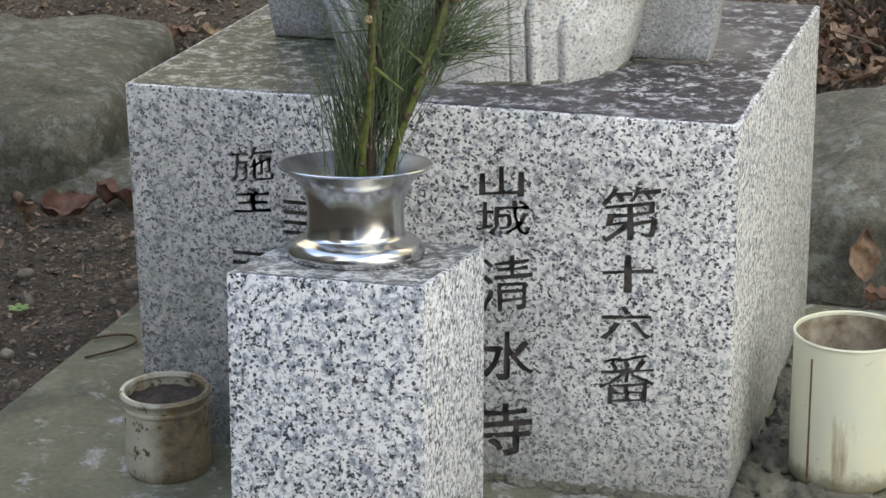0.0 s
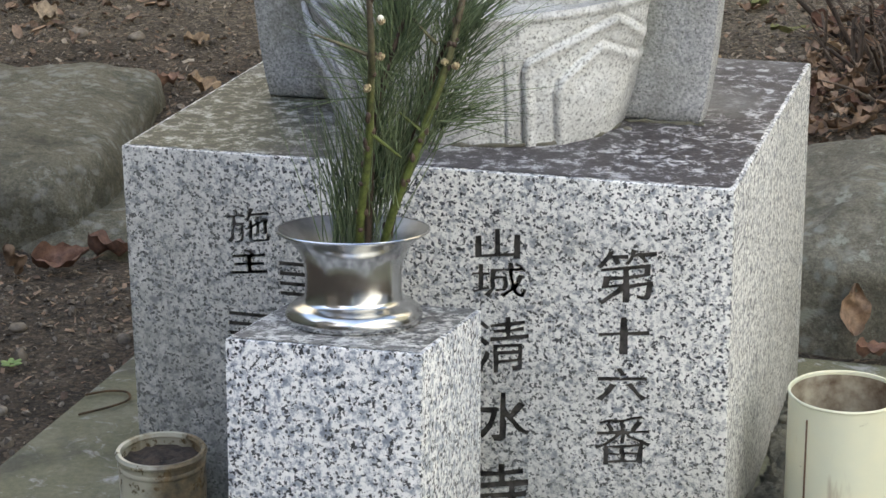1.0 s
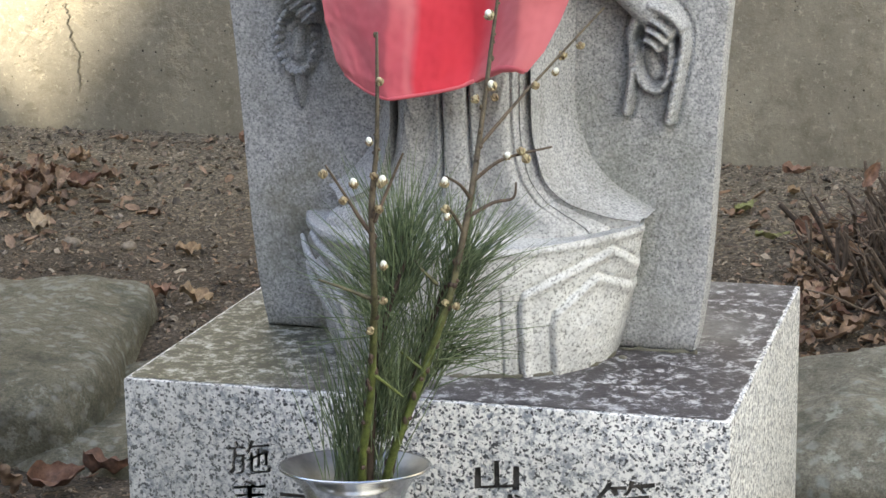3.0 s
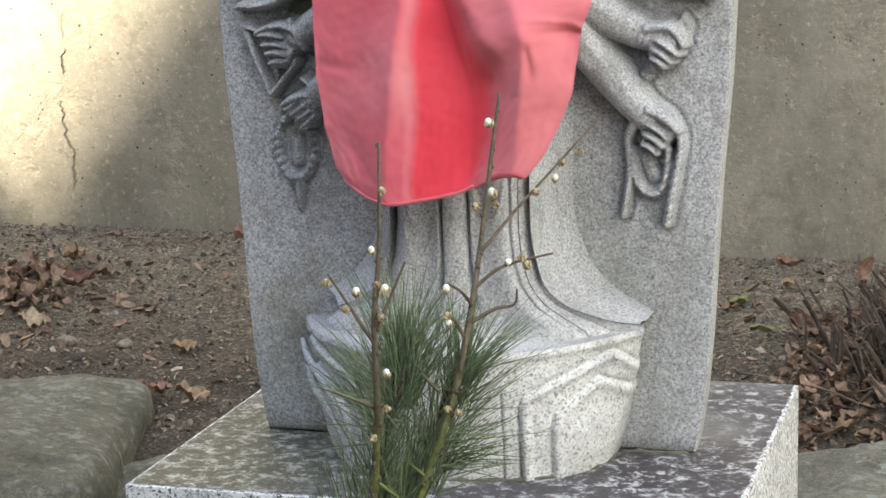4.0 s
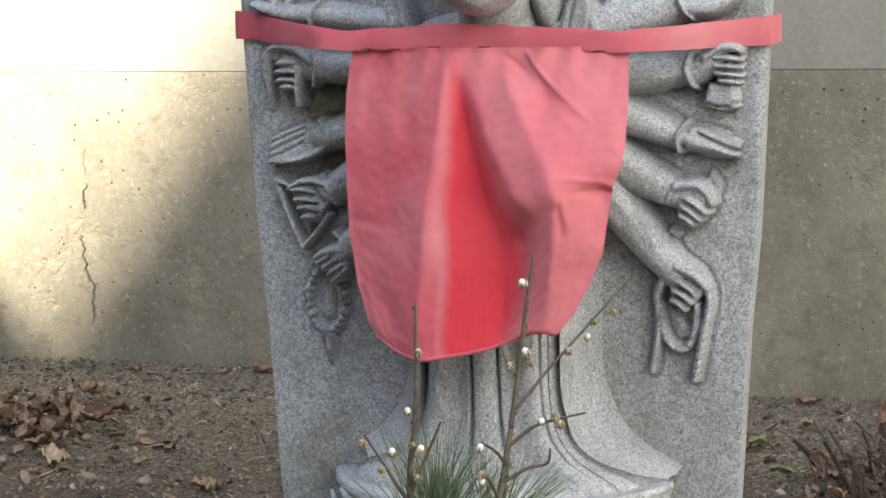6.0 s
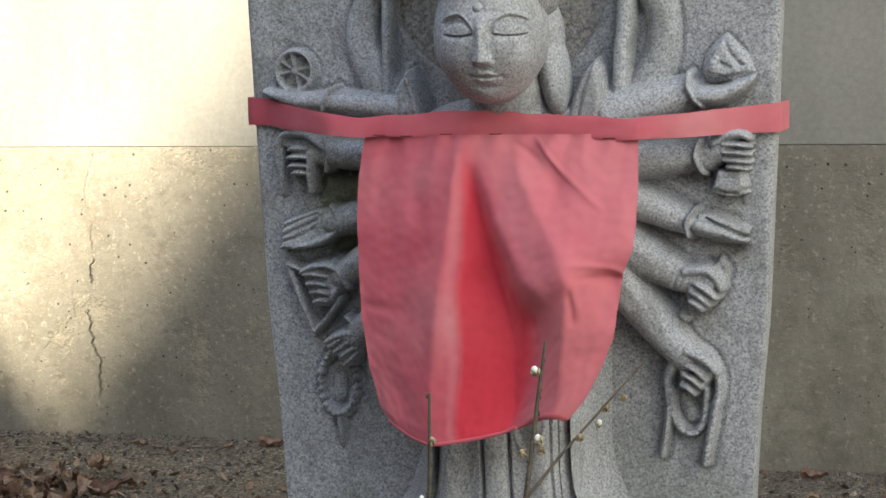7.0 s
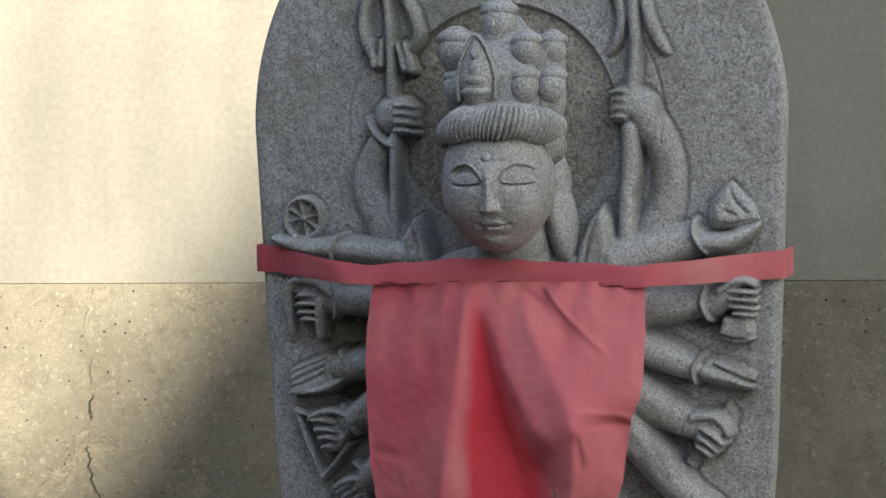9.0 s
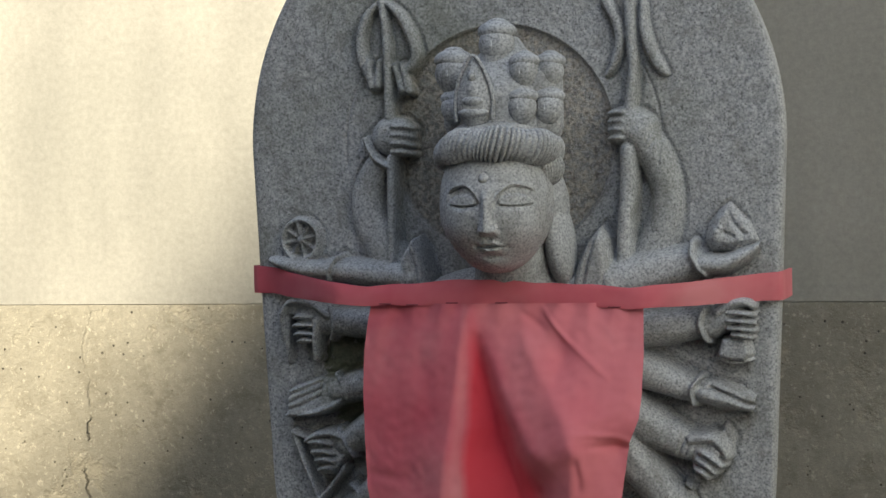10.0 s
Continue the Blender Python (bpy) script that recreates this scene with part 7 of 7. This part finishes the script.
for k in range(9000):
    x, y = (rng.uniform(-1.75, 0.5), rng.uniform(1.02, 2.17)) if k < 7600 else (rng.uniform(-1.0, -0.41), rng.uniform(-0.1, 0.62))
    if k > 8100:
        break
    L = min(0.020 if k < 7600 else 0.008, 0.0030 * math.exp(abs(rng.gauss(0, 0.75))))
    m = pose(x, y, soil_height(x, y) + 0.0020, rng.uniform(-40, 40), rng.uniform(-40, 40), rng.uniform(0, 360))
    w = L * rng.uniform(0.18, 0.6)
    chips.add([m @ Vector(p) for p in ((-L / 2, -w / 2, 0), (0, -w / 2.4, w * 0.25), (L / 2, -w / 3, 0), (L / 2.4, w / 2, 0), (0, w / 2.2, w * 0.2), (-L / 2.5, w / 2.2, 0))], [(0, 1, 4, 5), (1, 2, 3, 4)])
thing("soil_debris", chips, M_CHIP, "pale bits of bark, straw and leaf on the soil", "debris", kind="stuff", angle=180)
thing("leaf_litter", litter, M_LEAF, "broken dry leaf litter on the soil", "leaves", kind="stuff", angle=180)


# ---- pebbles, crumbs and twigs on the soil ----
ICO_V, ICO_F = [], []
_b = bmesh.new()
bmesh.ops.create_icosphere(_b, subdivisions=1, radius=1)
_b.verts.index_update()
ICO_V = [v.co.copy() for v in _b.verts]
ICO_F = [[v.index for v in f.verts] for f in _b.faces]
_b.free()
peb = Shell()
for k in range(15000):
    if k < 11500:
        x, y = rng.uniform(-1.75, 0.55), rng.uniform(1.0, 2.18)
    elif k < 12800:
        x, y = rng.uniform(-1.7, 0.3), 2.187 - abs(rng.gauss(0, 0.05))
    else:
        x, y = rng.uniform(-1.0, -0.41), rng.uniform(-0.1, 0.62)
    r = min(0.009, 0.0013 * math.exp(rng.gauss(0.30, 0.62)))
    m = pose(x, y, soil_height(x, y) + r * 0.25, rng.uniform(0, 360), rng.uniform(0, 360), rng.uniform(0, 360))
    sc = (r * rng.uniform(0.8, 1.4), r, r * rng.uniform(0.5, 0.9))
    peb.add([m @ Vector((v.x * sc[0], v.y * sc[1], v.z * sc[2])) * 1 for v in ICO_V], ICO_F)
thing("gravel", peb, M_PEBBLE, "scattered small gravel and soil crumbs", "gravel", kind="stuff", angle=35)

for x, y, r in ((-0.515, 0.200, 0.012), (-0.470, 0.155, 0.007), (-0.575, 0.235, 0.015), (-0.50, 0.09, 0.006), (-1.03, 1.46, 0.014), (-0.93, 1.46, 0.012), (-0.56, 0.36, 0.008)):
    q = Shell().ball((x, y, soil_height(x, y) + r * 0.3), (r * 1.25, r, r * 0.7), (0, 0, x * 900), 12, 8, lambda u: u * (1 + 0.2 * noise.noise(u * 2 + Vector((x * 50, 0, 0)))))
    thing("pebble", q, M_PEBBLE, "small grey-brown pebble on the soil", "stone", "pebbles", angle=180)

tw = Shell()
for _ in range(150):
    x, y = rng.uniform(-1.7, 0.5), rng.uniform(1.02, 2.15)
    a, L = rng.uniform(0, math.pi), rng.uniform(0.015, 0.06)
    z = soil_height(x, y) + 0.004
    d = Vector((math.cos(a), math.sin(a), 0)) * L / 2
    p = Vector((x, y, z))
    tw.tube([p - d, p + Vector((rng.gauss(0, 0.004), rng.gauss(0, 0.004), rng.uniform(0, 0.004))), p + d], [0.0009, 0.0012, 0.0006], 5, 2)
thing("fallen_twigs", tw, M_WOOD, "thin dry twigs scattered on the soil", "twigs", kind="stuff")
thing("stick", Shell().tube([(-0.80, 1.93, 0.088), (-0.72, 1.97, 0.094), (-0.62, 1.99, 0.094)], [0.006, 0.007, 0.004], 8, 3), M_WOOD, "short dead stick lying near the wall", "stick")

sd = base_empty("seedling", (0, 0, 0), "tiny green seedling growing in the soil", "plant")
for k in range(6):
    a = k * 1.05
    c = Vector((-0.515 + 0.007 * math.cos(a), 0.262 + 0.007 * math.sin(a), -0.006))
    part("leaf", Shell().ball(c, (0.0050, 0.0034, 0.0012), (0, -14, math.degrees(a)), 10, 6), M_MOSS, sd)


# ---- dead shrub: a clump of cut stems ----
def shrub():
    rg = random.Random(8)
    b = base_empty("dead_shrub", (0, 0, 0), "clump of cut brown stems with dry leaves", "shrub")
    for k in range(230):
        x, y = 0.315 + rg.gauss(0, 0.07), 1.45 + rg.gauss(0, 0.12)
        z = soil_height(x, y) - 0.01
        lean = Vector(((x - 0.32) * 2.0 + rg.gauss(0, 0.45), (y - 1.45) * 1.2 + rg.gauss(0, 0.4), 1)).normalized()
        L = rg.uniform(0.045, 0.13) + 0.13 * sstep(0.25, 0.36, x) * rg.random()
        r = rg.uniform(0.0016, 0.0042)
        p = Vector((x, y, z))
        mid = p + lean * L * 0.5 + Vector((rg.gauss(0, 0.006), rg.gauss(0, 0.006), 0))
        st = part("stem", Shell().tube([p, mid, p + lean * L], [r * 1.15, r, r * 0.85], 8, 3, sharp=True), M_WOOD, b)
        if rg.random() < 0.55:
            side = Vector((rg.gauss(0, 1), rg.gauss(0, 1), 0.8)).normalized()
            e = mid + side * rg.uniform(0.03, 0.09)
            part("side_twig", Shell().tube([mid, (mid + e) / 2 + Vector((0, 0, 0.004)), e], [r * 0.5, r * 0.4, r * 0.2], 6, 3), M_WOOD, st)
    part("stem", Shell().tube([(0.236, 1.50, 0.06), (0.226, 1.50, 0.13), (0.212, 1.50, 0.222)], [0.0042, 0.0036, 0.0024], 8, 4), M_WOOD, b)
    fine = Shell()
    for k in range(170):
        x, y = 0.30 + rg.gauss(0, 0.08), 1.44 + rg.gauss(0, 0.11)
        p = Vector((x, y, soil_height(x, y) + rg.uniform(0.0, 0.10)))
        d = Vector((rg.gauss(0, 1), rg.gauss(0, 1), rg.gauss(0.2, 0.5))).normalized() * rg.uniform(0.03, 0.09)
        fine.tube([p, p + d * 0.5 + Vector((0, 0, rg.gauss(0, 0.004))), p + d], [0.0010, 0.0009, 0.0005], 5, 2)
    part("twig_tangle", fine, M_WOOD, b, kind="stuff")


shrub()
